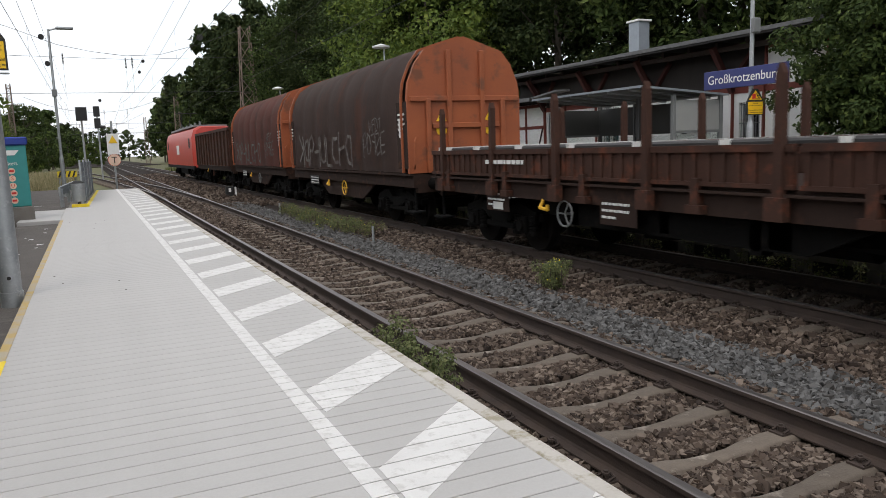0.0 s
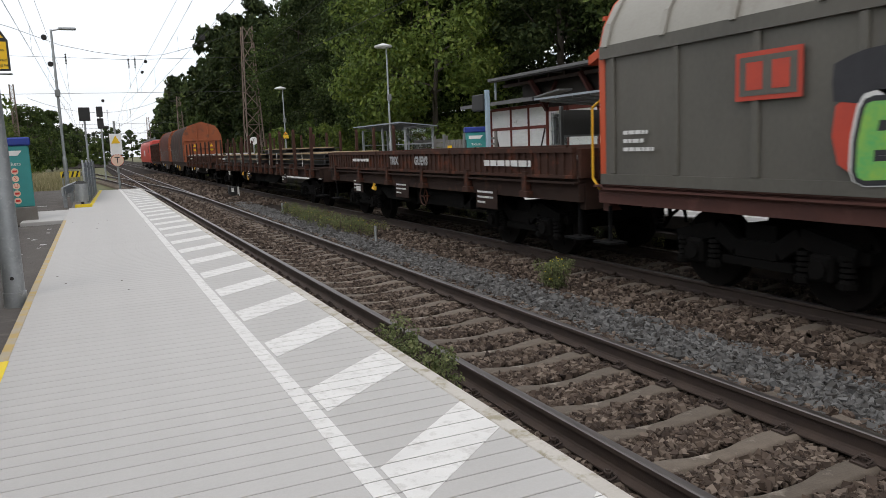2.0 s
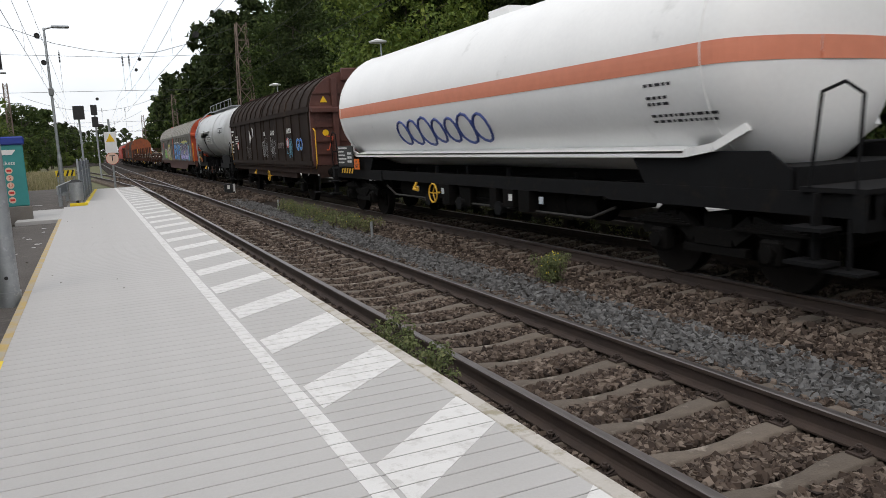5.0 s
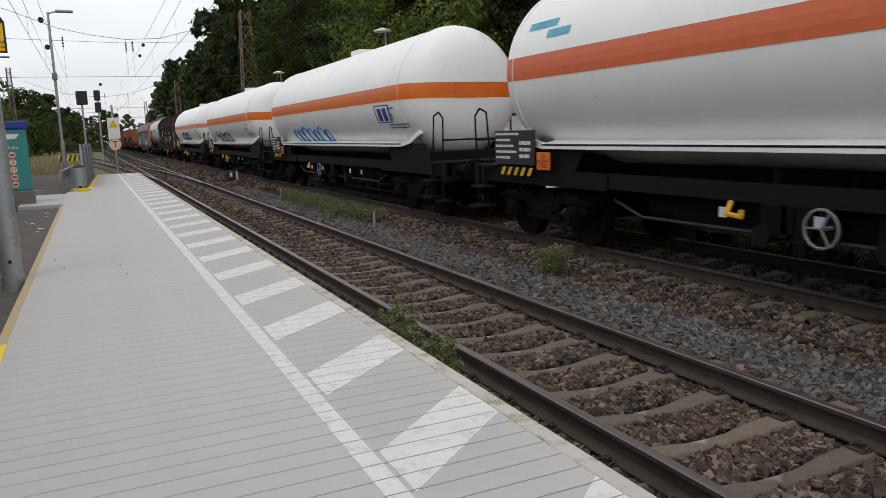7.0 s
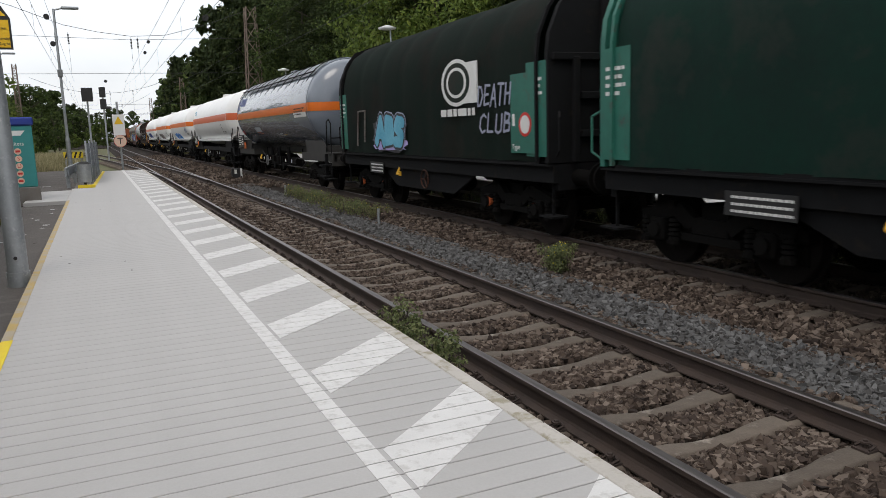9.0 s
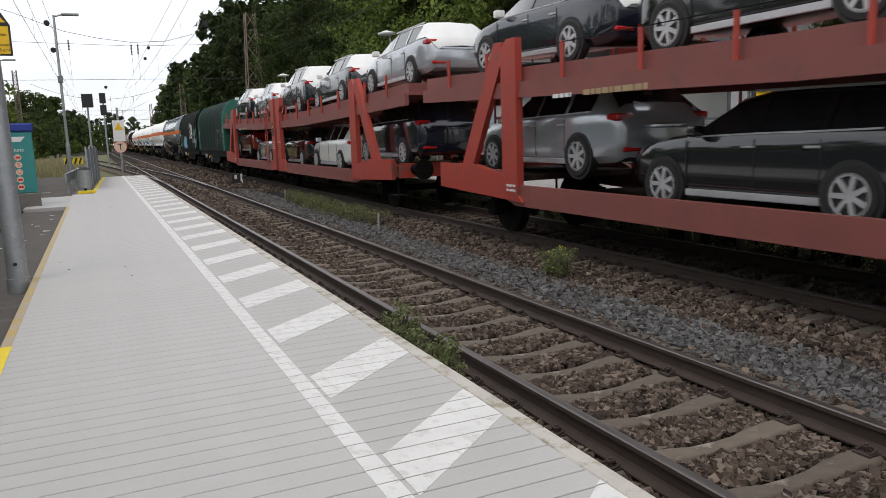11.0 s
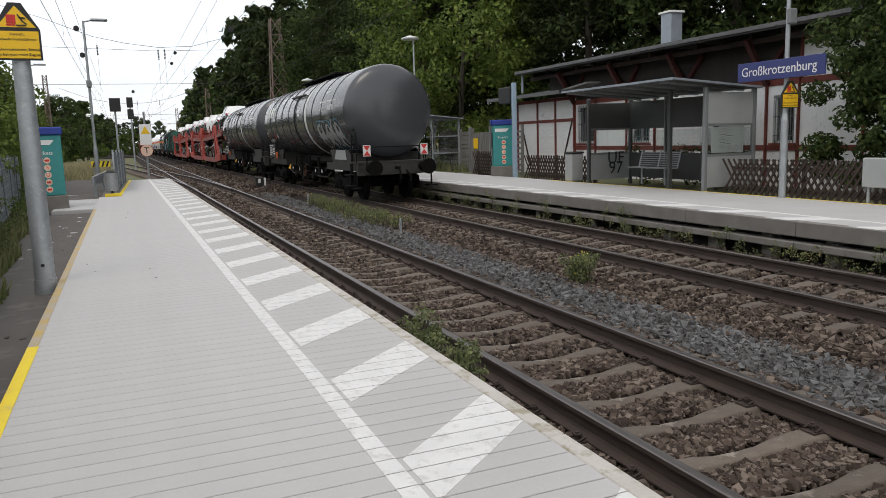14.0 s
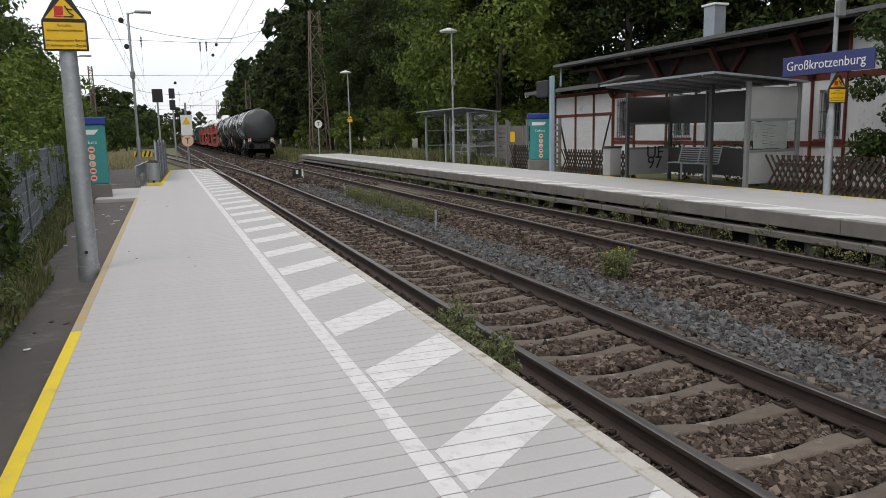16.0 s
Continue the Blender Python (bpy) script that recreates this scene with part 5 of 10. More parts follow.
def tree(kind, x, y, s=1.0, z=-0.45, turn=0, label="tall dark green broadleaf tree at the wood's edge", group="trees of the wood"):
    t = thing("tree", label, "tree", pose(x, y, z, 0, 0, turn) @ Matrix.Diagonal((s, s, s, 1)), group)
    close = -9 < x < (27 if y > 46 else 37) and 3 < y < 105 and (kind < 5 or y < 70)
    c = new("crown", TREE_KINDS[kind][0 if close else 3 if y > 140 or y < 0 else 2])
    k = new("trunk", TREE_KINDS[kind][1])
    c.parent, k.parent = t, t
    return t


rnd = random.Random(77)
y = 52
while y < 260:
    tree(rnd.choice((1, 3, 1, 3, 0)), 23.8 + rnd.uniform(-1.0, 1.5) - min(1.5, max(0, (y - 90)) * 0.03), y, rnd.uniform(0.85, 1.05), turn=rnd.uniform(0, 360))
    y += rnd.uniform(5.0, 7.5)
y = 30
while y < 230:
    tree(rnd.choice((1, 3)), 31 + rnd.uniform(-1.5, 2), y, rnd.uniform(0.95, 1.15), turn=rnd.uniform(0, 360))
    y += rnd.uniform(6, 8.5)
for x, y in ((33, 2), (31, 9), (33, 16), (30, 22), (35, 27), (29, 30), (40, 6), (41, 18), (38, 34), (36, 42), (32, 50), (33, -8), (26, -6), (38, -16), (27, 40)):
    tree(rnd.choice((0, 2, 0, 2, 3)), x, y, rnd.uniform(0.95, 1.25), 0.2, rnd.uniform(0, 360))
tree(4, 20.6, 45.5, 1.0, -0.3, 40, "large bright green chestnut tree behind the shelter", "")
tree(2, 22.5, 53, 0.9, turn=10)
for x, y in ((21.5, 141), (22.0, 126), (22.5, 112)):
    tree(3, x, y, 1.17, turn=y * 3.0)
for k in range(9):
    tree(rnd.choice((5, 6)), 19.0 + rnd.uniform(-1, 2), 54 + k * 9 + rnd.uniform(-2, 2), rnd.uniform(0.5, 0.8), turn=rnd.uniform(0, 360), label="low green bush under the wood's edge", group="bushes")
# left side
for kind, x, y, s in ((5, -6.6, 34, 0.95), (5, -8.2, 39, 1.05), (5, -6.8, 45, 0.75), (2, -12, 50, 0.55), (5, -6.6, 55, 0.62), (5, -6.6, 66, 0.6), (5, -8.5, 78, 0.8), (0, -14, 70, 0.5), (5, -8, 100, 0.7), (0, -12, 120, 0.45), (5, -8, 135, 0.9),
                      (2, -12, 160, 0.5), (0, -13, 190, 0.55), (3, -10, 230, 0.5), (1, -9, 270, 0.5), (2, -30, 50, 0.6), (6, -3.9, 19, 0.58), (6, -3.8, 15.5, 0.56), (6, -3.6, 12, 0.54), (6, -4.3, 23.5, 0.68), (6, -4.6, 28.5, 0.66), (5, -6.5, 18, 0.55), (5, -7, 26, 0.62), (6, -3.3, 9, 0.45), (6, -5.0, 31, 0.9), (6, -5.2, 36, 0.85), (6, -5.6, 42, 0.8), (5, -9.5, 44, 1.25), (6, -6.0, 49, 0.7), (6, -6.3, 60, 0.7)):
    tree(kind, x, y, s, 0.0 if y < 30 else -0.4, rnd.uniform(0, 360), "green bushy tree on the path side of the line" if s > 0.6 else "green hedge bush behind the fence", "trees by the path")
# behind the camera and left, out of view: added to cut low sky light
for x, y in ((-9, -6), (-10, -13), (-9, -21), (-9, -29), (-8, -37), (16, -22), (24, -18), (4, -70), (-5, -60), (12, -60), (20, -34), (-10, 1), (-10.5, 8), (-13, 15), (-15, 22), (-17, 30)):
    tree(rnd.choice((0, 2)), x, y, 0.45, turn=rnd.uniform(0, 360))
# low woods behind the siding
for k in range(26):
    tree(rnd.choice((5, 5, 0)), -11 - rnd.uniform(0, 26), 92 + k * 9, rnd.uniform(0.55, 0.8) if k % 3 else 0.5, turn=rnd.uniform(0, 360), label="green broadleaf tree beyond the siding", group="far trees")
for k in range(22):
    tree(rnd.choice((5, 5, 6, 2)), -5.5 - rnd.uniform(0, 9) - 0.02 * k * k * 0.5, 112 + k * 11, rnd.uniform(0.5, 0.75) if k % 4 else 0.45, turn=rnd.uniform(0, 360), label="green broadleaf tree beyond the siding", group="far trees")
for x, y, s in ((-6, 200, 0.5), (-5.2, 232, 0.55), (-6.4, 262, 0.6), (-4.6, 292, 0.6), (-4.2, 345, 0.65), (-4, 400, 0.7), (-2, 470, 0.75), (3, 480, 0.8), (8, 475, 0.8), (13, 470, 0.85)):
    tree(1 if y > 220 else 5, x, y, s, turn=rnd.uniform(0, 360), label="green broadleaf tree far down the line", group="far trees")
# far end of the line
for k in range(16):
    tree(rnd.choice((0, 1, 2)), -34 + k * 4.6 + (9 if k > 6 else -4), 330 + rnd.uniform(-20, 40), rnd.uniform(0.55, 0.8), turn=rnd.uniform(0, 360), group="far trees")
for k in range(26):
    tree(5 if k % 3 else 6, -42 + k * 1.75, 262 + 47 * math.sin(k * 1.7), 0.9 + 0.3 * math.sin(k * 2.9), turn=k * 77.0, label="low green bush far beyond the siding", group="far trees")
# leafy tree hanging in beside the name board
rs = np.random.RandomState(91)
cen = [(14.9 + rs.normal(0, 0.55), 10.0 + rs.normal(0, 1.0), 3.7 + rs.normal(0, 1.25)) for k in range(230)]
v, f = leaf_cloud(rs, cen, 260, 0.42, 0.062)
lt = thing("tree", "small dense dark green tree before the station house", "tree")
ob = new("crown", raw("crown", v.tolist(), f.tolist(), LEAF))
ob.parent = lt
bm = bmesh.new()
rod(bm, (15.0, 10.0, 0.2), (15.05, 10.0, 4.2), 0.11, 0.05, seg=10)
for k in range(8):
    a = k * 0.8
    rod(bm, (15.0, 10.0, 2.2 + 0.2 * k), (15.0 + math.cos(a), 10 + math.sin(a), 3.0 + 0.25 * k), 0.035, 0.012, seg=6)
part("trunk", bm, BARK, lt)


def shrub(name, label, centres, per, spread, size, material, seed, flowers=0, fz=0.0):
    rs = np.random.RandomState(seed)
    v, f = leaf_cloud(rs, centres, per, spread, size, 1.0)
    s = thing(name, label, "plant", group="weeds")
    ob = new("leaves", raw("leaves", v.tolist(), f.tolist(), material))
    ob.parent = s
    bm = bmesh.new()
    for c in centres:
        rod(bm, (c[0], c[1], c[2] - spread * 1.2), c, 0.008, 0.004, seg=4)
    part("stalk", bm, BARK, s)["kind"] = "stuff"
    if flowers:
        bm = bmesh.new()
        for k in range(flowers):
            c = centres[rs.randint(len(centres))]
            d = rs.normal(0, 1, 3)
            d /= np.linalg.norm(d)
            d[2] = abs(d[2])
            bmesh.ops.create_icosphere(bm, subdivisions=1, radius=0.007 + 0.004 * rs.rand(), matrix=Matrix.Translation(Vector(c) + Vector(d * spread * 1.02)))
        part("flower_head", bm, FLOWER, s, "small yellow flower heads")["kind"] = "stuff"
    return s


rs = np.random.RandomState(5)
shrub("weed", "bushy green weed with yellow flower heads in the ballast", [(5.78 + rs.normal(0, 0.09), 8.8 + rs.normal(0, 0.09), -0.10 + rs.rand() * 0.27) for k in range(34)], 110, 0.10, 0.014, WEED, 6, 34)
for k, (x, y, h) in enumerate(((1.98, 5.0, 0.36), (1.98, 4.5, 0.30), (1.99, 5.45, 0.20))):
    cs = [(x + abs(rs.normal(0, 0.05)), y + rs.normal(0, 0.17), -0.17 + rs.rand() * (0.40 + h)) for q in range(30)]
    shrub("weed", "feathery green weed growing up against the platform's edge", cs, 46, 0.065, 0.016, WEED, 20 + k)
for k in range(26):
    y = 3.0 + 0.62 * k + 0.25 * rs.rand()
    cs = [(2.0 + abs(rs.normal(0, 0.05)), y + rs.normal(0, 0.14), -0.17 + rs.rand() * (0.16 + 0.22 * rs.rand())) for q in range(9)]
    shrub("weed", "low green weed with yellow flowers along the platform's edge", cs, 30, 0.06, 0.015, WEED if k % 3 else LEAF_LIGHT, 400 + k, 9)
for k in range(14):
    y = 16.5 + k * 0.62
    cs = [(5.75 + rs.normal(0, 0.18), y + rs.normal(0, 0.25), -0.14 + rs.rand() * 0.30) for q in range(14)]
    shrub("weed", "clump of yellowish green weeds between the tracks", cs, 40, 0.11, 0.02, GRASS if k % 3 == 0 else WEED, 50 + k, 4)
for k in range(40):
    y = 4 + k * 0.9 + rs.rand()
    cs = [(9.40 + rs.normal(0, 0.07), y + rs.normal(0, 0.25), -0.18 + rs.rand() * 0.42 * (0.5 + rs.rand())) for q in range(8)]
    shrub("weed", "straggling weed against the far platform wall", cs, 26, 0.10, 0.02, GRASS if k % 3 else WEED, 600 + k)
for k in range(20):
    t = k / 19
    x, y = -1.62 - 1.1 * t, 6.5 + 17 * t
    cs = [(x + 0.05 + abs(rs.normal(0, 0.12)), y + rs.normal(0, 0.3), 0.40 + rs.rand() * (0.22 if k % 4 else 1.25)) for q in range(6)]
    shrub("climbing_plant", "green vine and weeds along the grey fence", cs, 26, 0.11, 0.03, WEED if k % 2 else LEAF_LIGHT, 130 + k)
cs = [(13.9 + rs.normal(0, 0.2), 16.5 + rs.normal(0, 1.4), 0.5 + rs.rand() * 0.9) for q in range(30)]
shrub("bush", "green bush behind the waiting shelter", [(c[0] + 0.9, c[1], c[2]) for c in cs], 70, 0.3, 0.05, LEAF, 170)


def grass(name, label, n, xr, yr, z, h, seed, material=GRASS):
    rs = np.random.RandomState(seed)
    p = np.stack([xr[0] + (xr[1] - xr[0]) * rs.rand(n), yr[0] + (yr[1] - yr[0]) * rs.rand(n), np.full(n, z)], 1)
    a = rs.rand(n) * 6.283
    w = 0.012 + 0.0006 * p[:, 1:2].repeat(1, 1)
    d = np.stack([np.cos(a), np.sin(a), np.zeros(n)], 1) * w
    hh = h * (0.4 + 0.8 * rs.rand(n, 1))
    lean = np.concatenate([rs.normal(0, 0.22, (n, 2)) * hh, hh], 1)
    v = np.stack([p - d, p + d, p + lean * 0.6 + d * 0.7, p + lean], 1).reshape(-1, 3)
    f = np.arange(n)[:, None] * 4 + np.arange(4)[None]
    ob = new(name, raw(name, v.tolist(), f.tolist(), material))
    return tagged(ob, label, "grass", kind="stuff")


grass("tall_grass", "tall dry straw-coloured grass beside the siding", 12000, (-9, -1.5), (44, 95), -0.42, 1.0, 1, STRAW)
grass("meadow_grass", "green and straw grass beyond the far platform", 9000, (10.2, 18), (57.5, 120), -0.42, 0.6, 2)
grass("yard_grass", "grass under the trees behind the far platform", 6000, (13.5, 20), (31, 57), 0.33, 0.45, 3)
for k in range(5):
    y0 = 5.6 + 3.6 * k
    grass("verge_grass", "grass and herbs at the foot of the grey fence", 1500, (-1.62 - 0.24 * k, -1.28 - 0.25 * k), (y0, y0 + 3.6), 0.355, 0.22, 40 + k)
rs = np.random.RandomState(71)
cs = [(-1.72 + rs.normal(0, 0.05), 9.2 + rs.normal(0, 0.3), 0.4 + rs.rand() * 1.45) for q in range(34)]
shrub("climbing_plant", "broad-leaved green vine climbing over the grey fence", cs, 26, 0.13, 0.05, LEAF_MID, 710)
cs = [(-1.45 + rs.normal(0, 0.12), 6.9 + rs.normal(0, 0.5), 0.38 + rs.rand() * 0.35) for q in range(26)]
shrub("weed", "spreading green weeds on the path's edge by the fence", cs, 40, 0.1, 0.028, WEED, 711)


def scrap(name, label, x, y, z, r, material, seed):
    """A small curled scrap lying on the ground."""
    rr = random.Random(seed)
    bm = bmesh.new()
    pts = [(x + r * (0.6 + 0.5 * rr.random()) * math.cos(a), y + r * (0.6 + 0.5 * rr.random()) * math.sin(a), z + 0.15 * r * rr.random()) for a in (0.2, 1.3, 2.5, 3.6, 5.0)]
    plate(bm, pts, (0, 0, 0.004))
    solid(name, bm, material, label, "litter", "litter")


rr = random.Random(12)
for k in range(16):
    scrap("paper_scrap", "small pale paper scrap lying on the asphalt", -0.95 - 0.9 * rr.random(), 6 + 13 * rr.random(), 0.362, 0.03 + 0.03 * rr.random(), WHITE, k)
for k in range(9):
    scrap("dry_leaf", "dry brown leaf lying on the platform", -0.6 + 1.5 * rr.random(), 6 + 16 * rr.random(), TOP + 0.003, 0.010 + 0.006 * rr.random(), BARK, 50 + k)
for k in range(10):
    scrap("dry_leaf", "dry brown leaf lying on the asphalt", -0.9 - 0.6 * rr.random(), 4.5 + 9 * rr.random(), 0.362, 0.02 + 0.02 * rr.random(), BARK, 90 + k)


# ---- the train ----
RUST = mat("rust_brown_steel", (0.062, 0.027, 0.018), (0.036, 0.018, 0.013), 0.85, scale=2.5, fine=40, bump=0.2, spots=(0.11, 0.036, 0.02), spot_scale=3, spot_at=0.6)
RUST_DARK = mat("dark_brown_steel", (0.040, 0.023, 0.017), (0.023, 0.014, 0.012), 0.85, scale=2.5, fine=40, bump=0.2, spots=(0.066, 0.032, 0.021), spot_scale=2.5, spot_at=0.62)
OX_RED = mat("oxide_red_paint", (0.10, 0.033, 0.023), (0.068, 0.024, 0.018), 0.65, scale=2, fine=50, bump=0.08, spots=(0.12, 0.045, 0.035), spot_scale=3, spot_at=0.62)
CARRIER_RED = mat("carrier_red_paint", (0.40, 0.045, 0.027), (0.31, 0.038, 0.026), 0.55, scale=1.5, fine=40, bump=0.06, spots=(0.20, 0.06, 0.045), spot_scale=2.5, spot_at=0.62)
CARRIER_BEAM = mat("faded_red_beam_paint", (0.235, 0.068, 0.056), (0.175, 0.055, 0.047), 0.6, scale=1.5, fine=40, bump=0.06, spots=(0.16, 0.06, 0.05), spot_scale=2.5, spot_at=0.64)
LOCO_RED = mat("traffic_red_paint", (0.48, 0.035, 0.018), (0.40, 0.03, 0.018), 0.4, scale=2, fine=40, bump=0.03)
END_ORANGE = mat("orange_brown_endwall", (0.36, 0.095, 0.03), (0.26, 0.07, 0.028), 0.7, scale=1.2, fine=40, bump=0.1, spots=(0.17, 0.06, 0.03), spot_scale=2, spot_at=0.6)
END_RED = mat("orange_red_endwall", (0.52, 0.075, 0.02), (0.42, 0.06, 0.02), 0.6, scale=1.2, fine=40, bump=0.06, spots=(0.30, 0.06, 0.03), spot_scale=2.5, spot_at=0.63)
TARP_BROWN = mat("weathered_brown_tarpaulin", (0.105, 0.062, 0.050), (0.062, 0.047, 0.042), 0.72, scale=0.8, fine=14, bump=0.25, spots=(0.125, 0.058, 0.042), spot_scale=0.8, spot_at=0.58, stretch=(1, 1, 0.5))
TARP_RED = mat("weathered_red_tarpaulin", (0.19, 0.062, 0.045), (0.13, 0.052, 0.042), 0.72, scale=0.8, fine=14, bump=0.25, spots=(0.12, 0.062, 0.05), spot_scale=0.9, spot_at=0.6)
TARP_GREEN = mat("dark_green_tarpaulin", (0.008, 0.050, 0.035), (0.011, 0.034, 0.027), 0.75, scale=0.9, fine=10, bump=0.25, spots=(0.035, 0.048, 0.040), spot_scale=0.8, spot_at=0.58)
TARP_GREY_GREEN = mat("faded_green_tarpaulin", (0.012, 0.028, 0.021), (0.019, 0.024, 0.020), 0.85, scale=0.9, fine=10, bump=0.25, spots=(0.026, 0.026, 0.021), spot_scale=0.9, spot_at=0.58)
GREEN_STEEL = mat("green_steel", (0.015, 0.14, 0.10), (0.012, 0.11, 0.08), 0.55, bump=0.05, spots=(0.05, 0.07, 0.055), spot_scale=4)
HAB_GREY = mat("dirty_grey_aluminium", (0.135, 0.127, 0.108), (0.085, 0.08, 0.069), 0.6, 0.1, scale=0.9, fine=30, bump=0.06, spots=(0.105, 0.096, 0.08), spot_scale=1.4, spot_at=0.6, stretch=(1, 1, 0.4))
HAB_ROOF = mat("pale_grey_roof", (0.33, 0.315, 0.28), (0.25, 0.24, 0.21), 0.55, 0.1, scale=1, fine=30, bump=0.06, spots=(0.24, 0.22, 0.19), spot_scale=1.8, spot_at=0.62)
HAB_BROWN = mat("dirty_brown_wagon_wall", (0.030, 0.019, 0.014), (0.018, 0.013, 0.011), 0.85, scale=0.9, fine=30, bump=0.1, spots=(0.055, 0.034, 0.024), spot_scale=1.6, spot_at=0.63, stretch=(1, 1, 0.35))
SILVER = mat("silver_grey_tank", (0.50, 0.51, 0.51), (0.43, 0.44, 0.44), 0.35, 0.15, scale=0.9, fine=20, bump=0.02, spots=(0.38, 0.38, 0.37), spot_scale=1.2, spot_at=0.66)
TANK_WHITE = mat("white_tank_paint", (0.86, 0.86, 0.845), (0.78, 0.78, 0.77), 0.35, scale=0.7, fine=15, bump=0.02, spots=(0.56, 0.56, 0.54), spot_scale=0.8, spot_at=0.68)
TANK_GREY = mat("blue_grey_tank_paint", (0.17, 0.195, 0.23), (0.145, 0.167, 0.198), 0.2, scale=0.8, fine=15, bump=0.015, coat=0.6)
TANK_BLACK = mat("anthracite_tank_paint", (0.052, 0.055, 0.060), (0.042, 0.045, 0.049), 0.27, scale=0.8, fine=18, bump=0.025, coat=0.35, spots=(0.062, 0.062, 0.064), spot_scale=1.0, spot_at=0.66)
SHADE_GREY = mat("pale_sun_shield", (0.56, 0.60, 0.65), (0.48, 0.52, 0.56), 0.3, 0.0, bump=0.02)
STRIPE_PINK = mat("faded_orange_stripe", (0.68, 0.135, 0.045), (0.60, 0.12, 0.042), 0.4, bump=0.01)
STRIPE_SALMON = mat("sun_bleached_stripe", (0.72, 0.25, 0.15), (0.65, 0.22, 0.13), 0.45, bump=0.01)
STRIPE_ORANGE = mat("orange_stripe", (0.75, 0.16, 0.01), (0.66, 0.14, 0.012), 0.4, bump=0.01)
# near-black FRAME_DARK: shade beneath the wagons is put into its base colour
FRAME_DARK = mat("shaded_dark_underframe", (0.009, 0.0093, 0.010), (0.006, 0.006, 0.0067), 0.8, 0.0, scale=4, fine=50, bump=0.1, spots=(0.014, 0.012, 0.010), spot_scale=4)
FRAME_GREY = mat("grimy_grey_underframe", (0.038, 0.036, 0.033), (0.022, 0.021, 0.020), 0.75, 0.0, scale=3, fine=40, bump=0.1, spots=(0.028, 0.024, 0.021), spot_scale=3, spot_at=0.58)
# bogies and wheels are blackened likewise, underside shade on top of the grease
BOGIE_MAT = mat("shaded_greasy_bogie", (0.006, 0.0055, 0.005), (0.0035, 0.0032, 0.003), 0.9, 0.0, scale=6, fine=50, bump=0.25, spots=(0.010, 0.0075, 0.006), spot_scale=6)
WHEEL_MAT = mat("shaded_worn_wheel_steel", (0.011, 0.009, 0.008), (0.007, 0.006, 0.0055), 0.85, 0.0, scale=5, fine=30, bump=0.1)
MARK_WHITE = mat("white_lettering", (0.72, 0.72, 0.70), (0.62, 0.62, 0.60), 0.6, bump=0)
MARK_BLUE = mat("blue_lettering", (0.03, 0.06, 0.24), (0.025, 0.05, 0.2), 0.5, bump=0)
ORANGE_PLATE = mat("orange_plate", (0.82, 0.17, 0.01), (0.72, 0.15, 0.01), 0.5, bump=0.01)
YELLOW_STEEL = mat("yellow_steel", (0.75, 0.42, 0.02), (0.62, 0.34, 0.02), 0.55, bump=0.03)
SPRAY_BLUE = mat("blue_spray", (0.012, 0.075, 0.46), (0.07, 0.36, 0.66), 0.6, scale=1.6, fine=20, bump=0.02)
SPRAY_CYAN = mat("cyan_spray", (0.04, 0.27, 0.42), (0.16, 0.46, 0.58), 0.6, scale=1.6, fine=20, bump=0.02)
SPRAY_PURPLE = mat("purple_spray", (0.30, 0.26, 0.56), (0.06, 0.035, 0.11), 0.6, scale=1.8, fine=20, bump=0.02)
g_n, g_l = SPRAY_PURPLE.node_tree.nodes, SPRAY_PURPLE.node_tree.links
g_co, g_sep, g_map, g_ramp = g_n.new("ShaderNodeTexCoord"), g_n.new("ShaderNodeSeparateXYZ"), g_n.new("ShaderNodeMapRange"), g_n.new("ShaderNodeValToRGB")
g_map.inputs["From Min"].default_value, g_map.inputs["From Max"].default_value = 1.55, 2.2
g_ramp.color_ramp.elements[0].color, g_ramp.color_ramp.elements[1].color = (0.40, 0.34, 0.66, 1), (0.05, 0.02, 0.08, 1)
g_l.new(g_co.outputs["Object"], g_sep.inputs["Vector"])
g_l.new(g_sep.outputs["Z"], g_map.inputs["Value"])
g_l.new(g_map.outputs["Result"], g_ramp.inputs["Fac"])
g_l.new(g_ramp.outputs["Color"], g_n["Principled BSDF"].inputs["Base Color"])
SPRAY_GREEN = mat("green_spray", (0.06, 0.42, 0.14), (0.30, 0.50, 0.06), 0.6, scale=3, fine=20, bump=0.02)
SPRAY_YELLOW = mat("yellow_spray", (0.48, 0.45, 0.08), (0.40, 0.38, 0.12), 0.6, scale=3, fine=20, bump=0.02)
SPRAY_RED = mat("red_spray", (0.52, 0.06, 0.03), (0.42, 0.05, 0.03), 0.6, bump=0.02)
SPRAY_BLACK = mat("black_spray", (0.018, 0.018, 0.022), (0.03, 0.03, 0.035), 0.6, bump=0.02)
SPRAY_LILAC = mat("pale_lilac_spray", (0.34, 0.36, 0.46), (0.26, 0.28, 0.38), 0.6, bump=0.02)
AXLE_ORANGE = mat("orange_axle_paint", (0.45, 0.09, 0.02), (0.32, 0.07, 0.02), 0.6, bump=0.03)
SPRAY_SILVER = mat("silver_spray", (0.42, 0.42, 0.42), (0.34, 0.34, 0.35), 0.45, 0.2, bump=0.02)
SPRAY_PALE = mat("pale_grey_spray", (0.19, 0.175, 0.16), (0.13, 0.115, 0.105), 0.7, bump=0.02, spots=(0.10, 0.075, 0.065), spot_scale=3, spot_at=0.5)

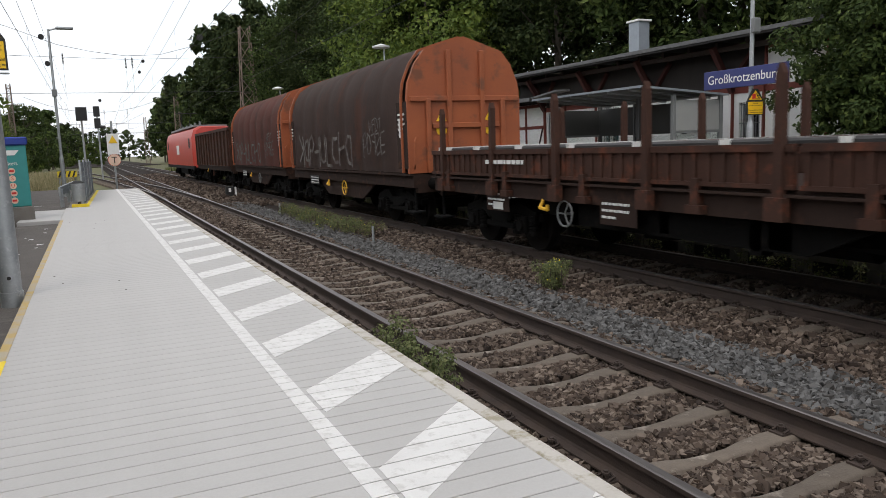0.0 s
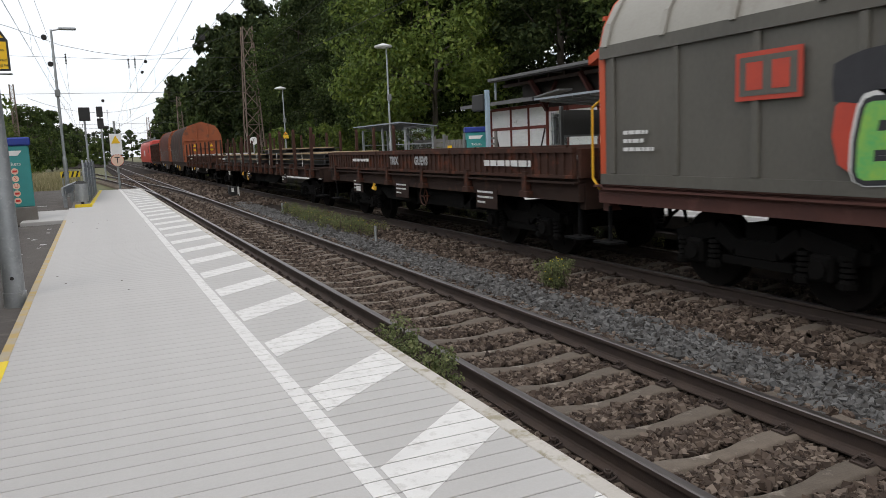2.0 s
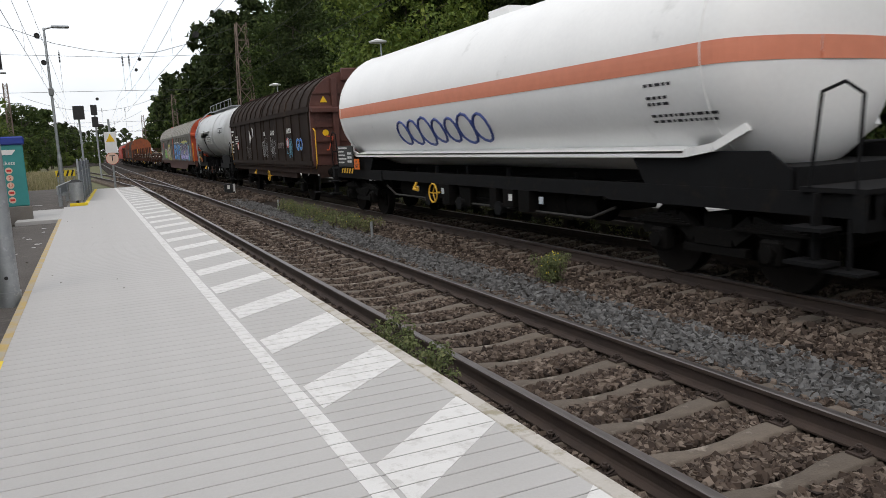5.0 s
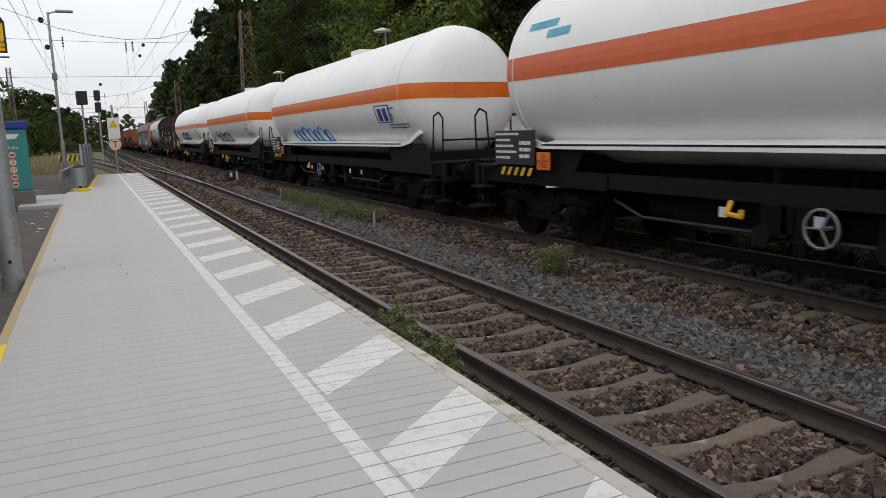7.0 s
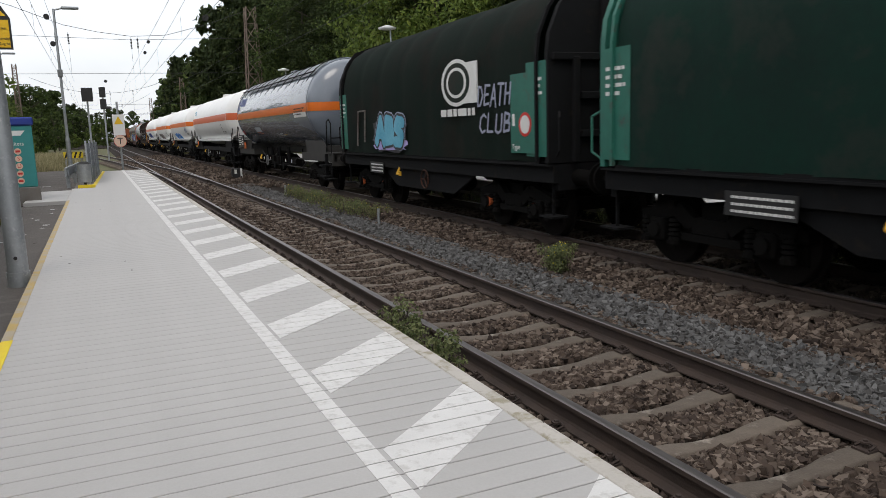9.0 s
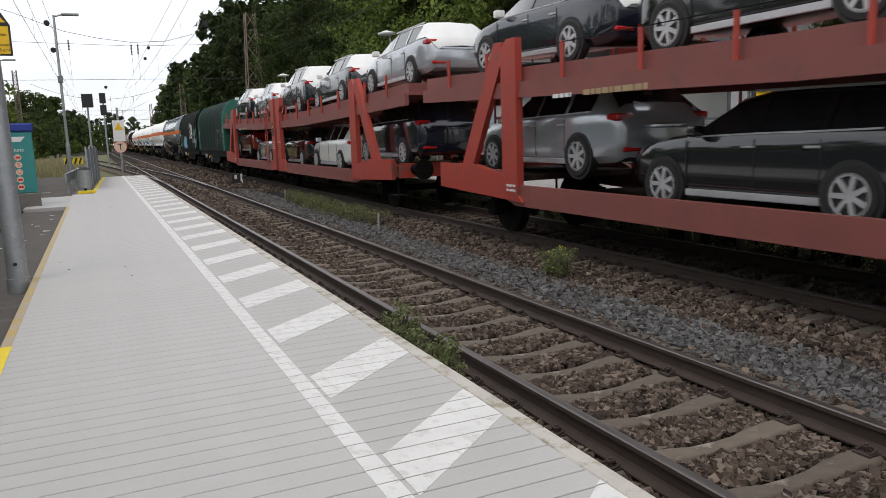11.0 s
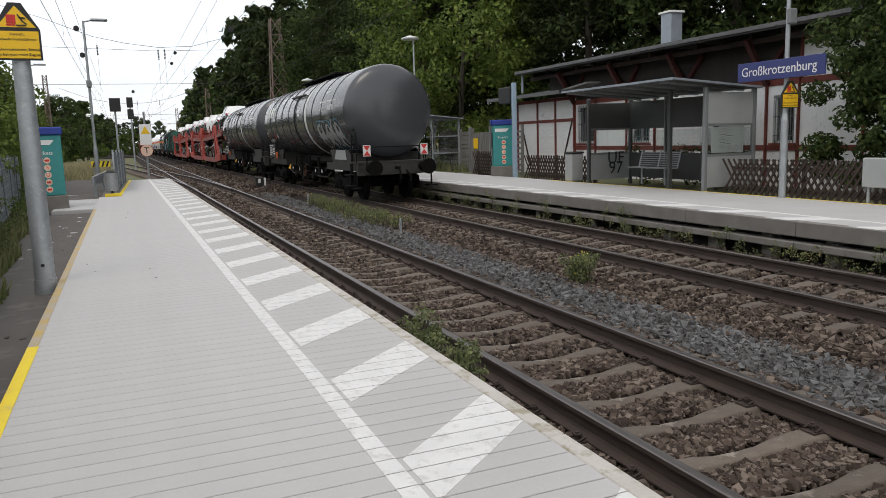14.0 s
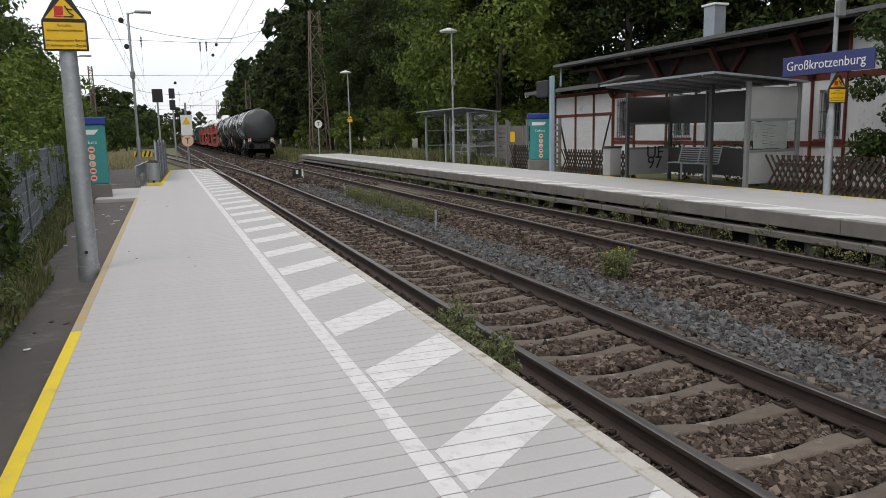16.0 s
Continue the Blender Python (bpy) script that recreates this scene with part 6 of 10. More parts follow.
# weak specular also keeps the shade painted into the running gear black
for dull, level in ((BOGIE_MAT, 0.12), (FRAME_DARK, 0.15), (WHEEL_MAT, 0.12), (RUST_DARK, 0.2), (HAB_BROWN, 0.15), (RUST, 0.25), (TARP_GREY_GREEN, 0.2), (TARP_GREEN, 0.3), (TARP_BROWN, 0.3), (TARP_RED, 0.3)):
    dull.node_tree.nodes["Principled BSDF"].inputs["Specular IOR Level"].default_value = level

WHEELS = []   # (wheelset, its place in its bogie)
MOVERS = []   # (thing, its place along the train)
WHEEL_R = 0.49


def wheelset_mesh():
    bm = bmesh.new()
    for s in (-1, 1):
        rod(bm, (s * 0.685, 0, 0), (s * 0.82, 0, 0), WHEEL_R, seg=28)
        rod(bm, (s * 0.66, 0, 0), (s * 0.69, 0, 0), WHEEL_R + 0.028, seg=28)
        rod(bm, (s * 0.81, 0, 0), (s * 0.86, 0, 0), 0.14, seg=12)
        for k in range(4):
            a = k * math.pi / 2
            rod(bm, (s * 0.815, 0.3 * math.cos(a), 0.3 * math.sin(a)), (s * 0.828, 0.3 * math.cos(a), 0.3 * math.sin(a)), 0.05, seg=8)
    rod(bm, (-1.0, 0, 0), (1.0, 0, 0), 0.09, seg=10)
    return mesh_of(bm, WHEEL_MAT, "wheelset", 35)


def bogie_mesh(kind):
    """A two-axle freight bogie with cast side frames, axle boxes and springs."""
    bm = bmesh.new()
    for s in (-1, 1):
        x0, x1 = s * 0.96, s * 1.10
        for a, b in (((-1.25, 0.62), (-0.6, 0.78)), ((-0.6, 0.78), (-0.3, 0.58)), ((-0.3, 0.58), (0.3, 0.58)), ((0.3, 0.58), (0.6, 0.78)), ((0.6, 0.78), (1.25, 0.62))):
            bar(bm, (s * 1.03, a[0], a[1]), (s * 1.03, b[0], b[1]), 0.12, 0.20)
        bar(bm, (s * 1.03, -0.5, 0.42), (s * 1.03, 0.5, 0.42), 0.10, 0.10)
        for y in (-0.9, 0.9):
            rbox(bm, x0, s * 1.16, y - 0.14, y + 0.14, 0.33, 0.63, 0.03)
            rod(bm, (s * 1.15, y, 0.48), (s * 1.21, y, 0.48), 0.10, seg=12)
            for d in (-0.26, 0.26):
                if kind == "coil":
                    for k in range(5):
                        rod(bm, (s * 1.06, y + d, 0.36 + 0.06 * k), (s * 1.06, y + d, 0.40 + 0.06 * k), 0.085, 0.07, seg=10)
                    rod(bm, (s * 1.06, y + d, 0.30), (s * 1.06, y + d, 0.36), 0.10, seg=10)
            if kind == "leaf":
                for k in range(5):
                    bar(bm, (s * 1.08, y - 0.55 + 0.09 * k, 0.70 + 0.025 * k), (s * 1.08, y + 0.55 - 0.09 * k, 0.70 + 0.025 * k), 0.10, 0.022)
    box(bm, -1.0, 1.0, -0.22, 0.22, 0.55, 0.86)
    for y in (-1.3, 1.3):
        box(bm, -1.0, 1.0, y - 0.06, y + 0.06, 0.55, 0.68)
        for s in (-1, 1):
            box(bm, s * 0.78 - 0.08, s * 0.78 + 0.08, y - 0.05 - 0.1 * np.sign(y), y + 0.05 - 0.1 * np.sign(y), 0.25, 0.75)
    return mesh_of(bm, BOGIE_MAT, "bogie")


WHEELSET = wheelset_mesh()
BOGIES = {"coil": bogie_mesh("coil"), "leaf": bogie_mesh("leaf")}


def wheelset(parent, y):
    ob = new("wheelset", WHEELSET)
    ob.parent, ob.matrix_basis = parent, pose(0, y, WHEEL_R)
    WHEELS.append((ob, y))


def bogie(parent, y, kind="coil"):
    ob = new("bogie", BOGIES[kind])
    ob.parent, ob.matrix_basis = parent, pose(0, y, 0)
    for d in (-0.9, 0.9):
        wheelset(ob, d)


def axle_guard(parent, y):
    """A single axle hung in leaf springs."""
    bm = bmesh.new()
    for s in (-1, 1):
        plate(bm, [(s * 1.02, y - 0.45, 1.0), (s * 1.02, y + 0.45, 1.0), (s * 1.02, y + 0.14, 0.35), (s * 1.02, y - 0.14, 0.35)], (s * 0.02, 0, 0))
        rbox(bm, s * 1.03, s * 1.2, y - 0.15, y + 0.15, 0.34, 0.62, 0.03)
        for k in range(5):
            bar(bm, (s * 1.1, y - 0.6 + 0.1 * k, 0.68 + 0.025 * k), (s * 1.1, y + 0.6 - 0.1 * k, 0.68 + 0.025 * k), 0.1, 0.022)
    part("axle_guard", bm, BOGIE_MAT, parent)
    wheelset(parent, y)


def buffers(parent, yend, sgn, material):
    """Two buffers, the drawgear and a shunter's step at one end."""
    for s in (-1, 1):
        bm = bmesh.new()
        rod(bm, (s * 0.875, yend, 1.06), (s * 0.875, yend + sgn * 0.40, 1.06), 0.13, 0.115, seg=16)
        rod(bm, (s * 0.875, yend + sgn * 0.36, 1.06), (s * 0.875, yend + sgn * 0.58, 1.06), 0.085, seg=12)
        rod(bm, (s * 0.875, yend + sgn * 0.58, 1.06), (s * 0.875, yend + sgn * 0.62, 1.06), 0.24, seg=18)
        part("buffer", bm, material, parent, smooth=40)
    bm = bmesh.new()
    rod(bm, (0, yend, 1.04), (0, yend + sgn * 0.32, 1.04), 0.05, seg=8)
    pipe(bm, [(0, yend + sgn * 0.3, 1.04), (0.0, yend + sgn * 0.4, 0.95), (0, yend + sgn * 0.42, 0.7), (0, yend + sgn * 0.3, 0.55)], 0.035, 6)
    pipe(bm, [(0.35, yend, 0.95), (0.4, yend + sgn * 0.3, 0.75), (0.3, yend + sgn * 0.45, 0.6)], 0.028, 6)
    part("coupling", bm, BOGIE_MAT, parent)
    for s in (-1, 1):
        bm = bmesh.new()
        bar(bm, (s * 1.25, yend - sgn * 0.15, 0.95), (s * 1.25, yend - sgn * 0.15, 0.45), 0.05, 0.02)
        box(bm, s * 1.1, s * 1.4, yend - sgn * 0.35, yend + sgn * 0.05, 0.42, 0.45)
        part("step", bm, FRAME_DARK, parent)


def handrail(parent, pts, r=0.018, material=None, name="handrail"):
    bm = bmesh.new()
    pipe(bm, pts, r, 8)
    part(name, bm, material or FRAME_DARK, parent)


def panel(parent, name, x, y0, y1, z0, z1, material, label="", d=0.006):
    """A flat sheet on the side that faces the platform."""
    bm = bmesh.new()
    box(bm, x - d, x - 0.001, y0, y1, z0, z1)
    return part(name, bm, material, parent, label)


def bars(parent, x, y1, z0, lines, material, h=0.06, gap=0.05, seed=3, d=0.004):
    """Lines of unreadable lettering as short bars, starting at y1 and running rearwards; lines hold their lengths."""
    rnd = random.Random(seed)
    bm = bmesh.new()
    for k, length in enumerate(lines):
        z = z0 - k * (h + gap)
        y = y1
        while y > y1 - length:
            w = min(rnd.uniform(0.5, 1.8) * h * 1.6, y - (y1 - length))
            if w > h * 0.25:
                box(bm, x - d, x - 0.001, y - w, y, z, z + h)
            y -= w + h * 0.4
    part("marking", bm, material, parent)


def outline_text(parent, body, size, x, y, z, fill, edge, grow=0.03, space=1.0, shear=0.0, m=None, fat=0.012):
    for nm, mt, off, dx in (("graffiti_outline", edge, grow, 0.002), ("graffiti", fill, fat, 0.006)):
        cu = bpy.data.curves.new(nm, "FONT")
        cu.body, cu.size, cu.align_x, cu.align_y, cu.offset, cu.space_character, cu.shear, cu.extrude = body, size, "CENTER", "CENTER", off, space, shear, 0.001
        cu.resolution_u = 2
        tmp = bpy.data.objects.new("tmp", cu)
        me = bpy.data.meshes.new_from_object(tmp)
        bpy.data.objects.remove(tmp)
        me.materials.append(mt)
        ob = new(nm, me)
        ob.parent = parent
        ob.matrix_basis = m @ pose(0, 0, dx) if m else facing(x - dx, y, z)


STROKES = {
    "E": [[(0.95, 0.97), (0.12, 1.0), (0.08, 0.5), (0.12, 0.0), (0.95, 0.05)], [(0.1, 0.5), (0.75, 0.53)]],
    "W": [[(0.0, 1.0), (0.18, 0.0), (0.5, 0.7), (0.8, 0.0), (1.0, 1.0)]],
    "P": [[(0.12, -0.05), (0.12, 1.0), (0.7, 1.0), (0.98, 0.78), (0.7, 0.45), (0.15, 0.42)]],
    "Z": [[(0.05, 0.98), (0.95, 1.0), (0.1, 0.03), (0.98, 0.0)]],
    "C": [[(0.95, 0.85), (0.6, 1.0), (0.15, 0.8), (0.08, 0.3), (0.5, 0.0), (0.95, 0.1)]],
    "K": [[(0.1, 1.05), (0.1, -0.05)], [(0.95, 1.0), (0.2, 0.5), (0.95, 0.0)]],
    "N": [[(0.08, -0.05), (0.1, 1.0), (0.88, 0.0), (0.92, 1.08)]],
    "A": [[(0.0, 0.0), (0.5, 1.05), (1.0, -0.05)], [(0.25, 0.38), (0.75, 0.38)]],
    "F": [[(0.95, 1.0), (0.12, 0.97), (0.1, -0.05)], [(0.1, 0.5), (0.75, 0.53)]],
    "B": [[(0.1, 0.0), (0.1, 1.0), (0.75, 0.9), (0.7, 0.6), (0.2, 0.5), (0.85, 0.45), (0.85, 0.08), (0.1, 0.0)]],
    "S": [[(0.92, 0.92), (0.3, 1.0), (0.1, 0.72), (0.85, 0.35), (0.7, 0.03), (0.05, 0.05)]],
    "D": [[(0.1, 0.0), (0.1, 1.0), (0.6, 0.95), (0.95, 0.5), (0.6, 0.03), (0.1, 0.0)]],
    "H": [[(0.1, 0.0), (0.1, 1.0)], [(0.9, 0.0), (0.9, 1.0)], [(0.1, 0.5), (0.9, 0.5)]],
    "L": [[(0.1, 1.0), (0.1, 0.0), (0.9, 0.0)]],
    "U": [[(0.1, 1.0), (0.1, 0.15), (0.5, 0.0), (0.9, 0.15), (0.9, 1.0)]],
    "T": [[(0.0, 1.0), (1.0, 0.97)], [(0.5, 1.0), (0.48, -0.05)]],
}


def sprayed_word(parent, word, x, y, z, lw, h, thick, layers, lean=0.06, step=1.1):
    """Fat rounded letters in layers (material, extra width, shift in y and z), reading rearwards from y; x is the wall's face."""
    for nm, (mt, grow, dy, dz) in zip(("graffiti_halo", "graffiti_outline", "graffiti", "graffiti_shine"), layers):
        r = thick / 2 + grow
        k = 0
        for i, ch in enumerate(word):
            bm = bmesh.new()
            lift = 0.05 * h * math.sin(i * 2.3)
            for line in STROKES[ch]:
                pts = [(y + dy - (i * step + px) * lw - lean * pz, z + dz + pz * h + lift) for px, pz in line]
                for (ya, za), (yb, zb) in zip(pts, pts[1:]):
                    a = math.atan2(zb - za, yb - ya)
                    loop = [(ya + r * math.cos(a + t), za + r * math.sin(a + t)) for t in np.linspace(math.pi / 2, 3 * math.pi / 2, 5)]
                    loop += [(yb + r * math.cos(a + t), zb + r * math.sin(a + t)) for t in np.linspace(-math.pi / 2, math.pi / 2, 5)]
                    plate(bm, [(x - 0.0001 * (k % 19), p, q) for p, q in loop], (0.0008, 0, 0))
                    k += 1
            part(nm, bm, mt, parent)
        x -= 0.003


def scribble(parent, x, y, z, w, h, material, seed, count, r=0.02):
    """A row of flat sprayed loops and hooks that cannot be read, running rearwards from y."""
    rnd = random.Random(seed)
    keys = sorted(STROKES)
    step = w / count
    for i in range(count):
        bm = bmesh.new()
        k = 0
        for line in STROKES[rnd.choice(keys)]:
            flip = rnd.random() < 0.6
            pts = [(y - i * step - (1 - px if flip else px) * step * 0.95 + rnd.uniform(-0.04, 0.04) * h, z + (pz + rnd.uniform(-0.12, 0.12)) * h) for px, pz in line]
            for (ya, za), (yb, zb) in zip(pts, pts[1:]):
                a = math.atan2(zb - za, yb - ya)
                loop = [(ya + r * math.cos(a + t), za + r * math.sin(a + t)) for t in np.linspace(math.pi / 2, 3 * math.pi / 2, 6)]
                loop += [(yb + r * math.cos(a + t), zb + r * math.sin(a + t)) for t in np.linspace(-math.pi / 2, math.pi / 2, 6)]
                plate(bm, [(x - 0.0002 * (k % 9), p, q) for p, q in loop], (0.0008, 0, 0))
                k += 1
        part("sprayed_tag", bm, material, parent)


def blotch(parent, x, y, z, w, h, material, seed, name="graffiti", n=18, rough=0.22, d=0.002):
    """A sprayed patch with an uneven outline."""
    rnd = random.Random(seed)
    bm = bmesh.new()
    pts = []
    for i in range(n):
        a = 2 * math.pi * i / n
        r = 1 + rnd.uniform(-rough, rough)
        pts.append((x - d, y + w / 2 * r * math.copysign(abs(math.cos(a)) ** 0.6, math.cos(a)), z + h / 2 * r * math.copysign(abs(math.sin(a)) ** 0.6, math.sin(a))))
    plate(bm, pts, (d - 0.0005, 0, 0))
    part(name, bm, material, parent)


def wagon(name, label, u0, u1, category="freight wagon", group="wagons of the train"):
    w = thing(name, label, category, group=group)
    w.matrix_basis = pose(FAR_X, (u0 + u1) / 2, 0)
    MOVERS.append((w, (u0 + u1) / 2))
    return w, (u1 - u0) / 2


def solebar(w, L, z0, z1, material, x=1.3):
    for s in (-1, 1):
        bm = bmesh.new()
        box(bm, s * x - 0.05, s * x + 0.05, -L, L, z0, z1)
        box(bm, s * x - 0.14, s * x + 0.05, -L, L, z1 - 0.03, z1)
        part("solebar", bm, material, w)
    bm = bmesh.new()
    box(bm, -1.25, 1.25, -L, -L + 0.14, z0 - 0.12, z1)
    box(bm, -1.25, 1.25, L - 0.14, L, z0 - 0.12, z1)
    box(bm, -0.25, 0.25, -L, L, z0 - 0.1, z1 - 0.05)
    part("headstock", bm, material, w)


def clutter(w, y0, y1, seed, material=None):
    """Brake gear and pipes slung below the frame."""
    rnd = random.Random(seed)
    bm = bmesh.new()
    rod(bm, (-0.75, y0 + 0.3, 0.75), (-0.75, y0 + 1.4, 0.75), 0.19, seg=14)
    rbox(bm, -1.1, -0.7, (y0 + y1) / 2, (y0 + y1) / 2 + 0.5, 0.55, 0.95, 0.02)
    pipe(bm, [(-0.95, y0, 0.72), (-0.95, y1, 0.72)], 0.03, 6)
    for k in range(6):
        y = rnd.uniform(y0, y1)
        box(bm, -1.2, -1.0, y, y + rnd.uniform(0.1, 0.4), rnd.uniform(0.55, 0.7), 0.98)
    part("brake_gear", bm, material or BOGIE_MAT, w)
    bm = bmesh.new()
    y = rnd.uniform(y0 + 1, y1 - 1)
    for i in range(14):
        a, b = 2 * math.pi * i / 14, 2 * math.pi * (i + 1) / 14
        rod(bm, (-1.36, y + 0.2 * math.cos(a), 0.8 + 0.2 * math.sin(a)), (-1.36, y + 0.2 * math.cos(b), 0.8 + 0.2 * math.sin(b)), 0.016, seg=6)
    for a in (0, 2.1, 4.2):
        rod(bm, (-1.36, y, 0.8), (-1.36, y + 0.2 * math.cos(a), 0.8 + 0.2 * math.sin(a)), 0.012, seg=6)
    rod(bm, (-1.36, y, 0.8), (-1.2, y, 0.8), 0.02, seg=6)
    part("brake_wheel", bm, (GREY_PAINT, YELLOW_STEEL, RUST)[seed % 3], w)
    bm = bmesh.new()
    y = y1 - 0.4
    pipe(bm, [(-1.34, y, 1.0), (-1.42, y, 0.86), (-1.42, y - 0.22, 0.84), (-1.42, y - 0.22, 0.92)], 0.03, 6)
    part("rope_hook", bm, YELLOW_STEEL, w, "yellow tow hook")


def ribs(w, name, mesh, places):
    for p in places:
        ob = new(name, mesh)
        ob.parent, ob.matrix_basis = w, p


def box_mesh(x0, x1, y0, y1, z0, z1, material, r=0.0):
    bm = bmesh.new()
    if r:
        rbox(bm, x0, x1, y0, y1, z0, z1, r)
    else:
        box(bm, x0, x1, y0, y1, z0, z1)
    return mesh_of(bm, material, "rib")


def shell(bm, prof, y0, y1, t=0.05):
    """An arched cover: an open profile with thickness t, carried along y."""
    inner = [(x * (1 - t / 1.4), z - t) if abs(x) < 1.35 else (x * (1 - t / 1.4), z) for x, z in prof]
    extrude(bm, prof + inner[::-1], y0, y1)


# -- electric locomotive
def locomotive(u0, u1):
    w, L = wagon("locomotive", "red electric locomotive with grey roof gear heading the train", u0, u1, "locomotive", "")
    body = [(-1.45, 1.0), (-1.48, 1.5), (-1.48, 3.0), (-1.3, 3.55), (-0.9, 3.78), (0.9, 3.78), (1.3, 3.55), (1.48, 3.0), (1.48, 1.5), (1.45, 1.0)]
    bm = bmesh.new()
    extrude(bm, body, -L + 0.5, L - 0.5)
    part("body", bm, LOCO_RED, w, smooth=30)
    for s in (-1, 1):
        bm = bmesh.new()
        a = [(x, s * (L - 0.5), z) for x, z in body]
        b = [(x * 0.86, s * (L + 0.05 - 0.22 * max(0, z - 2)), z * 0.985) for x, z in body]
        va, vb = [bm.verts.new(p) for p in a], [bm.verts.new(p) for p in b]
        for i in range(len(a)):
            j = (i + 1) % len(a)
            bm.faces.new((va[i], va[j], vb[j], vb[i]))
        bm.faces.new(vb)
        part("nose", bm, LOCO_RED, w, smooth=30)
        bm = bmesh.new()
        plate(bm, [(-1.05, s * (L - 0.1), 2.35), (1.05, s * (L - 0.1), 2.35), (0.95, s * (L - 0.28), 3.2), (-0.95, s * (L - 0.28), 3.2)], (0, s * 0.03, 0))
        part("windscreen", bm, BLACK, w, "dark windscreen")
        for q in (-1, 1):
            bm = bmesh.new()
            rod(bm, (q * 0.85, s * (L - 0.02), 1.55), (q * 0.85, s * (L + 0.04), 1.55), 0.11, seg=14)
            part("headlight", bm, MARK_WHITE, w)
        bm = bmesh.new()
        box(bm, -1.5, -1.485, s * (L - 1.9) - 0.35, s * (L - 1.9) + 0.35, 2.3, 3.0)
        part("cab_window", bm, BLACK, w)
        buffers(w, s * L, s, BOGIE_MAT)
    bm = bmesh.new()
    box(bm, -1.15, 1.15, -L + 1.6, L - 1.6, 3.78, 3.92)
    for k in range(6):
        y = -L + 3 + k * (2 * L - 6) / 5
        rod(bm, (-0.5, y, 3.9), (-0.5, y, 4.2), 0.08, seg=8)
    part("roof_gear", bm, GREY_PAINT, w, "grey roof equipment")
    bm = bmesh.new()
    y = L - 4
    for s in (-0.5, 0.5):
        rod(bm, (s, y, 3.92), (s * 0.6, y + 1.2, 4.5), 0.03, seg=6)
        rod(bm, (s * 0.6, y + 1.2, 4.5), (s * 0.8, y, 5.35), 0.025, seg=6)
    rod(bm, (-0.9, y, 5.38), (0.9, y, 5.38), 0.03, seg=6)
    part("pantograph", bm, DARK_STEEL, w)
    bm = bmesh.new()
    box(bm, -1.46, 1.46, -L + 0.2, L - 0.2, 0.85, 1.08)
    part("frame", bm, FRAME_DARK, w)
    panel(w, "stripe", -1.48, -0.9, 0.9, 1.9, 2.6, MARK_WHITE, "pale square emblem")
    for y in (-L / 2 - 0.4, L / 2 + 0.4):
        bogie(w, y)
    bm = bmesh.new()
    box(bm, -1.1, 1.1, -2.5, 2.5, 0.4, 0.9)
    part("transformer", bm, BOGIE_MAT, w)


# -- open box wagon
def open_wagon(u0, u1):
    w, L = wagon("open_wagon", "rust brown open box wagon with ribbed steel sides", u0, u1)
    solebar(w, L - 0.6, 0.95, 1.22, RUST_DARK)
    for s in (-1, 1):
        bm = bmesh.new()
        box(bm, s * 1.33 - 0.03, s * 1.33 + 0.03, -L + 0.7, L - 0.7, 1.22, 3.15)
        box(bm, s * 1.36 - 0.07, s * 1.36 + 0.07, -L + 0.65, L - 0.65, 3.05, 3.2)
        part("side_wall", bm, RUST, w)
        bm = bmesh.new()
        box(bm, -1.33, 1.33, s * (L - 0.7) - 0.04, s * (L - 0.7) + 0.04, 1.22, 3.15)
        for x in (-1, -0.5, 0, 0.5, 1):
            box(bm, x - 0.05, x + 0.05, s * (L - 0.66), s * (L - 0.56), 1.22, 3.1)
        box(bm, -1.36, 1.36, s * (L - 0.68) - 0.07, s * (L - 0.68) + 0.07, 3.05, 3.2)
        part("end_wall", bm, RUST, w)
        buffers(w, s * (L - 0.6), s, BOGIE_MAT)
        bogie(w, s * (L - 2.6))
    mesh = box_mesh(-0.05, 0.05, -0.06, 0.06, 1.2, 3.06, RUST)
    n = 11
    ribs(w, "rib", mesh, [pose(s * 1.39, -L + 0.9 + k * (2 * L - 1.8) / n, 0) for s in (-1, 1) for k in range(n + 1)])
    bm = bmesh.new()
    box(bm, -1.3, 1.3, -L + 0.7, L - 0.7, 1.18, 1.24)
    part("floor", bm, RUST_DARK, w)
    clutter(w, -2, 2, 5)


# -- tarpaulin wagon
TARP_PROF = [(-1.42, 1.32), (-1.43, 2.6), (-1.41, 3.15), (-1.30, 3.55), (-1.08, 3.90), (-0.75, 4.12), (-0.4, 4.24), (0, 4.28),
             (0.4, 4.24), (0.75, 4.12), (1.08, 3.90), (1.30, 3.55), (1.41, 3.15), (1.43, 2.6), (1.42, 1.32)]

END_PROF = [(-1.44, 1.30), (-1.44, 2.98), (-1.40, 3.30), (-1.22, 3.72), (-0.98, 4.02), (-0.5, 4.18), (0, 4.33), (0.5, 4.18), (0.98, 4.02), (1.22, 3.72), (1.40, 3.30), (1.44, 2.98), (1.44, 1.30)]


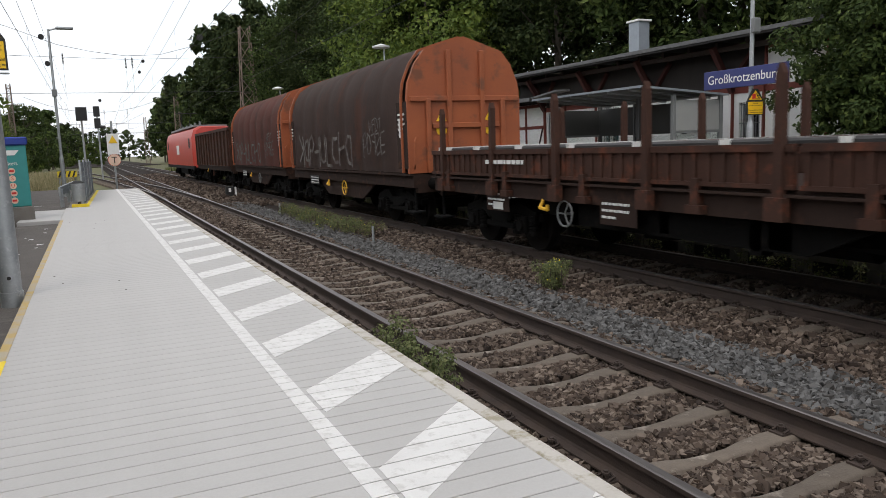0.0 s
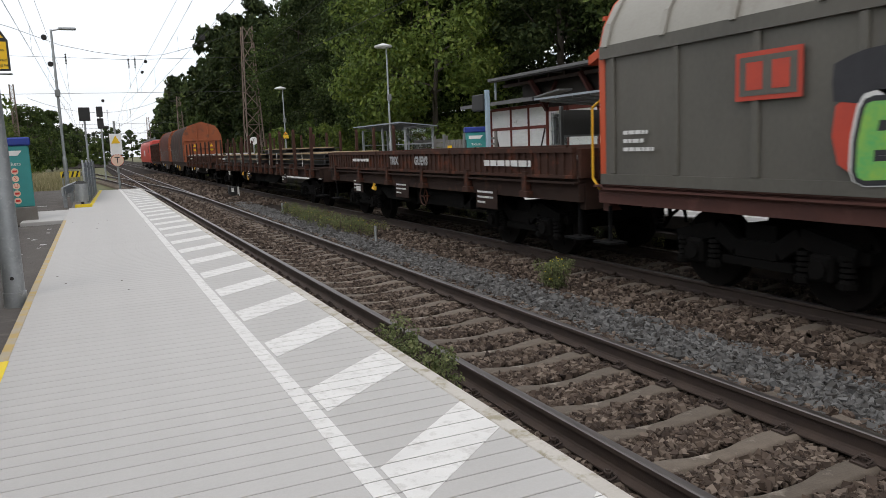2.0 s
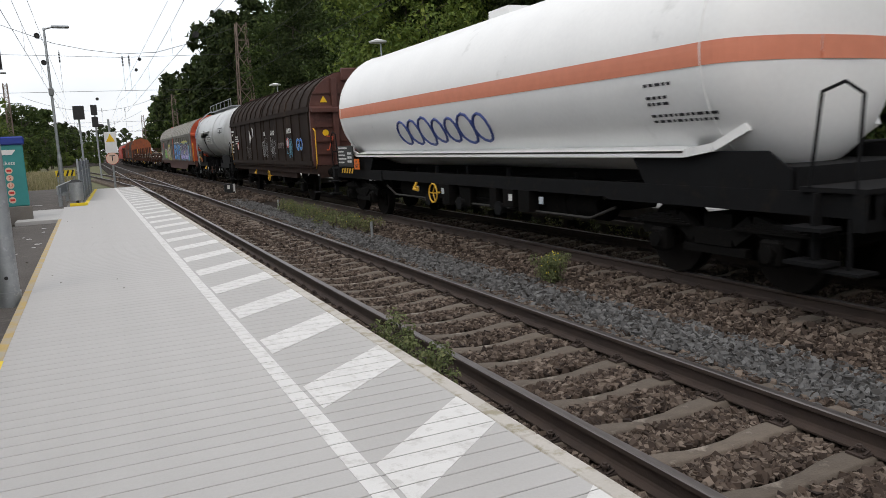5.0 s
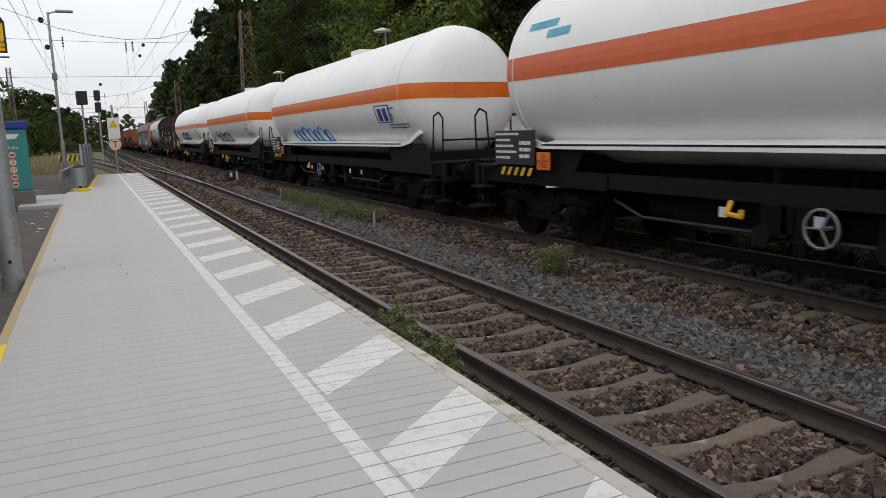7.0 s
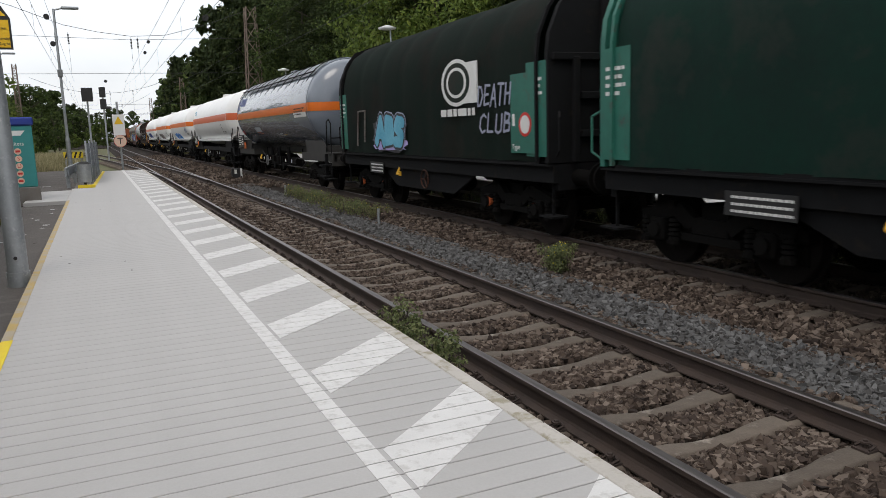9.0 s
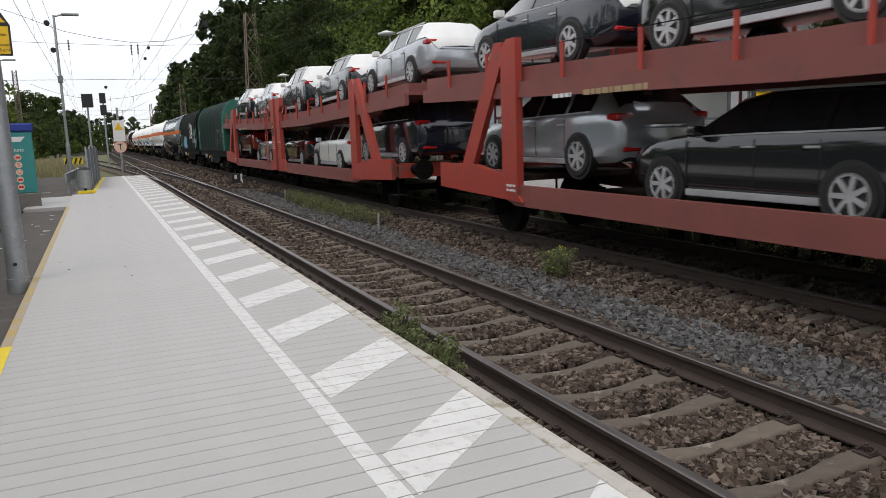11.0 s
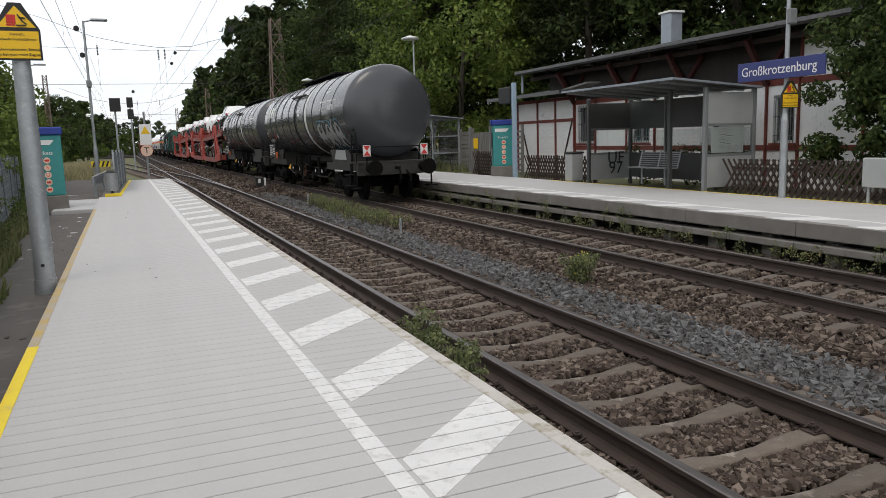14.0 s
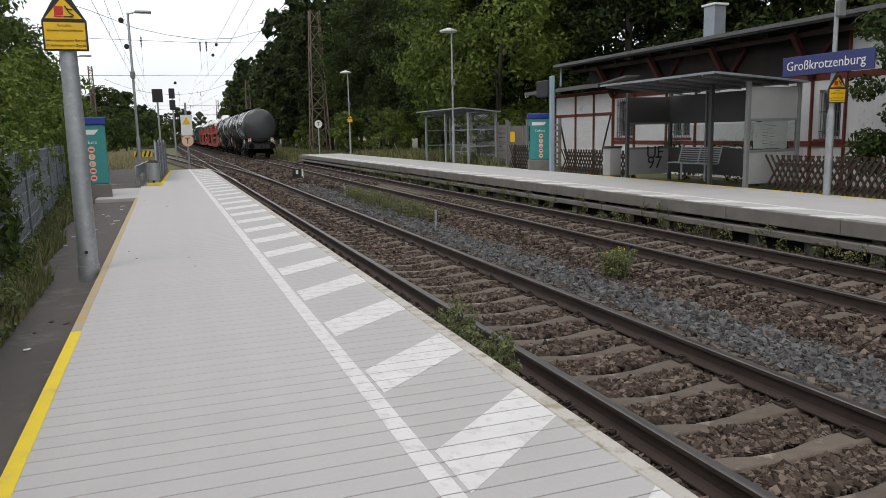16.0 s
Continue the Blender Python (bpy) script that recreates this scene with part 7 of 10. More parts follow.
def tarp_wagon(u0, u1, tarp, end, steel, label, seed, paint, sill=None):
    w, L = wagon("tarpaulin_wagon", label, u0, u1)
    rnd = random.Random(seed)
    B = L - 0.62
    sill = sill or steel
    solebar(w, B, 0.98, 1.28, sill)
    bm = bmesh.new()
    ys = np.linspace(-B + 0.35, B - 0.35, 57)
    rings = []
    for k, y in enumerate(ys):
        sag = 0.012 + 0.02 * abs(math.sin(k * math.pi / 8)) ** 0.5
        rings.append([bm.verts.new((x * (1 - 0.02 + sag) + 0.008 * noise.noise((x * 2, y * 1.3, z * 2 + seed)), y, z - 0.03 + sag + 0.012 * noise.noise((x, y * 2, seed)))) for x, z in TARP_PROF])
    for a, b in zip(rings, rings[1:]):
        for i in range(len(a) - 1):
            bm.faces.new((a[i], a[i + 1], b[i + 1], b[i]))
    bmesh.ops.solidify(bm, geom=bm.faces[:], thickness=0.02)
    part("tarpaulin", bm, tarp, w, smooth=50)
    for s in (-1, 1):
        bm = bmesh.new()
        extrude(bm, END_PROF, s * (B - 0.05) - 0.05, s * (B - 0.05) + 0.05)
        part("end_wall", bm, end, w, smooth=20)
        for x in (-0.95, -0.42, 0.42, 0.95):
            bm = bmesh.new()
            rbox(bm, x - 0.06, x + 0.06, s * B, s * (B + 0.09), 1.3, 4.02 if abs(x) < 0.5 else 2.95, 0.015)
            part("end_post", bm, end, w)
        for z in (1.75, 2.35, 2.95):
            bm = bmesh.new()
            rbox(bm, -1.38 if z > 2.9 else -0.85, 1.38 if z > 2.9 else 0.85, s * B, s * (B + 0.07), z - 0.06, z + 0.06, 0.015)
            part("end_rail", bm, end, w)
        bm = bmesh.new()
        pr = [(x * 1.015, z + 0.015) for x, z in END_PROF]
        for a, b in zip(pr, pr[1:]):
            bar(bm, (a[0], s * (B - 0.3), a[1]), (b[0], s * (B - 0.3), b[1]), 0.06, 0.05)
        part("hoop", bm, end, w)
        for x in (-0.62, 0.62) if end is END_ORANGE else ():
            bm = bmesh.new()
            plate(bm, [(x - 0.13, s * (B + 0.012), 2.45), (x + 0.13, s * (B + 0.012), 2.45), (x, s * (B + 0.012), 2.68)], (0, s * 0.004, 0))
            part("warning_triangle", bm, YELLOW_SIGN, w)
            bm = bmesh.new()
            rod(bm, (x, s * (B + 0.01), 2.25), (x, s * (B + 0.02), 2.25), 0.13, seg=18)
            part("warning_disc", bm, YELLOW_SIGN, w)
        handrail(w, [(-1.35, s * (B + 0.1), 1.4), (-1.4, s * (B + 0.25), 1.5), (-1.4, s * (B + 0.25), 2.0), (-1.3, s * (B + 0.1), 2.1)], material=end)
        buffers(w, s * B, s, BOGIE_MAT)
        bogie(w, s * (B - 1.75))
        panel(w, "corner_plate", -1.44, s * (B - 0.35) - 0.3, s * (B - 0.35) + 0.3, 1.4, 2.9, steel)
        bars(w, -1.447, s * (B - 0.35) + 0.22, 2.6, [0.4, 0.35, 0.42, 0.3], MARK_WHITE, 0.05, 0.06, seed)
    bm = bmesh.new()
    plate(bm, [(-1.26, -2.6, 0.98), (-1.26, 2.6, 0.98), (-1.26, 1.6, 0.55), (-1.26, -1.6, 0.55)], (0.05, 0, 0))
    plate(bm, [(1.21, -2.6, 0.98), (1.21, 2.6, 0.98), (1.21, 1.6, 0.55), (1.21, -1.6, 0.55)], (0.05, 0, 0))
    part("trough_beam", bm, sill, w)
    bm = bmesh.new()
    box(bm, -1.42, -1.34, -B + 0.3, B - 0.3, 1.26, 1.33)
    part("lower_rail", bm, sill, w)
    clutter(w, -1.6, 1.6, seed)
    panel(w, "load_table", -1.38, 2.2, 3.2, 0.82, 1.1, BLACK)
    bars(w, -1.386, 3.1, 1.02, [0.85, 0.85, 0.85], MARK_WHITE, 0.03, 0.05, seed + 1)
    paint(w, B)


def paint_brown(w, B):
    # worn pale sprayed shapes, too faded to read, along the lower edge
    scribble(w, -1.462, 4.1, 1.50, 5.6, 0.78, SPRAY_PALE, 4, 9, 0.045)
    scribble(w, -1.465, -2.4, 1.75, 1.6, 0.5, SPRAY_PALE, 7, 5, 0.02)
    scribble(w, -1.466, -2.9, 2.3, 0.9, 0.3, SPRAY_PALE, 9, 4, 0.012)
    panel(w, "marking", -1.452, -B + 0.35, -B + 0.5, 2.1, 2.5, MARK_WHITE)


def paint_green_logo(w, B):
    # oval emblem on a white square, with a plain bar below it
    bm = bmesh.new()
    box(bm, -1.477, -1.452, -3.15, -2.0, 2.35, 3.1)
    part("emblem_panel", bm, MARK_WHITE, w, "white emblem panel")
    for r, mt, d in ((0.62, MARK_WHITE, 0.010), (0.52, TARP_GREY_GREEN, 0.013), (0.40, MARK_WHITE, 0.016), (0.32, TARP_GREY_GREEN, 0.019)):
        bm = bmesh.new()
        plate(bm, [(-1.470 - d, -2.3 + r * 1.1 * math.cos(a * 0.2618), 2.75 + 0.72 * r * math.sin(a * 0.2618)) for a in range(24)], (0.002, 0, 0))
        part("emblem", bm, mt, w)
    bars(w, -1.470, -1.55, 2.12, [1.5], MARK_WHITE, 0.14, 0.02, 9)
    blotch(w, -1.468, 1.5, 1.80, 2.3, 0.85, SPRAY_BLACK, 31, "graffiti_outline", 40, 0.10)
    blotch(w, -1.4705, 1.5, 1.56, 2.2, 0.3, SPRAY_PURPLE, 32, "graffiti", 40, 0.12)
    sprayed_word(w, "ABS", -1.470 - 0.006, 2.35, 1.62, 0.52, 0.50, 0.26, ((SPRAY_LILAC, 0.075, 0, 0.01), (SPRAY_BLACK, 0.055, 0, 0), (SPRAY_CYAN, 0, 0, 0)), step=1.2)
    sprayed_word(w, "DEATH", -1.474, -3.15, 2.28, 0.2, 0.34, 0.045, ((SPRAY_LILAC, 0, 0, 0),), step=1.25)
    sprayed_word(w, "CLUB", -1.474, -3.2, 1.80, 0.24, 0.32, 0.045, ((SPRAY_LILAC, 0, 0, 0),), step=1.25)
    panel(w, "type_plate", -1.462, -B + 0.30, -B + 1.12, 1.45, 2.75, GREEN_STEEL, "green steel type plate")
    text("Type", 0.13, "lettering", MARK_WHITE, facing(-1.470, -B + 0.95, 1.55), w, 0.002)
    for y0 in (B - 0.9, B - 2.6, -B + 0.9, -B + 2.6):
        bm = bmesh.new()
        rod(bm, (-1.16, y0, 0.49), (-1.10, y0, 0.49), 0.11, seg=16)
        part("axle_box_cover", bm, AXLE_ORANGE, w, "orange axle box cover")
    handrail(w, [(-1.47, 3.9, 1.5), (-1.47, 3.75, 2.4), (-1.47, 3.2, 2.4), (-1.47, 3.3, 1.6)], 0.02, SPRAY_PALE, "sprayed_tag")
    panel(w, "route_card", -1.470, -B + 0.98, -B + 1.06, 1.9, 2.1, MARK_WHITE)
    bm = bmesh.new()
    plate(bm, [(-1.472, -B + 0.65 + 0.2 * math.cos(a * 0.3927), 1.92 + 0.2 * math.sin(a * 0.3927)) for a in range(16)], (0.003, 0, 0))
    part("warning_ring", bm, RED_SIGN, w)
    bm = bmesh.new()
    plate(bm, [(-1.476, -B + 0.65 + 0.15 * math.cos(a * 0.3927), 1.92 + 0.15 * math.sin(a * 0.3927)) for a in range(16)], (0.003, 0, 0))
    part("warning_disc", bm, MARK_WHITE, w)


def paint_green_plain(w, B):
    scribble(w, -1.472, -2.6, 1.75, 3.2, 0.8, SPRAY_PALE, 8, 5, 0.028)
    scribble(w, -1.474, -2.3, 1.6, 1.2, 0.35, SPRAY_PALE, 18, 4, 0.014)


# -- flat wagons with stakes
def flat_wagon(u0, u1, sides, load, label, seed):
    w, L = wagon("flat_wagon", label, u0, u1)
    B = L - 0.62
    solebar(w, B, 0.98, 1.28, RUST_DARK, 1.32)
    bm = bmesh.new()
    box(bm, -1.36, 1.36, -B, B, 1.27, 1.33)
    part("deck", bm, RUST_DARK, w)
    rnd = random.Random(seed)
    n = int(2 * B / 2.0)
    step = 2 * B / n
    if sides:
        for s in (-1, 1):
            for k in range(n // 2 + n % 2):
                y0, y1 = -B + 0.05 + 2 * k * step, min(B - 0.05, -B - 0.05 + 2 * (k + 1) * step)
                bm = bmesh.new()
                rbox(bm, s * 1.38 - 0.025, s * 1.38 + 0.025, y0, y1, 1.33, 1.80, 0.008)
                box(bm, s * 1.41 - 0.04, s * 1.41 + 0.04, y0, y1, 1.72, 1.80)
                box(bm, s * 1.41 - 0.04, s * 1.41 + 0.04, y0, y1, 1.33, 1.38)
                m = int((y1 - y0) / 0.22)
                for j in range(m + 1):
                    y = y0 + 0.06 + j * (y1 - y0 - 0.12) / m
                    box(bm, s * 1.40 - 0.03, s * 1.40 + 0.03, y - 0.035, y + 0.035, 1.38, 1.72)
                part("side_board", bm, RUST, w, "low ribbed drop side")
        for s in (-1, 1):
            bm = bmesh.new()
            rbox(bm, -1.36, 1.36, s * B - 0.04, s * B + 0.04, 1.33, 1.78, 0.01)
            for x in (-1.0, -0.4, 0.4, 1.0):
                box(bm, x - 0.05, x + 0.05, s * B - 0.08, s * B + 0.08, 1.3, 1.78)
            part("end_board", bm, RUST, w)
    stake = bmesh.new()
    plate(stake, [(-0.045, -0.06, 1.05), (-0.045, 0.06, 1.05), (-0.045, 0.045, 2.52), (-0.045, 0.0, 2.62), (-0.045, -0.045, 2.52)], (0.09, 0, 0))
    box(stake, -0.09, 0.03, -0.12, 0.12, 1.0, 1.25)
    stake = mesh_of(stake, RUST, "stake")
    if load != "none":
        ribs(w, "stake", stake, [pose(s * 1.46, -B + 0.6 + k * (2 * B - 1.2) / n, 0, 0, rnd.uniform(-1.0, 1.0), 0) for s in (-1, 1) for k in range(n + 1)])
    hinge = bmesh.new()
    box(hinge, -0.06, 0.06, -0.06, 0.06, 1.02, 1.42)
    box(hinge, -0.08, 0.08, -0.12, 0.12, 1.0, 1.1)
    hinge = mesh_of(hinge, RUST, "bracket")
    ribs(w, "bracket", hinge, [pose(-1.42, -B + 1.4 + k * step, 0) for k in range(n)])
    bm = bmesh.new()
    for s in (-1, 1):
        plate(bm, [(s * 1.2, -B * 0.45, 0.98), (s * 1.2, B * 0.45, 0.98), (s * 1.2, B * 0.33, 0.62), (s * 1.2, -B * 0.33, 0.62)], (0.04, 0, 0))
    # bogie black here stands for shade under the deck
    part("trough_beam", bm, BOGIE_MAT, w)
    for s in (-1, 1):
        buffers(w, s * B, s, BOGIE_MAT)
        bogie(w, s * (B - 2.2))
    clutter(w, -3, 3, seed)
    for y in (-B * 0.55, B * 0.1, B * 0.6):
        panel(w, "data_plate", -1.38, y - 0.4, y + 0.4, 0.72, 1.08, RUST_DARK)
        bars(w, -1.387, y + 0.35, 1.0, [0.6, 0.6, 0.3], MARK_WHITE, 0.035, 0.06, seed + int(y))
    panel(w, "white_label", -1.39, B * 0.6 - 0.2, B * 0.6 + 0.15, 0.75, 0.88, MARK_WHITE)
    bars(w, -1.452, B - 2.4, 1.55, [1.3], MARK_WHITE, 0.07, 0.05, seed + 2)
    return w, B, rnd


STEEL_LOAD = mat("dark_rolled_steel", (0.035, 0.034, 0.035), (0.055, 0.05, 0.048), 0.5, 0.5, scale=2, fine=30, bump=0.05, stretch=(4, 0.5, 1))
TIMBER = mat("bare_timber", (0.42, 0.31, 0.18), (0.32, 0.23, 0.13), 0.8, bump=0.1)
STRAP = mat("white_strap", (0.72, 0.72, 0.70), (0.6, 0.6, 0.58), 0.6, bump=0)


def beam_load(w, B, y0, y1, top):
    """Stacked rolled steel sections with timber laths and straps."""
    for lay in range(int((top - 1.38) / 0.2)):
        z = 1.40 + lay * 0.2
        for x in (-1.0, -0.5, 0.0, 0.5, 1.0):
            bm = bmesh.new()
            box(bm, x - 0.2, x + 0.2, y0, y1, z, z + 0.025)
            box(bm, x - 0.2, x + 0.2, y0, y1, z + 0.13, z + 0.155)
            box(bm, x - 0.02, x + 0.02, y0, y1, z + 0.025, z + 0.13)
            part("steel_section", bm, STEEL_LOAD, w)
        bm = bmesh.new()
        for y in np.arange(y0 + 1, y1 - 1, 3.1):
            box(bm, -1.25, 1.25, y, y + 1.6, z + 0.157, z + 0.196)
        part("timber_lath", bm, TIMBER, w)
    for y in np.arange(y0 + 2, y1, 4.0):
        bm = bmesh.new()
        box(bm, -1.235, -1.225, y, y + 0.06, 1.34, 1.42 + 0.2 * int((top - 1.38) / 0.2))
        part("strap", bm, STRAP, w, "white lashing strap")


def flats():
    w, B, rnd = flat_wagon(0.2, 14.9, 1, "stakes", "rusty flat wagon with stakes and low sides, loaded with bars", 21)
    for k in range(5):
        bm = bmesh.new()
        rod(bm, (-1.1 + k * 0.5, -B + 0.4, 1.82), (-1.1 + k * 0.5, B - 0.4, 1.80), 0.05, seg=10)
        part("steel_bar", bm, [STEEL_LOAD, RUST][k % 2], w)
    for y in np.arange(-B + 1, B, 1.55):
        bm = bmesh.new()
        box(bm, -1.25, 1.25, y, y + 0.07, 1.74, 1.862)
        part("strap", bm, STRAP, w, "white lashing strap")
    w, B, rnd = flat_wagon(-22.8, 0.15, 0, "beams", "rusty stake wagon loaded with dark rolled steel sections", 22)
    beam_load(w, B, -B + 0.6, B - 0.5, 1.8)
    beam_load(w, B, -B + 6, -1.0, 2.0)
    w, B, rnd = flat_wagon(-36.9, -22.85, 2, "none", "rust brown flat wagon with closed low drop sides", 23)
    outline_text(w, "TRIX", 0.24, -1.452, 0.9, 1.57, SPRAY_SILVER, RUST, 0.01)
    outline_text(w, "GUEVS", 0.24, -1.452, -0.7, 1.57, SPRAY_SILVER, RUST, 0.01)
    bars(w, -1.452, -3.6, 1.5, [1.6], MARK_WHITE, 0.10, 0.05, 33)
    for k in range(2):
        bm = bmesh.new()
        rbox(bm, -0.9 + k, -0.1 + k, -B + 0.8, B - 0.6, 1.335, 1.6, 0.02)
        part("steel_stack", bm, STEEL_LOAD, w)


# -- sliding-wall wagons
def sliding_wall_wagon(u0, u1, wall, roof, end, frame_m, label, doors, seed, deep):
    w, L = wagon("sliding_wall_wagon", label, u0, u1)
    B = L - 0.62
    solebar(w, B, 1.0, 1.26, frame_m, 1.28)
    top = 3.12
    arch = [(-1.44, top), (-1.36, 3.42), (-1.18, 3.72), (-0.9, 3.97), (-0.55, 4.14), (-0.2, 4.2), (0.2, 4.2), (0.55, 4.14), (0.9, 3.97), (1.18, 3.72), (1.36, 3.42), (1.44, top)]
    door_w = (2 * B - 0.34) / doors
    for k in range(doors):
        y0, y1 = -B + 0.17 + k * door_w + 0.02, -B + 0.17 + (k + 1) * door_w - 0.02
        walls = {}
        for s in (-1, 1):
            door = bmesh.new()
            box(door, s * 1.36, s * 1.40, y0, y1, 1.30, top - 0.02)
            box(door, s * 1.38, s * 1.45, y0, y1, top - 0.14, top + 0.03)
            box(door, s * 1.38, s * 1.44, y0, y1, 1.28, 1.42)
            walls[s] = part("sliding_wall", door, wall, w, "ribbed sliding wall")
        rf = bmesh.new()
        shell(rf, arch, y0, y1, 0.04)
        rp = part("roof_section", rf, roof, w, smooth=40)
        n = 9 if doors == 2 and deep else 6
        rib = box_mesh(-0.035, 0.035, -0.05, 0.05, 1.42, top - 0.14, wall, 0.012)
        for s in (-1, 1):
            ribs(walls[s], "rib", rib, [pose(s * 1.405, y0 + 0.25 + j * (y1 - y0 - 0.5) / n, 0) for j in range(n + 1)])
        for j in range(n + 2):
            y = y0 + 0.15 + j * (y1 - y0 - 0.3) / (n + 1)
            bm = bmesh.new()
            for a, b in zip(arch, arch[1:]):
                bar(bm, (a[0] * 1.015, y, a[1] + 0.01), (b[0] * 1.015, y, b[1] + 0.01), 0.09, 0.03)
            part("roof_rib", bm, roof, rp)
    bm = bmesh.new()
    box(bm, -0.12, 0.12, -B + 0.1, B - 0.1, 4.18, 4.27)
    part("ridge_rail", bm, frame_m, w)
    for s in (-1, 1):
        full = [(-1.40, 1.28)] + [(x * 0.985, z + 0.01) for x, z in arch] + [(1.40, 1.28)]
        bm = bmesh.new()
        extrude(bm, full, s * (B - 0.2) - 0.06, s * (B - 0.2) + 0.06)
        part("end_wall", bm, end, w, smooth=20)
        for x in (-0.62, 0.62):
            bm = bmesh.new()
            rbox(bm, x - 0.09, x + 0.09, s * (B - 0.14), s * (B + 0.02), 1.25, 4.0, 0.02)
            part("end_post", bm, end, w)
        for z in (1.65, 2.05, 2.5, 3.55):
            bm = bmesh.new()
            box(bm, -1.3, 1.3, s * (B - 0.14), s * (B - 0.08), z - 0.03, z + 0.03)
            part("end_rail", bm, end, w)
        bm = bmesh.new()
        plate(bm, [(-1.42, s * (B - 0.14), 3.02), (1.42, s * (B - 0.14), 3.02), (1.42, s * (B + 0.1), 2.94), (-1.42, s * (B + 0.1), 2.94)], (0, 0, 0.12))
        part("end_shelf", bm, end, w)
        bm = bmesh.new()
        rbox(bm, -0.35, 0.35, s * (B - 0.14), s * (B + 0.05), 3.9, 4.3, 0.03)
        part("lock_box", bm, end, w)
        for x in (-0.95, 0.95):
            bm = bmesh.new()
            plate(bm, [(x - 0.12, s * (B - 0.135), 3.25), (x + 0.12, s * (B - 0.135), 3.25), (x, s * (B - 0.135), 3.46)], (0, s * 0.006, 0))
            part("warning_triangle", bm, YELLOW_SIGN, w)
            bm = bmesh.new()
            rod(bm, (x, s * (B - 0.14), 2.3), (x, s * (B - 0.12), 2.3), 0.1, seg=14)
            part("warning_disc", bm, YELLOW_SIGN, w)
        handrail(w, [(-1.36, s * (B - 0.05), 1.2), (-1.36, s * (B + 0.1), 1.35), (-1.36, s * (B + 0.1), 2.35), (-1.36, s * (B - 0.1), 2.45)], material=YELLOW_STEEL)
        handrail(w, [(-0.95, s * (B - 0.1), 1.75), (-0.95, s * (B + 0.12), 1.75), (-0.8, s * (B + 0.12), 2.15), (-0.95, s * (B - 0.1), 2.2)], material=END_RED)
        buffers(w, s * B, s, BOGIE_MAT)
    bm = bmesh.new()
    box(bm, -1.42, 1.42, -B + 0.2, B - 0.2, 1.2, 1.285)
    part("floor", bm, frame_m, w)
    if deep:
        for s in (-1, 1):
            bm = bmesh.new()
            plate(bm, [(s * 1.2, -B * 0.62, 1.2), (s * 1.2, B * 0.62, 1.2), (s * 1.2, B * 0.5, 0.6), (s * 1.2, -B * 0.5, 0.6)], (0.05, 0, 0))
            part("trough_beam", bm, frame_m, w, "deep red-brown side sill")
            bogie(w, s * (B - 2.6))
    else:
        for s in (-1, 1):
            axle_guard(w, s * (B - 2.7))
        clutter(w, -2.5, 2.5, seed)
        bm = bmesh.new()
        box(bm, -1.25, -1.15, -B * 0.6, B * 0.6, 0.8, 1.05)
        part("sill", bm, frame_m, w)
    return w, B


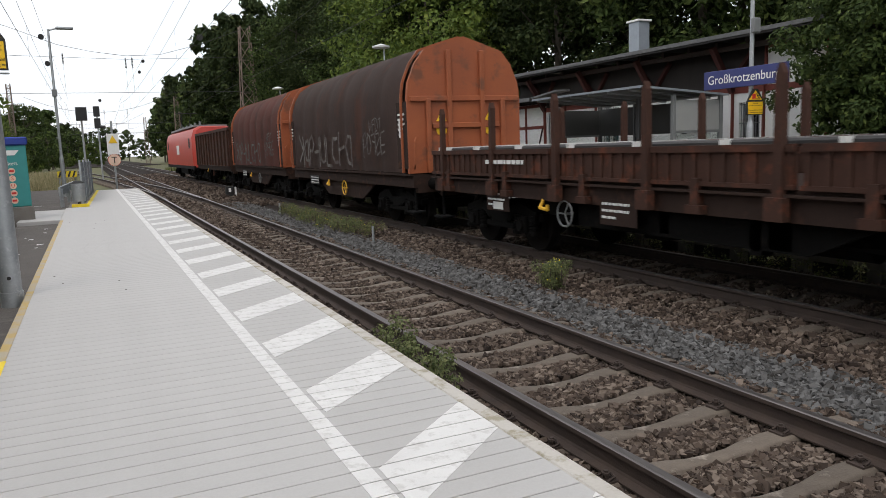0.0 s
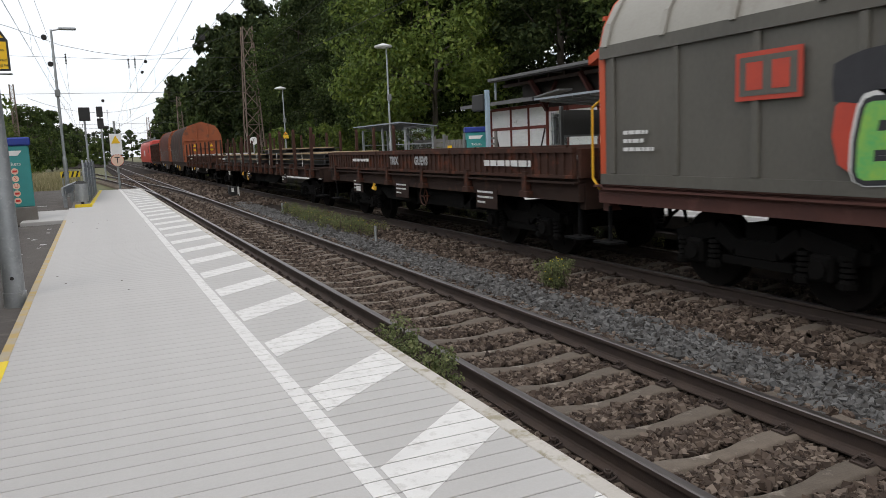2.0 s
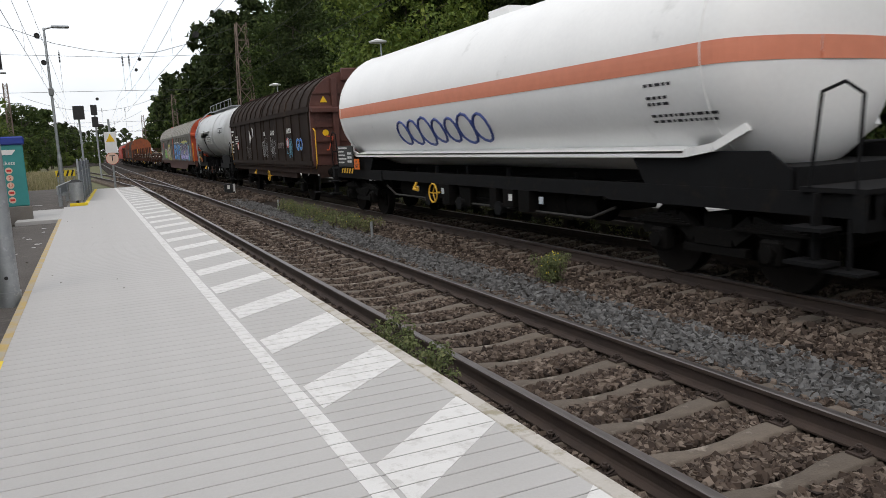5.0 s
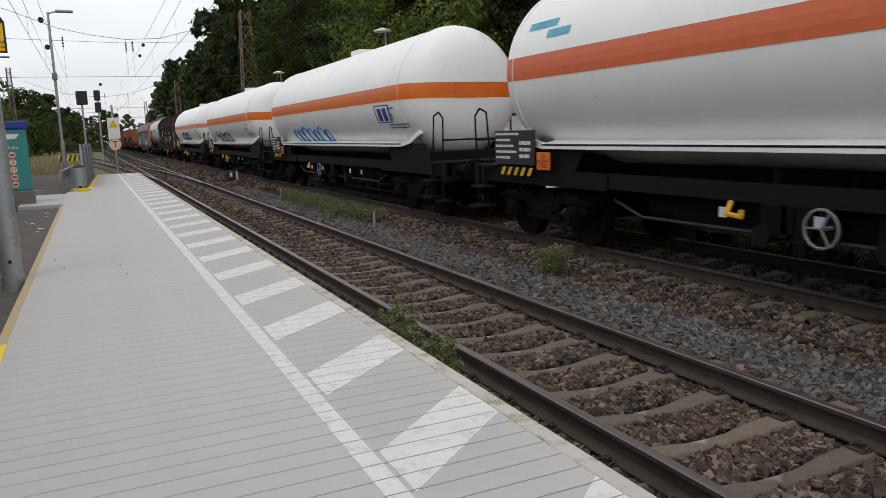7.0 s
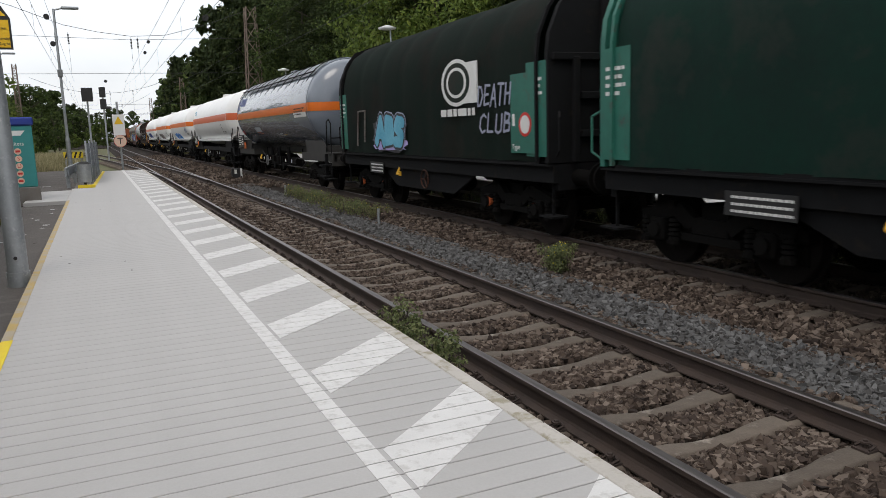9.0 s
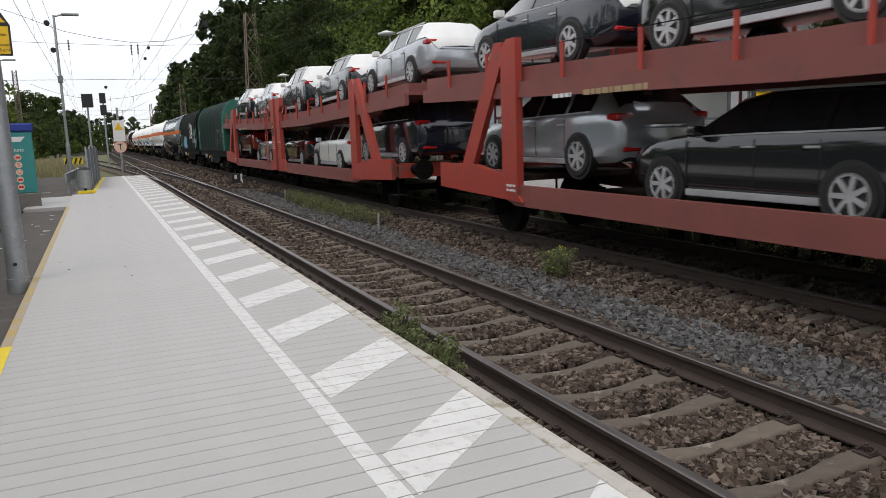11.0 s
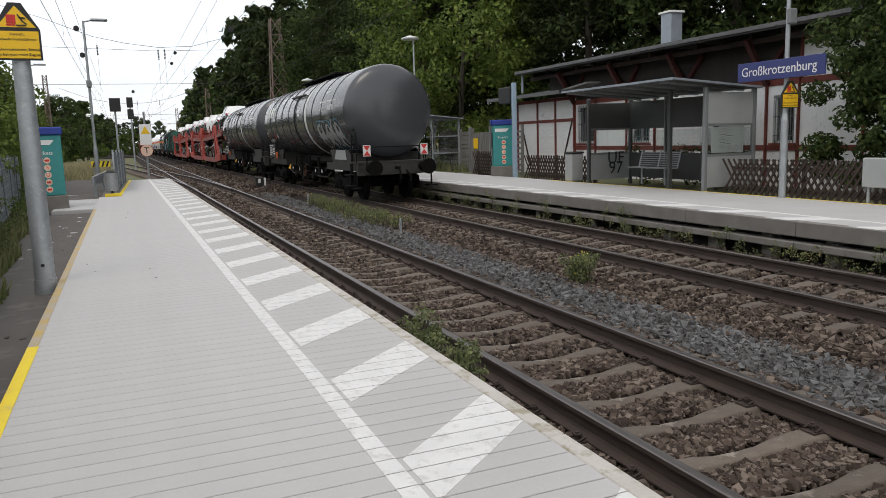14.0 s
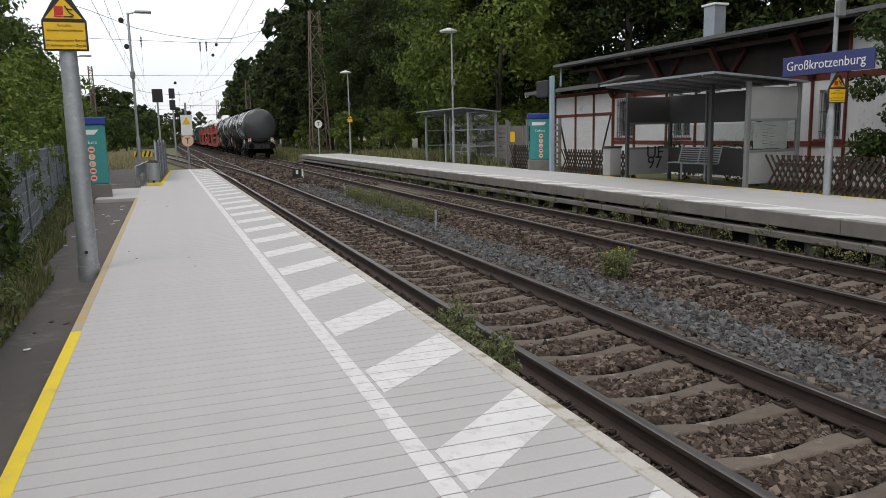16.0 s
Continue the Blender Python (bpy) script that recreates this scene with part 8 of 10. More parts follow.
def graffiti_wagon():
    w, B = sliding_wall_wagon(-60.7, -36.1, HAB_GREY, HAB_ROOF, END_RED, OX_RED, "grey sliding-wall wagon with orange ends and coloured graffiti", 2, 41, True)
    X = -1.445
    # red outlined square emblem
    panel(w, "emblem", X, B - 3.48, B - 2.62, 2.25, 2.76, SPRAY_RED, "red outlined emblem", 0.006)
    panel(w, "emblem_field", X - 0.006, B - 3.42, B - 2.68, 2.30, 2.71, HAB_GREY, "", 0.004)
    panel(w, "emblem_bar", X - 0.010, B - 3.33, B - 3.11, 2.36, 2.65, SPRAY_RED, "", 0.004)
    panel(w, "emblem_bar", X - 0.010, B - 2.99, B - 2.77, 2.36, 2.65, SPRAY_RED, "", 0.004)
    bars(w, X, B - 0.7, 1.95, [0.5, 0.4, 0.6], MARK_WHITE, 0.05, 0.06, 12)
    blotch(w, X - 0.001, B - 5.2, 1.85, 2.7, 0.95, SPRAY_RED, 5, n=16, rough=0.1)
    blotch(w, X - 0.002, B - 5.0, 2.35, 2.2, 0.75, SPRAY_BLACK, 6, n=26, rough=0.14)
    sprayed_word(w, "EBS", X - 0.004, B - 4.1, 1.52, 0.62, 0.55, 0.17, ((MARK_WHITE, 0.08, 0, 0.02), (SPRAY_BLACK, 0.05, 0, 0), (SPRAY_GREEN, 0, 0, 0)))
    blotch(w, X - 0.001, B - 8.0, 1.9, 2.7, 1.05, SPRAY_BLACK, 8, n=26, rough=0.16)
    sprayed_word(w, "AFA", X - 0.004, B - 6.95, 1.55, 0.64, 0.72, 0.16, ((SPRAY_YELLOW, 0.22, 0, 0.02), (SPRAY_BLACK, 0.06, 0, 0), (SPRAY_SILVER, 0, 0, 0)))
    bars(w, X, B - 10.0, 2.45, [0.8], SPRAY_BLACK, 0.12, 0.05, 13)
    panel(w, "red_post", X - 0.03, -0.12, 0.05, 1.3, 3.1, SPRAY_RED, "red door post", 0.02)
    blotch(w, X - 0.0005, -2.7, 2.36, 3.5, 0.66, MARK_WHITE, 9, "graffiti_halo", n=40, rough=0.13)
    blotch(w, X - 0.002, -2.7, 2.34, 3.4, 0.58, SPRAY_BLACK, 9, n=40, rough=0.13)
    sprayed_word(w, "EWP", X - 0.005, -0.55, 1.50, 1.22, 0.88, 0.30, ((SPRAY_LILAC, 0.085, 0, 0.01), (SPRAY_BLACK, 0.065, 0, 0), (SPRAY_BLUE, 0, 0, 0)), step=1.22)
    sprayed_word(w, "EWP", X - 0.0165, -0.62, 1.56, 1.22, 0.84, 0.03, ((SPRAY_CYAN, 0.004, 0.05, 0.02),), step=1.22)
    for k, (yy, zz) in enumerate(((-0.95, 2.36), (-1.5, 1.9), (-2.35, 2.3), (-3.3, 2.3), (-3.7, 1.75), (-4.3, 2.38), (-4.9, 2.0), (-1.0, 1.52), (-2.6, 1.62))):
        blotch(w, X - 0.0165, yy, zz, 0.3, 0.07, MARK_WHITE if k % 3 else SPRAY_CYAN, 60 + k, "graffiti_shine", 10, 0.2)
    blotch(w, X - 0.0005, -7.6, 2.22, 5.1, 0.95, SPRAY_YELLOW, 16, n=60, rough=0.05)
    blotch(w, X - 0.0015, -9.9, 1.85, 0.7, 1.15, SPRAY_CYAN, 17, n=24, rough=0.08)
    sprayed_word(w, "ZECKEN", X - 0.005, -5.15, 1.50, 0.68, 0.84, 0.27, ((SPRAY_CYAN, 0.085, -0.03, 0.0), (SPRAY_BLACK, 0.06, 0, 0), (SPRAY_PURPLE, 0, 0, 0)), step=1.15)
    sprayed_word(w, "ZECKEN", X - 0.0165, -5.15, 1.53, 0.68, 0.78, 0.02, ((MARK_WHITE, 0.004, 0.07, 0.03),), step=1.15)
    scribble(w, X - 0.006, -B + 2.35, 2.45, 1.1, 0.28, SPRAY_BLACK, 19, 5, 0.02)
    scribble(w, X - 0.006, -B + 3.3, 1.6, 0.7, 0.75, SPRAY_GREEN, 23, 3, 0.008)
    panel(w, "number_field", X, -B + 0.5, -B + 1.0, 1.6, 2.4, HAB_ROOF)
    bars(w, X - 0.006, -B + 0.95, 2.3, [0.4, 0.4, 0.4, 0.3], SPRAY_BLACK, 0.05, 0.05, 20)


def brown_wagon():
    w, B = sliding_wall_wagon(-91.0, -74.95, HAB_BROWN, HAB_BROWN, OX_RED, RUST_DARK, "dark brown two-axle sliding-wall wagon with white tags", 2, 43, False)
    X = -1.445
    bars(w, X, B - 0.5, 2.7, [0.6, 0.4, 0, 0.4, 0.4, 0.3, 0.3], MARK_WHITE, 0.08, 0.08, 21)
    bars(w, X, B - 1.4, 2.45, [0.7, 0.7, 0.8, 0.6], MARK_WHITE, 0.05, 0.05, 22)
    for y in (B - 2.0, -B + 3.2):
        bm = bmesh.new()
        rod(bm, (X - 0.004, y, 2.05), (X, y, 2.05), 0.18, seg=20)
        part("warning_ring", bm, RED_SIGN, w)
        bm = bmesh.new()
        rod(bm, (X - 0.008, y, 2.05), (X, y, 2.05), 0.13, seg=20)
        part("warning_disc", bm, MARK_WHITE, w)
    bm = bmesh.new()
    plate(bm, [(X - 0.004, 2.6, 2.1), (X - 0.004, 2.6, 2.7), (X - 0.004, 2.2, 2.35)], (0.003, 0, 0))
    plate(bm, [(X - 0.004, 1.8, 2.3), (X - 0.004, 2.0, 2.8), (X - 0.004, 1.75, 2.7)], (0.003, 0, 0))
    part("white_patch", bm, MARK_WHITE, w)
    for k, (y, txt) in enumerate(((-0.6, "LA"), (-2.0, "LA P.D"), (-4.6, "LA P.D"))):
        outline_text(w, txt, 0.22, X - 0.03, y, 2.45, MARK_WHITE, HAB_BROWN, 0.01)
        scribble(w, X - 0.034, y + 0.45, 1.6, 0.9, 0.6, SPRAY_SILVER if k < 2 else SPRAY_CYAN, 30 + k, 4, 0.012)
    outline_text(w, "GO", 0.55, X - 0.03, -B + 1.5, 1.95, SPRAY_BLUE, MARK_WHITE, 0.02)
    scribble(w, X - 0.034, 3.2, 1.55, 1.0, 0.4, SPRAY_PALE, 35, 4, 0.010)
    outline_text(w, "more", 0.42, X - 0.03, -3.3, 2.0, SPRAY_PALE, HAB_BROWN, 0.005)


# -- tank wagons
def tank_profile(L, R, dish, knuckle=0.25):
    p = []
    n = 9
    for i in range(n + 1):
        a = math.pi / 2 * i / n
        p.append((-L - dish * math.cos(a) ** 0.8 if i < n else -L, R * math.sin(a) ** 0.75 if i else 0.0))
    q = [(-y, r) for y, r in reversed(p)]
    return p + q


def tank_patch(parent, name, y0, y1, a0, a1, R, zc, material, label="", n=10, ny=2):
    """A marking laid on the round shell, on the platform side; angles up from the horizontal."""
    bm = bmesh.new()
    rows = []
    for j in range(ny):
        y = y0 + (y1 - y0) * j / (ny - 1)
        rows.append([bm.verts.new((-(R + 0.006) * math.cos(radians(a0 + (a1 - a0) * i / n)), y, zc + (R + 0.006) * math.sin(radians(a0 + (a1 - a0) * i / n)))) for i in range(n + 1)])
    for a, b in zip(rows, rows[1:]):
        for i in range(n):
            bm.faces.new((a[i], a[i + 1], b[i + 1], b[i]))
    part(name, bm, material, parent, label)


def tank_bars(parent, y1, a_top, lines, R, zc, material, h=2.2, gap=1.6, seed=1):
    rnd = random.Random(seed)
    bm = bmesh.new()
    r = R + 0.008
    for k, length in enumerate(lines):
        a1 = a_top - k * (h + gap)
        y = y1
        while y > y1 - length:
            wd = rnd.uniform(0.05, 0.16) * h / 2.2
            pts = [(-r * math.cos(radians(a)), yy, zc + r * math.sin(radians(a))) for a, yy in ((a1, y), (a1, y - wd), (a1 - h, y - wd), (a1 - h, y))]
            bm.faces.new([bm.verts.new(p) for p in pts])
            y -= wd + 0.03
    part("marking", bm, material, parent)


def owner_emblem(parent, y, zc, R, a, s, material):
    """A three-armed mark and three plain blocks for the owner's name."""
    r = R + 0.008
    def put(pts):
        bm = bmesh.new()
        lo, hi = min(v for u, v in pts), max(v for u, v in pts)
        n = max(1, int((hi - lo) / 0.07))
        for k in range(n):
            strip = slice_y(pts, lo + (hi - lo) * k / n, lo + (hi - lo) * (k + 1) / n)
            if len(strip) >= 3:
                bm.faces.new([bm.verts.new((-r * math.cos((a + v) / R), y - u, zc + r * math.sin((a + v) / R))) for u, v in strip])
        part("emblem", bm, material, parent)
    put([(0, 0), (0.16 * s, 0), (0.30 * s, 0.55 * s), (0.20 * s, 0.62 * s)])
    put([(0.60 * s, 0), (0.44 * s, 0), (0.34 * s, 0.50 * s), (0.42 * s, 0.62 * s)])
    put([(0.05 * s, -0.1 * s), (0.3 * s, 0.06 * s), (0.55 * s, -0.1 * s), (0.42 * s, -0.25 * s), (0.18 * s, -0.25 * s)])
    for k in range(3):
        u = (0.75 + 0.55 * k) * s
        put([(u, -0.02 * s), (u + 0.42 * s, -0.02 * s), (u + 0.46 * s, 0.5 * s), (u + 0.04 * s, 0.5 * s)])


def tank_frame(w, L, frame_m, kind, zc, R, steps=None):
    B = L - 0.62
    if kind == "leaf":
        for q in (-1, 1):
            bm = bmesh.new()
            box(bm, q * 1.12 - 0.05, q * 1.12 + 0.05, -B + 4.0, B - 4.0, 0.98, 1.2)
            part("solebar", bm, frame_m, w)
        bm = bmesh.new()
        rbox(bm, -0.95, 0.95, -3.2, 3.4, 0.58, 1.15, 0.03)
        part("equipment_case", bm, BOGIE_MAT, w, "greasy equipment case, underframe shade in its black")
        for y in (-B + 4.6, B - 6.0):
            bm = bmesh.new()
            rod(bm, (-0.7, y, 0.78), (-0.7, y + 1.4, 0.78), 0.24, seg=18)
            part("air_reservoir", bm, BOGIE_MAT, w, smooth=40)
    bm = bmesh.new()
    box(bm, -0.22, 0.22, -B + 3.5, B - 3.5, 1.12, 1.34)
    part("centre_sill", bm, frame_m, w)
    for s in (-1, 1):
        # short end frame carrying the saddle
        bm = bmesh.new()
        for q in (-1, 1):
            box(bm, q * 1.15 - 0.05, q * 1.15 + 0.05, s * B, s * (B - 4.0), 0.95, 1.2)
        box(bm, -1.25, 1.25, s * B, s * (B - 0.14), 0.83, 1.2)
        box(bm, -1.15, 1.15, s * (B - 3.86), s * (B - 4.0), 0.95, 1.2)
        part("end_frame", bm, frame_m, w)
        buffers(w, s * B, s, BOGIE_MAT)
        bogie(w, s * (B - 2.1), kind)
        bm = bmesh.new()
        y0, y1 = s * (B - 3.2), s * (B - 0.9)
        for q in (-1, 1):
            plate(bm, [(q * 1.16, y0, 1.2), (q * 1.16, y1, 1.2), (q * 1.16, y1, 1.42), (q * 1.16, y1 - s * 0.3, 1.62), (q * 1.16, y0 - s * 0.3, 1.62)], (q * 0.03, 0, 0))
        box(bm, -1.1, 1.1, min(y0, y1), max(y0, y1), 1.2, zc - R + 0.15)
        part("saddle", bm, frame_m, w, "tank saddle plate")
        bm = bmesh.new()
        box(bm, -1.25, 1.25, s * (B - 0.75), s * (B + 0.02), 1.2, 1.25)
        part("end_platform", bm, frame_m, w)
        for q in (-1, 1):
            handrail(w, [(q * 1.25, s * (B - 0.1), 1.2), (q * 1.25, s * (B - 0.05), 2.15), (q * 1.25, s * (B - 0.25), 2.28), (q * 1.25, s * (B - 0.5), 2.2), (q * 1.25, s * (B - 0.62), 1.25)])
        handrail(w, [(-1.25, s * (B - 0.05), 1.7), (1.25, s * (B - 0.05), 1.7)])
        bm = bmesh.new()
        for z in (0.5, 0.85):
            box(bm, -1.5, -1.2, s * (B - 0.5) - 0.22, s * (B - 0.5) + 0.22, z - 0.02, z + 0.02)
        bar(bm, (-1.3, s * (B - 0.5), 0.5), (-1.3, s * (B - 0.5), 1.2), 0.1, 0.04)
        part("footstep", bm, steps or FRAME_DARK, w, "steel footstep")
    for k in range(5) if kind == "leaf" else ():
        y = B - 1.15 - k * 0.22
        bm = bmesh.new()
        plate(bm, [(-1.335, y, 1.10), (-1.335, y - 0.1, 1.10), (-1.335, y - 0.2, 1.24), (-1.335, y - 0.1, 1.24)], (-0.004, 0, 0))
        part("hazard_stripe", bm, YELLOW_STEEL, w)
    clutter(w, -2.6, 2.4, int(L * 10) % 7)
    # pipes, levers and small pale tags slung below the tank
    for z, x in ((0.62, -1.05), (0.9, -0.8)):
        handrail(w, [(x, -B + 4, z + 0.2), (x, -B + 4.6, z), (x, B - 4.6, z), (x, B - 4, z + 0.2)], 0.022, FRAME_GREY, "brake_pipe")
    for k in range(4):
        y = -3.4 + 2.1 * k
        bm = bmesh.new()
        bar(bm, (-0.9, y, 1.3), (-0.9, y, 0.6), 0.05, 0.02)
        part("hanger", bm, FRAME_DARK, w)
    for k, y in enumerate((-2.9, -1.9, 0.9, 2.2)):
        panel(w, "tag_plate", -1.2, y, y + 0.12, 0.78, 0.9, MARK_WHITE if k % 2 else SHADE_GREY)
    for y in (-1.4, 0.2, 1.7):
        bm = bmesh.new()
        rod(bm, (-0.95, y, 0.6), (-0.95, y, 1.35), 0.06, seg=10)
        rod(bm, (-1.2, y, 0.62), (-0.7, y, 0.62), 0.09, seg=10)
        rod(bm, (-1.22, y, 0.62), (-1.18, y, 0.62), 0.13, seg=12)
        part("valve", bm, FRAME_DARK, w)
    return B


def plates(w, B, R, zc, seed):
    """Number board, hazard plate and diamond at the leading end."""
    bm = bmesh.new()
    rbox(bm, -1.36, -1.32, B - 2.3, B - 1.0, 1.28, 1.86, 0.01)
    part("number_board", bm, BLACK, w, "black number board with white lettering")
    bars(w, -1.362, B - 1.05, 1.78, [0.8, 0.5, 0.6, 0.7, 0.5], MARK_WHITE, 0.04, 0.06, seed)
    bars(w, -1.362, B - 1.85, 1.62, [0.35, 0.35, 0.35], MARK_WHITE, 0.06, 0.05, seed + 3)
    bm = bmesh.new()
    rbox(bm, -1.36, -1.33, B - 2.75, B - 2.38, 1.22, 1.5, 0.006)
    plate_ob = part("hazard_plate", bm, ORANGE_PLATE, w, "orange hazard plate")
    top, low = ("33", "1203") if seed > 80 else ("23", "1965")
    text(top, 0.13, "lettering", SPRAY_BLACK, facing(-1.361, B - 2.565, 1.43), plate_ob, 0.002)
    text(low, 0.13, "lettering", SPRAY_BLACK, facing(-1.361, B - 2.565, 1.29), plate_ob, 0.002)
    panel(w, "plate_line", -1.361, B - 2.74, B - 2.39, 1.355, 1.37, SPRAY_BLACK)

SKIRT = (1.55, 1.63)   # height of the flange along the gas tanks


def gas_tank(u0, u1, shell_m, stripe_m, label, seed, shield=False, stripe=(2.62, 2.96), logo=None, tag=None, tail=0.0):
    w, L = wagon("tank_wagon", label, u0, u1)
    R, zc = 1.49, 2.78
    B = tank_frame(w, L, FRAME_GREY if shield else FRAME_DARK, "leaf" if not shield else "coil", zc, R)
    Lc = B - 1.9
    prof = [(y - tail if y < 0 else y, r) for y, r in tank_profile(Lc, R, 0.72)]
    bm = bmesh.new()
    lathe_y(bm, prof, 0, zc, 56)
    part("tank", bm, shell_m, w, smooth=60)
    for s in (-1, 1) if not shield else ():
        # pale flange along the foot of the tank, swept up at both ends
        bm = bmesh.new()
        ya, yb = -Lc - tail + 0.5, Lc - 0.5
        box(bm, s * 1.20, s * 1.27, ya, yb, SKIRT[0], SKIRT[1])
        plate(bm, [(s * 0.9, ya, SKIRT[1] + 0.08), (s * 1.27, ya, SKIRT[1]), (s * 1.27, yb, SKIRT[1]), (s * 0.9, yb, SKIRT[1] + 0.08)], (0, 0, -0.03))
        for e, d in ((ya, -1), (yb, 1)):
            bar(bm, (s * 1.235, e, SKIRT[0] + 0.05), (s * 1.21, e + d * 0.45, SKIRT[1] + 0.04), 0.07, 0.10)
            bar(bm, (s * 1.21, e + d * 0.45, SKIRT[1] + 0.04), (s * 1.10, e + d * 0.85, SKIRT[1] + 0.26), 0.07, 0.10)
        part("skirt_flange", bm, shell_m, w)
    for s in (-1, 1):
        bm = bmesh.new()
        rows = []
        for y, r in prof:
            if r > 0.35:
                rows.append([bm.verts.new((s * (math.sqrt(max(0.01, (r + 0.007) ** 2 - (z - zc) ** 2))), y * 1.0005, z)) for z in np.linspace(stripe[0], stripe[1], 4)])
        for a, b in zip(rows, rows[1:]):
            for i in range(3):
                bm.faces.new((a[i], a[i + 1], b[i + 1], b[i]))
        e = s * (Lc + 0.727) - (tail if s < 0 else 0)
        box(bm, -0.40, 0.40, e - 0.004, e + 0.004, stripe[0], stripe[1])
        part("stripe", bm, stripe_m, w, "warning stripe along the tank")
        bm = bmesh.new()
        for i in range(40):
            a, b = 2 * math.pi * i / 40, 2 * math.pi * (i + 1) / 40
            bar(bm, ((R + 0.002) * math.cos(a), s * Lc - (tail if s < 0 else 0), zc + (R + 0.002) * math.sin(a)), ((R + 0.002) * math.cos(b), s * Lc - (tail if s < 0 else 0), zc + (R + 0.002) * math.sin(b)), 0.012, 0.03)
        part("weld_seam", bm, shell_m, w)
    if tail:
        bm = bmesh.new()
        rod(bm, (-0.12, -Lc - tail - 0.40, zc - 0.46), (-0.12, -Lc - tail - 0.70, zc - 0.46), 0.30, seg=26)
        rod(bm, (-0.12, -Lc - tail - 0.66, zc - 0.46), (-0.12, -Lc - tail - 0.76, zc - 0.46), 0.34, seg=26)
        for i in range(16):
            a = 2 * math.pi * i / 16
            rod(bm, (-0.12 + 0.30 * math.cos(a), -Lc - tail - 0.74, zc - 0.46 + 0.30 * math.sin(a)), (-0.12 + 0.30 * math.cos(a), -Lc - tail - 0.79, zc - 0.46 + 0.30 * math.sin(a)), 0.022, seg=6)
        part("manhole", bm, shell_m, w, "bolted manhole cover", smooth=40)
    bm = bmesh.new()
    box(bm, -0.25, 0.25, -0.4, 0.4, zc + R - 0.02, zc + R + 0.14)
    part("dome", bm, shell_m, w)
    if shield:
        bm = bmesh.new()
        rows = []
        for y in np.linspace(-Lc, Lc, 11):
            rows.append([bm.verts.new(((R + 0.06) * math.cos(radians(a)), y, zc + (R + 0.06) * math.sin(radians(a)))) for a in range(40, 141, 10)])
        for a, b in zip(rows, rows[1:]):
            for i in range(len(a) - 1):
                bm.faces.new((a[i], a[i + 1], b[i + 1], b[i]))
        bmesh.ops.solidify(bm, geom=bm.faces[:], thickness=0.02)
        part("sun_shield", bm, SHADE_GREY, w, "pale sun shield", smooth=50)
        for k in range(11):
            y = -Lc + 0.3 + k * (2 * Lc - 0.6) / 10
            bm = bmesh.new()
            for a in range(30, 150, 10):
                p, q = radians(a), radians(a + 10)
                bar(bm, ((R + 0.085) * math.cos(p), y, zc + (R + 0.085) * math.sin(p)), ((R + 0.085) * math.cos(q), y, zc + (R + 0.085) * math.sin(q)), 0.05, 0.02)
            part("shield_strap", bm, FRAME_DARK, w)
        handrail(w, [(-(R + 0.09) * 0.72, -Lc, zc + R * 0.74), (-(R + 0.09) * 0.72, Lc, zc + R * 0.74)], 0.02)
        owner_emblem(w, Lc - 0.1, zc, R, 0.42, 0.75, MARK_BLUE)
        tank_patch(w, "data_field", -Lc + 0.2, -Lc + 1.9, -14, 0, R, zc, MARK_WHITE)
        tank_bars(w, -Lc + 1.8, -2, [1.4, 1.2, 1.0], R + 0.004, zc, SPRAY_BLACK, 1.6, 2.0, seed)
        tank_patch(w, "grey_patch", 2.0, 3.2, -32, -24, R, zc, SHADE_GREY)
    else:
        tank_bars(w, -Lc + 1.0, -12, [0.5, 0, 0.4, 0.4, 0, 1.1, 1.1], R, zc, SPRAY_BLACK, 1.5, 1.6, seed)
    if logo == "two_blue":
        tank_patch(w, "emblem", Lc - 1.1, Lc - 0.3, 25, 30, R, zc, SPRAY_CYAN, "blue emblem bar")
        tank_patch(w, "emblem", Lc - 1.5, Lc - 0.9, 18, 23, R, zc, SPRAY_CYAN, "blue emblem bar")
    elif logo == "ring":
        tank_patch(w, "emblem", -Lc + 0.7, -Lc + 1.7, -26, -9, R, zc, MARK_BLUE, "blue square emblem with two figures")
        tank_patch(w, "emblem_field", -Lc + 0.78, -Lc + 1.62, -25, -10, R + 0.004, zc, TANK_WHITE)
        tank_patch(w, "emblem_bar", -Lc + 0.9, -Lc + 1.15, -24, -12, R + 0.008, zc, MARK_BLUE)
        tank_patch(w, "emblem_bar", -Lc + 1.25, -Lc + 1.5, -24, -12, R + 0.008, zc, MARK_BLUE)
    if tag:
        rnd = random.Random(seed)
        for k in range(7):
            y = tag[0] - 0.62 * k
            rr = rnd.uniform(0.22, 0.36)
            pts = []
            for i in range(13):
                a = i * 0.52
                ang = radians(tag[1]) + rr * math.sin(a) / R
                pts.append((-(R + 0.004) * math.cos(ang), y + rr * math.cos(a), zc + (R + 0.004) * math.sin(ang)))
            handrail(w, pts, 0.028, tag[2], "sprayed_tag")
    plates(w, B, R, zc, seed)
    for k, dy in enumerate((2.3,)):
        if shield:
            a = radians(-33 - 4 * k)
            bm = bmesh.new()
            rr = R + 0.015
            c = Vector((-rr * math.cos(a), B - dy + 0.2, zc + rr * math.sin(a)))
            up = Vector((-math.sin(-a), 0, math.cos(a))).normalized() * 0.16
            bm.faces.new([bm.verts.new(c + v) for v in (up, Vector((0, 0.16, 0)), -up, Vector((0, -0.16, 0)))])
            part("hazard_diamond", bm, RED_SIGN, w)


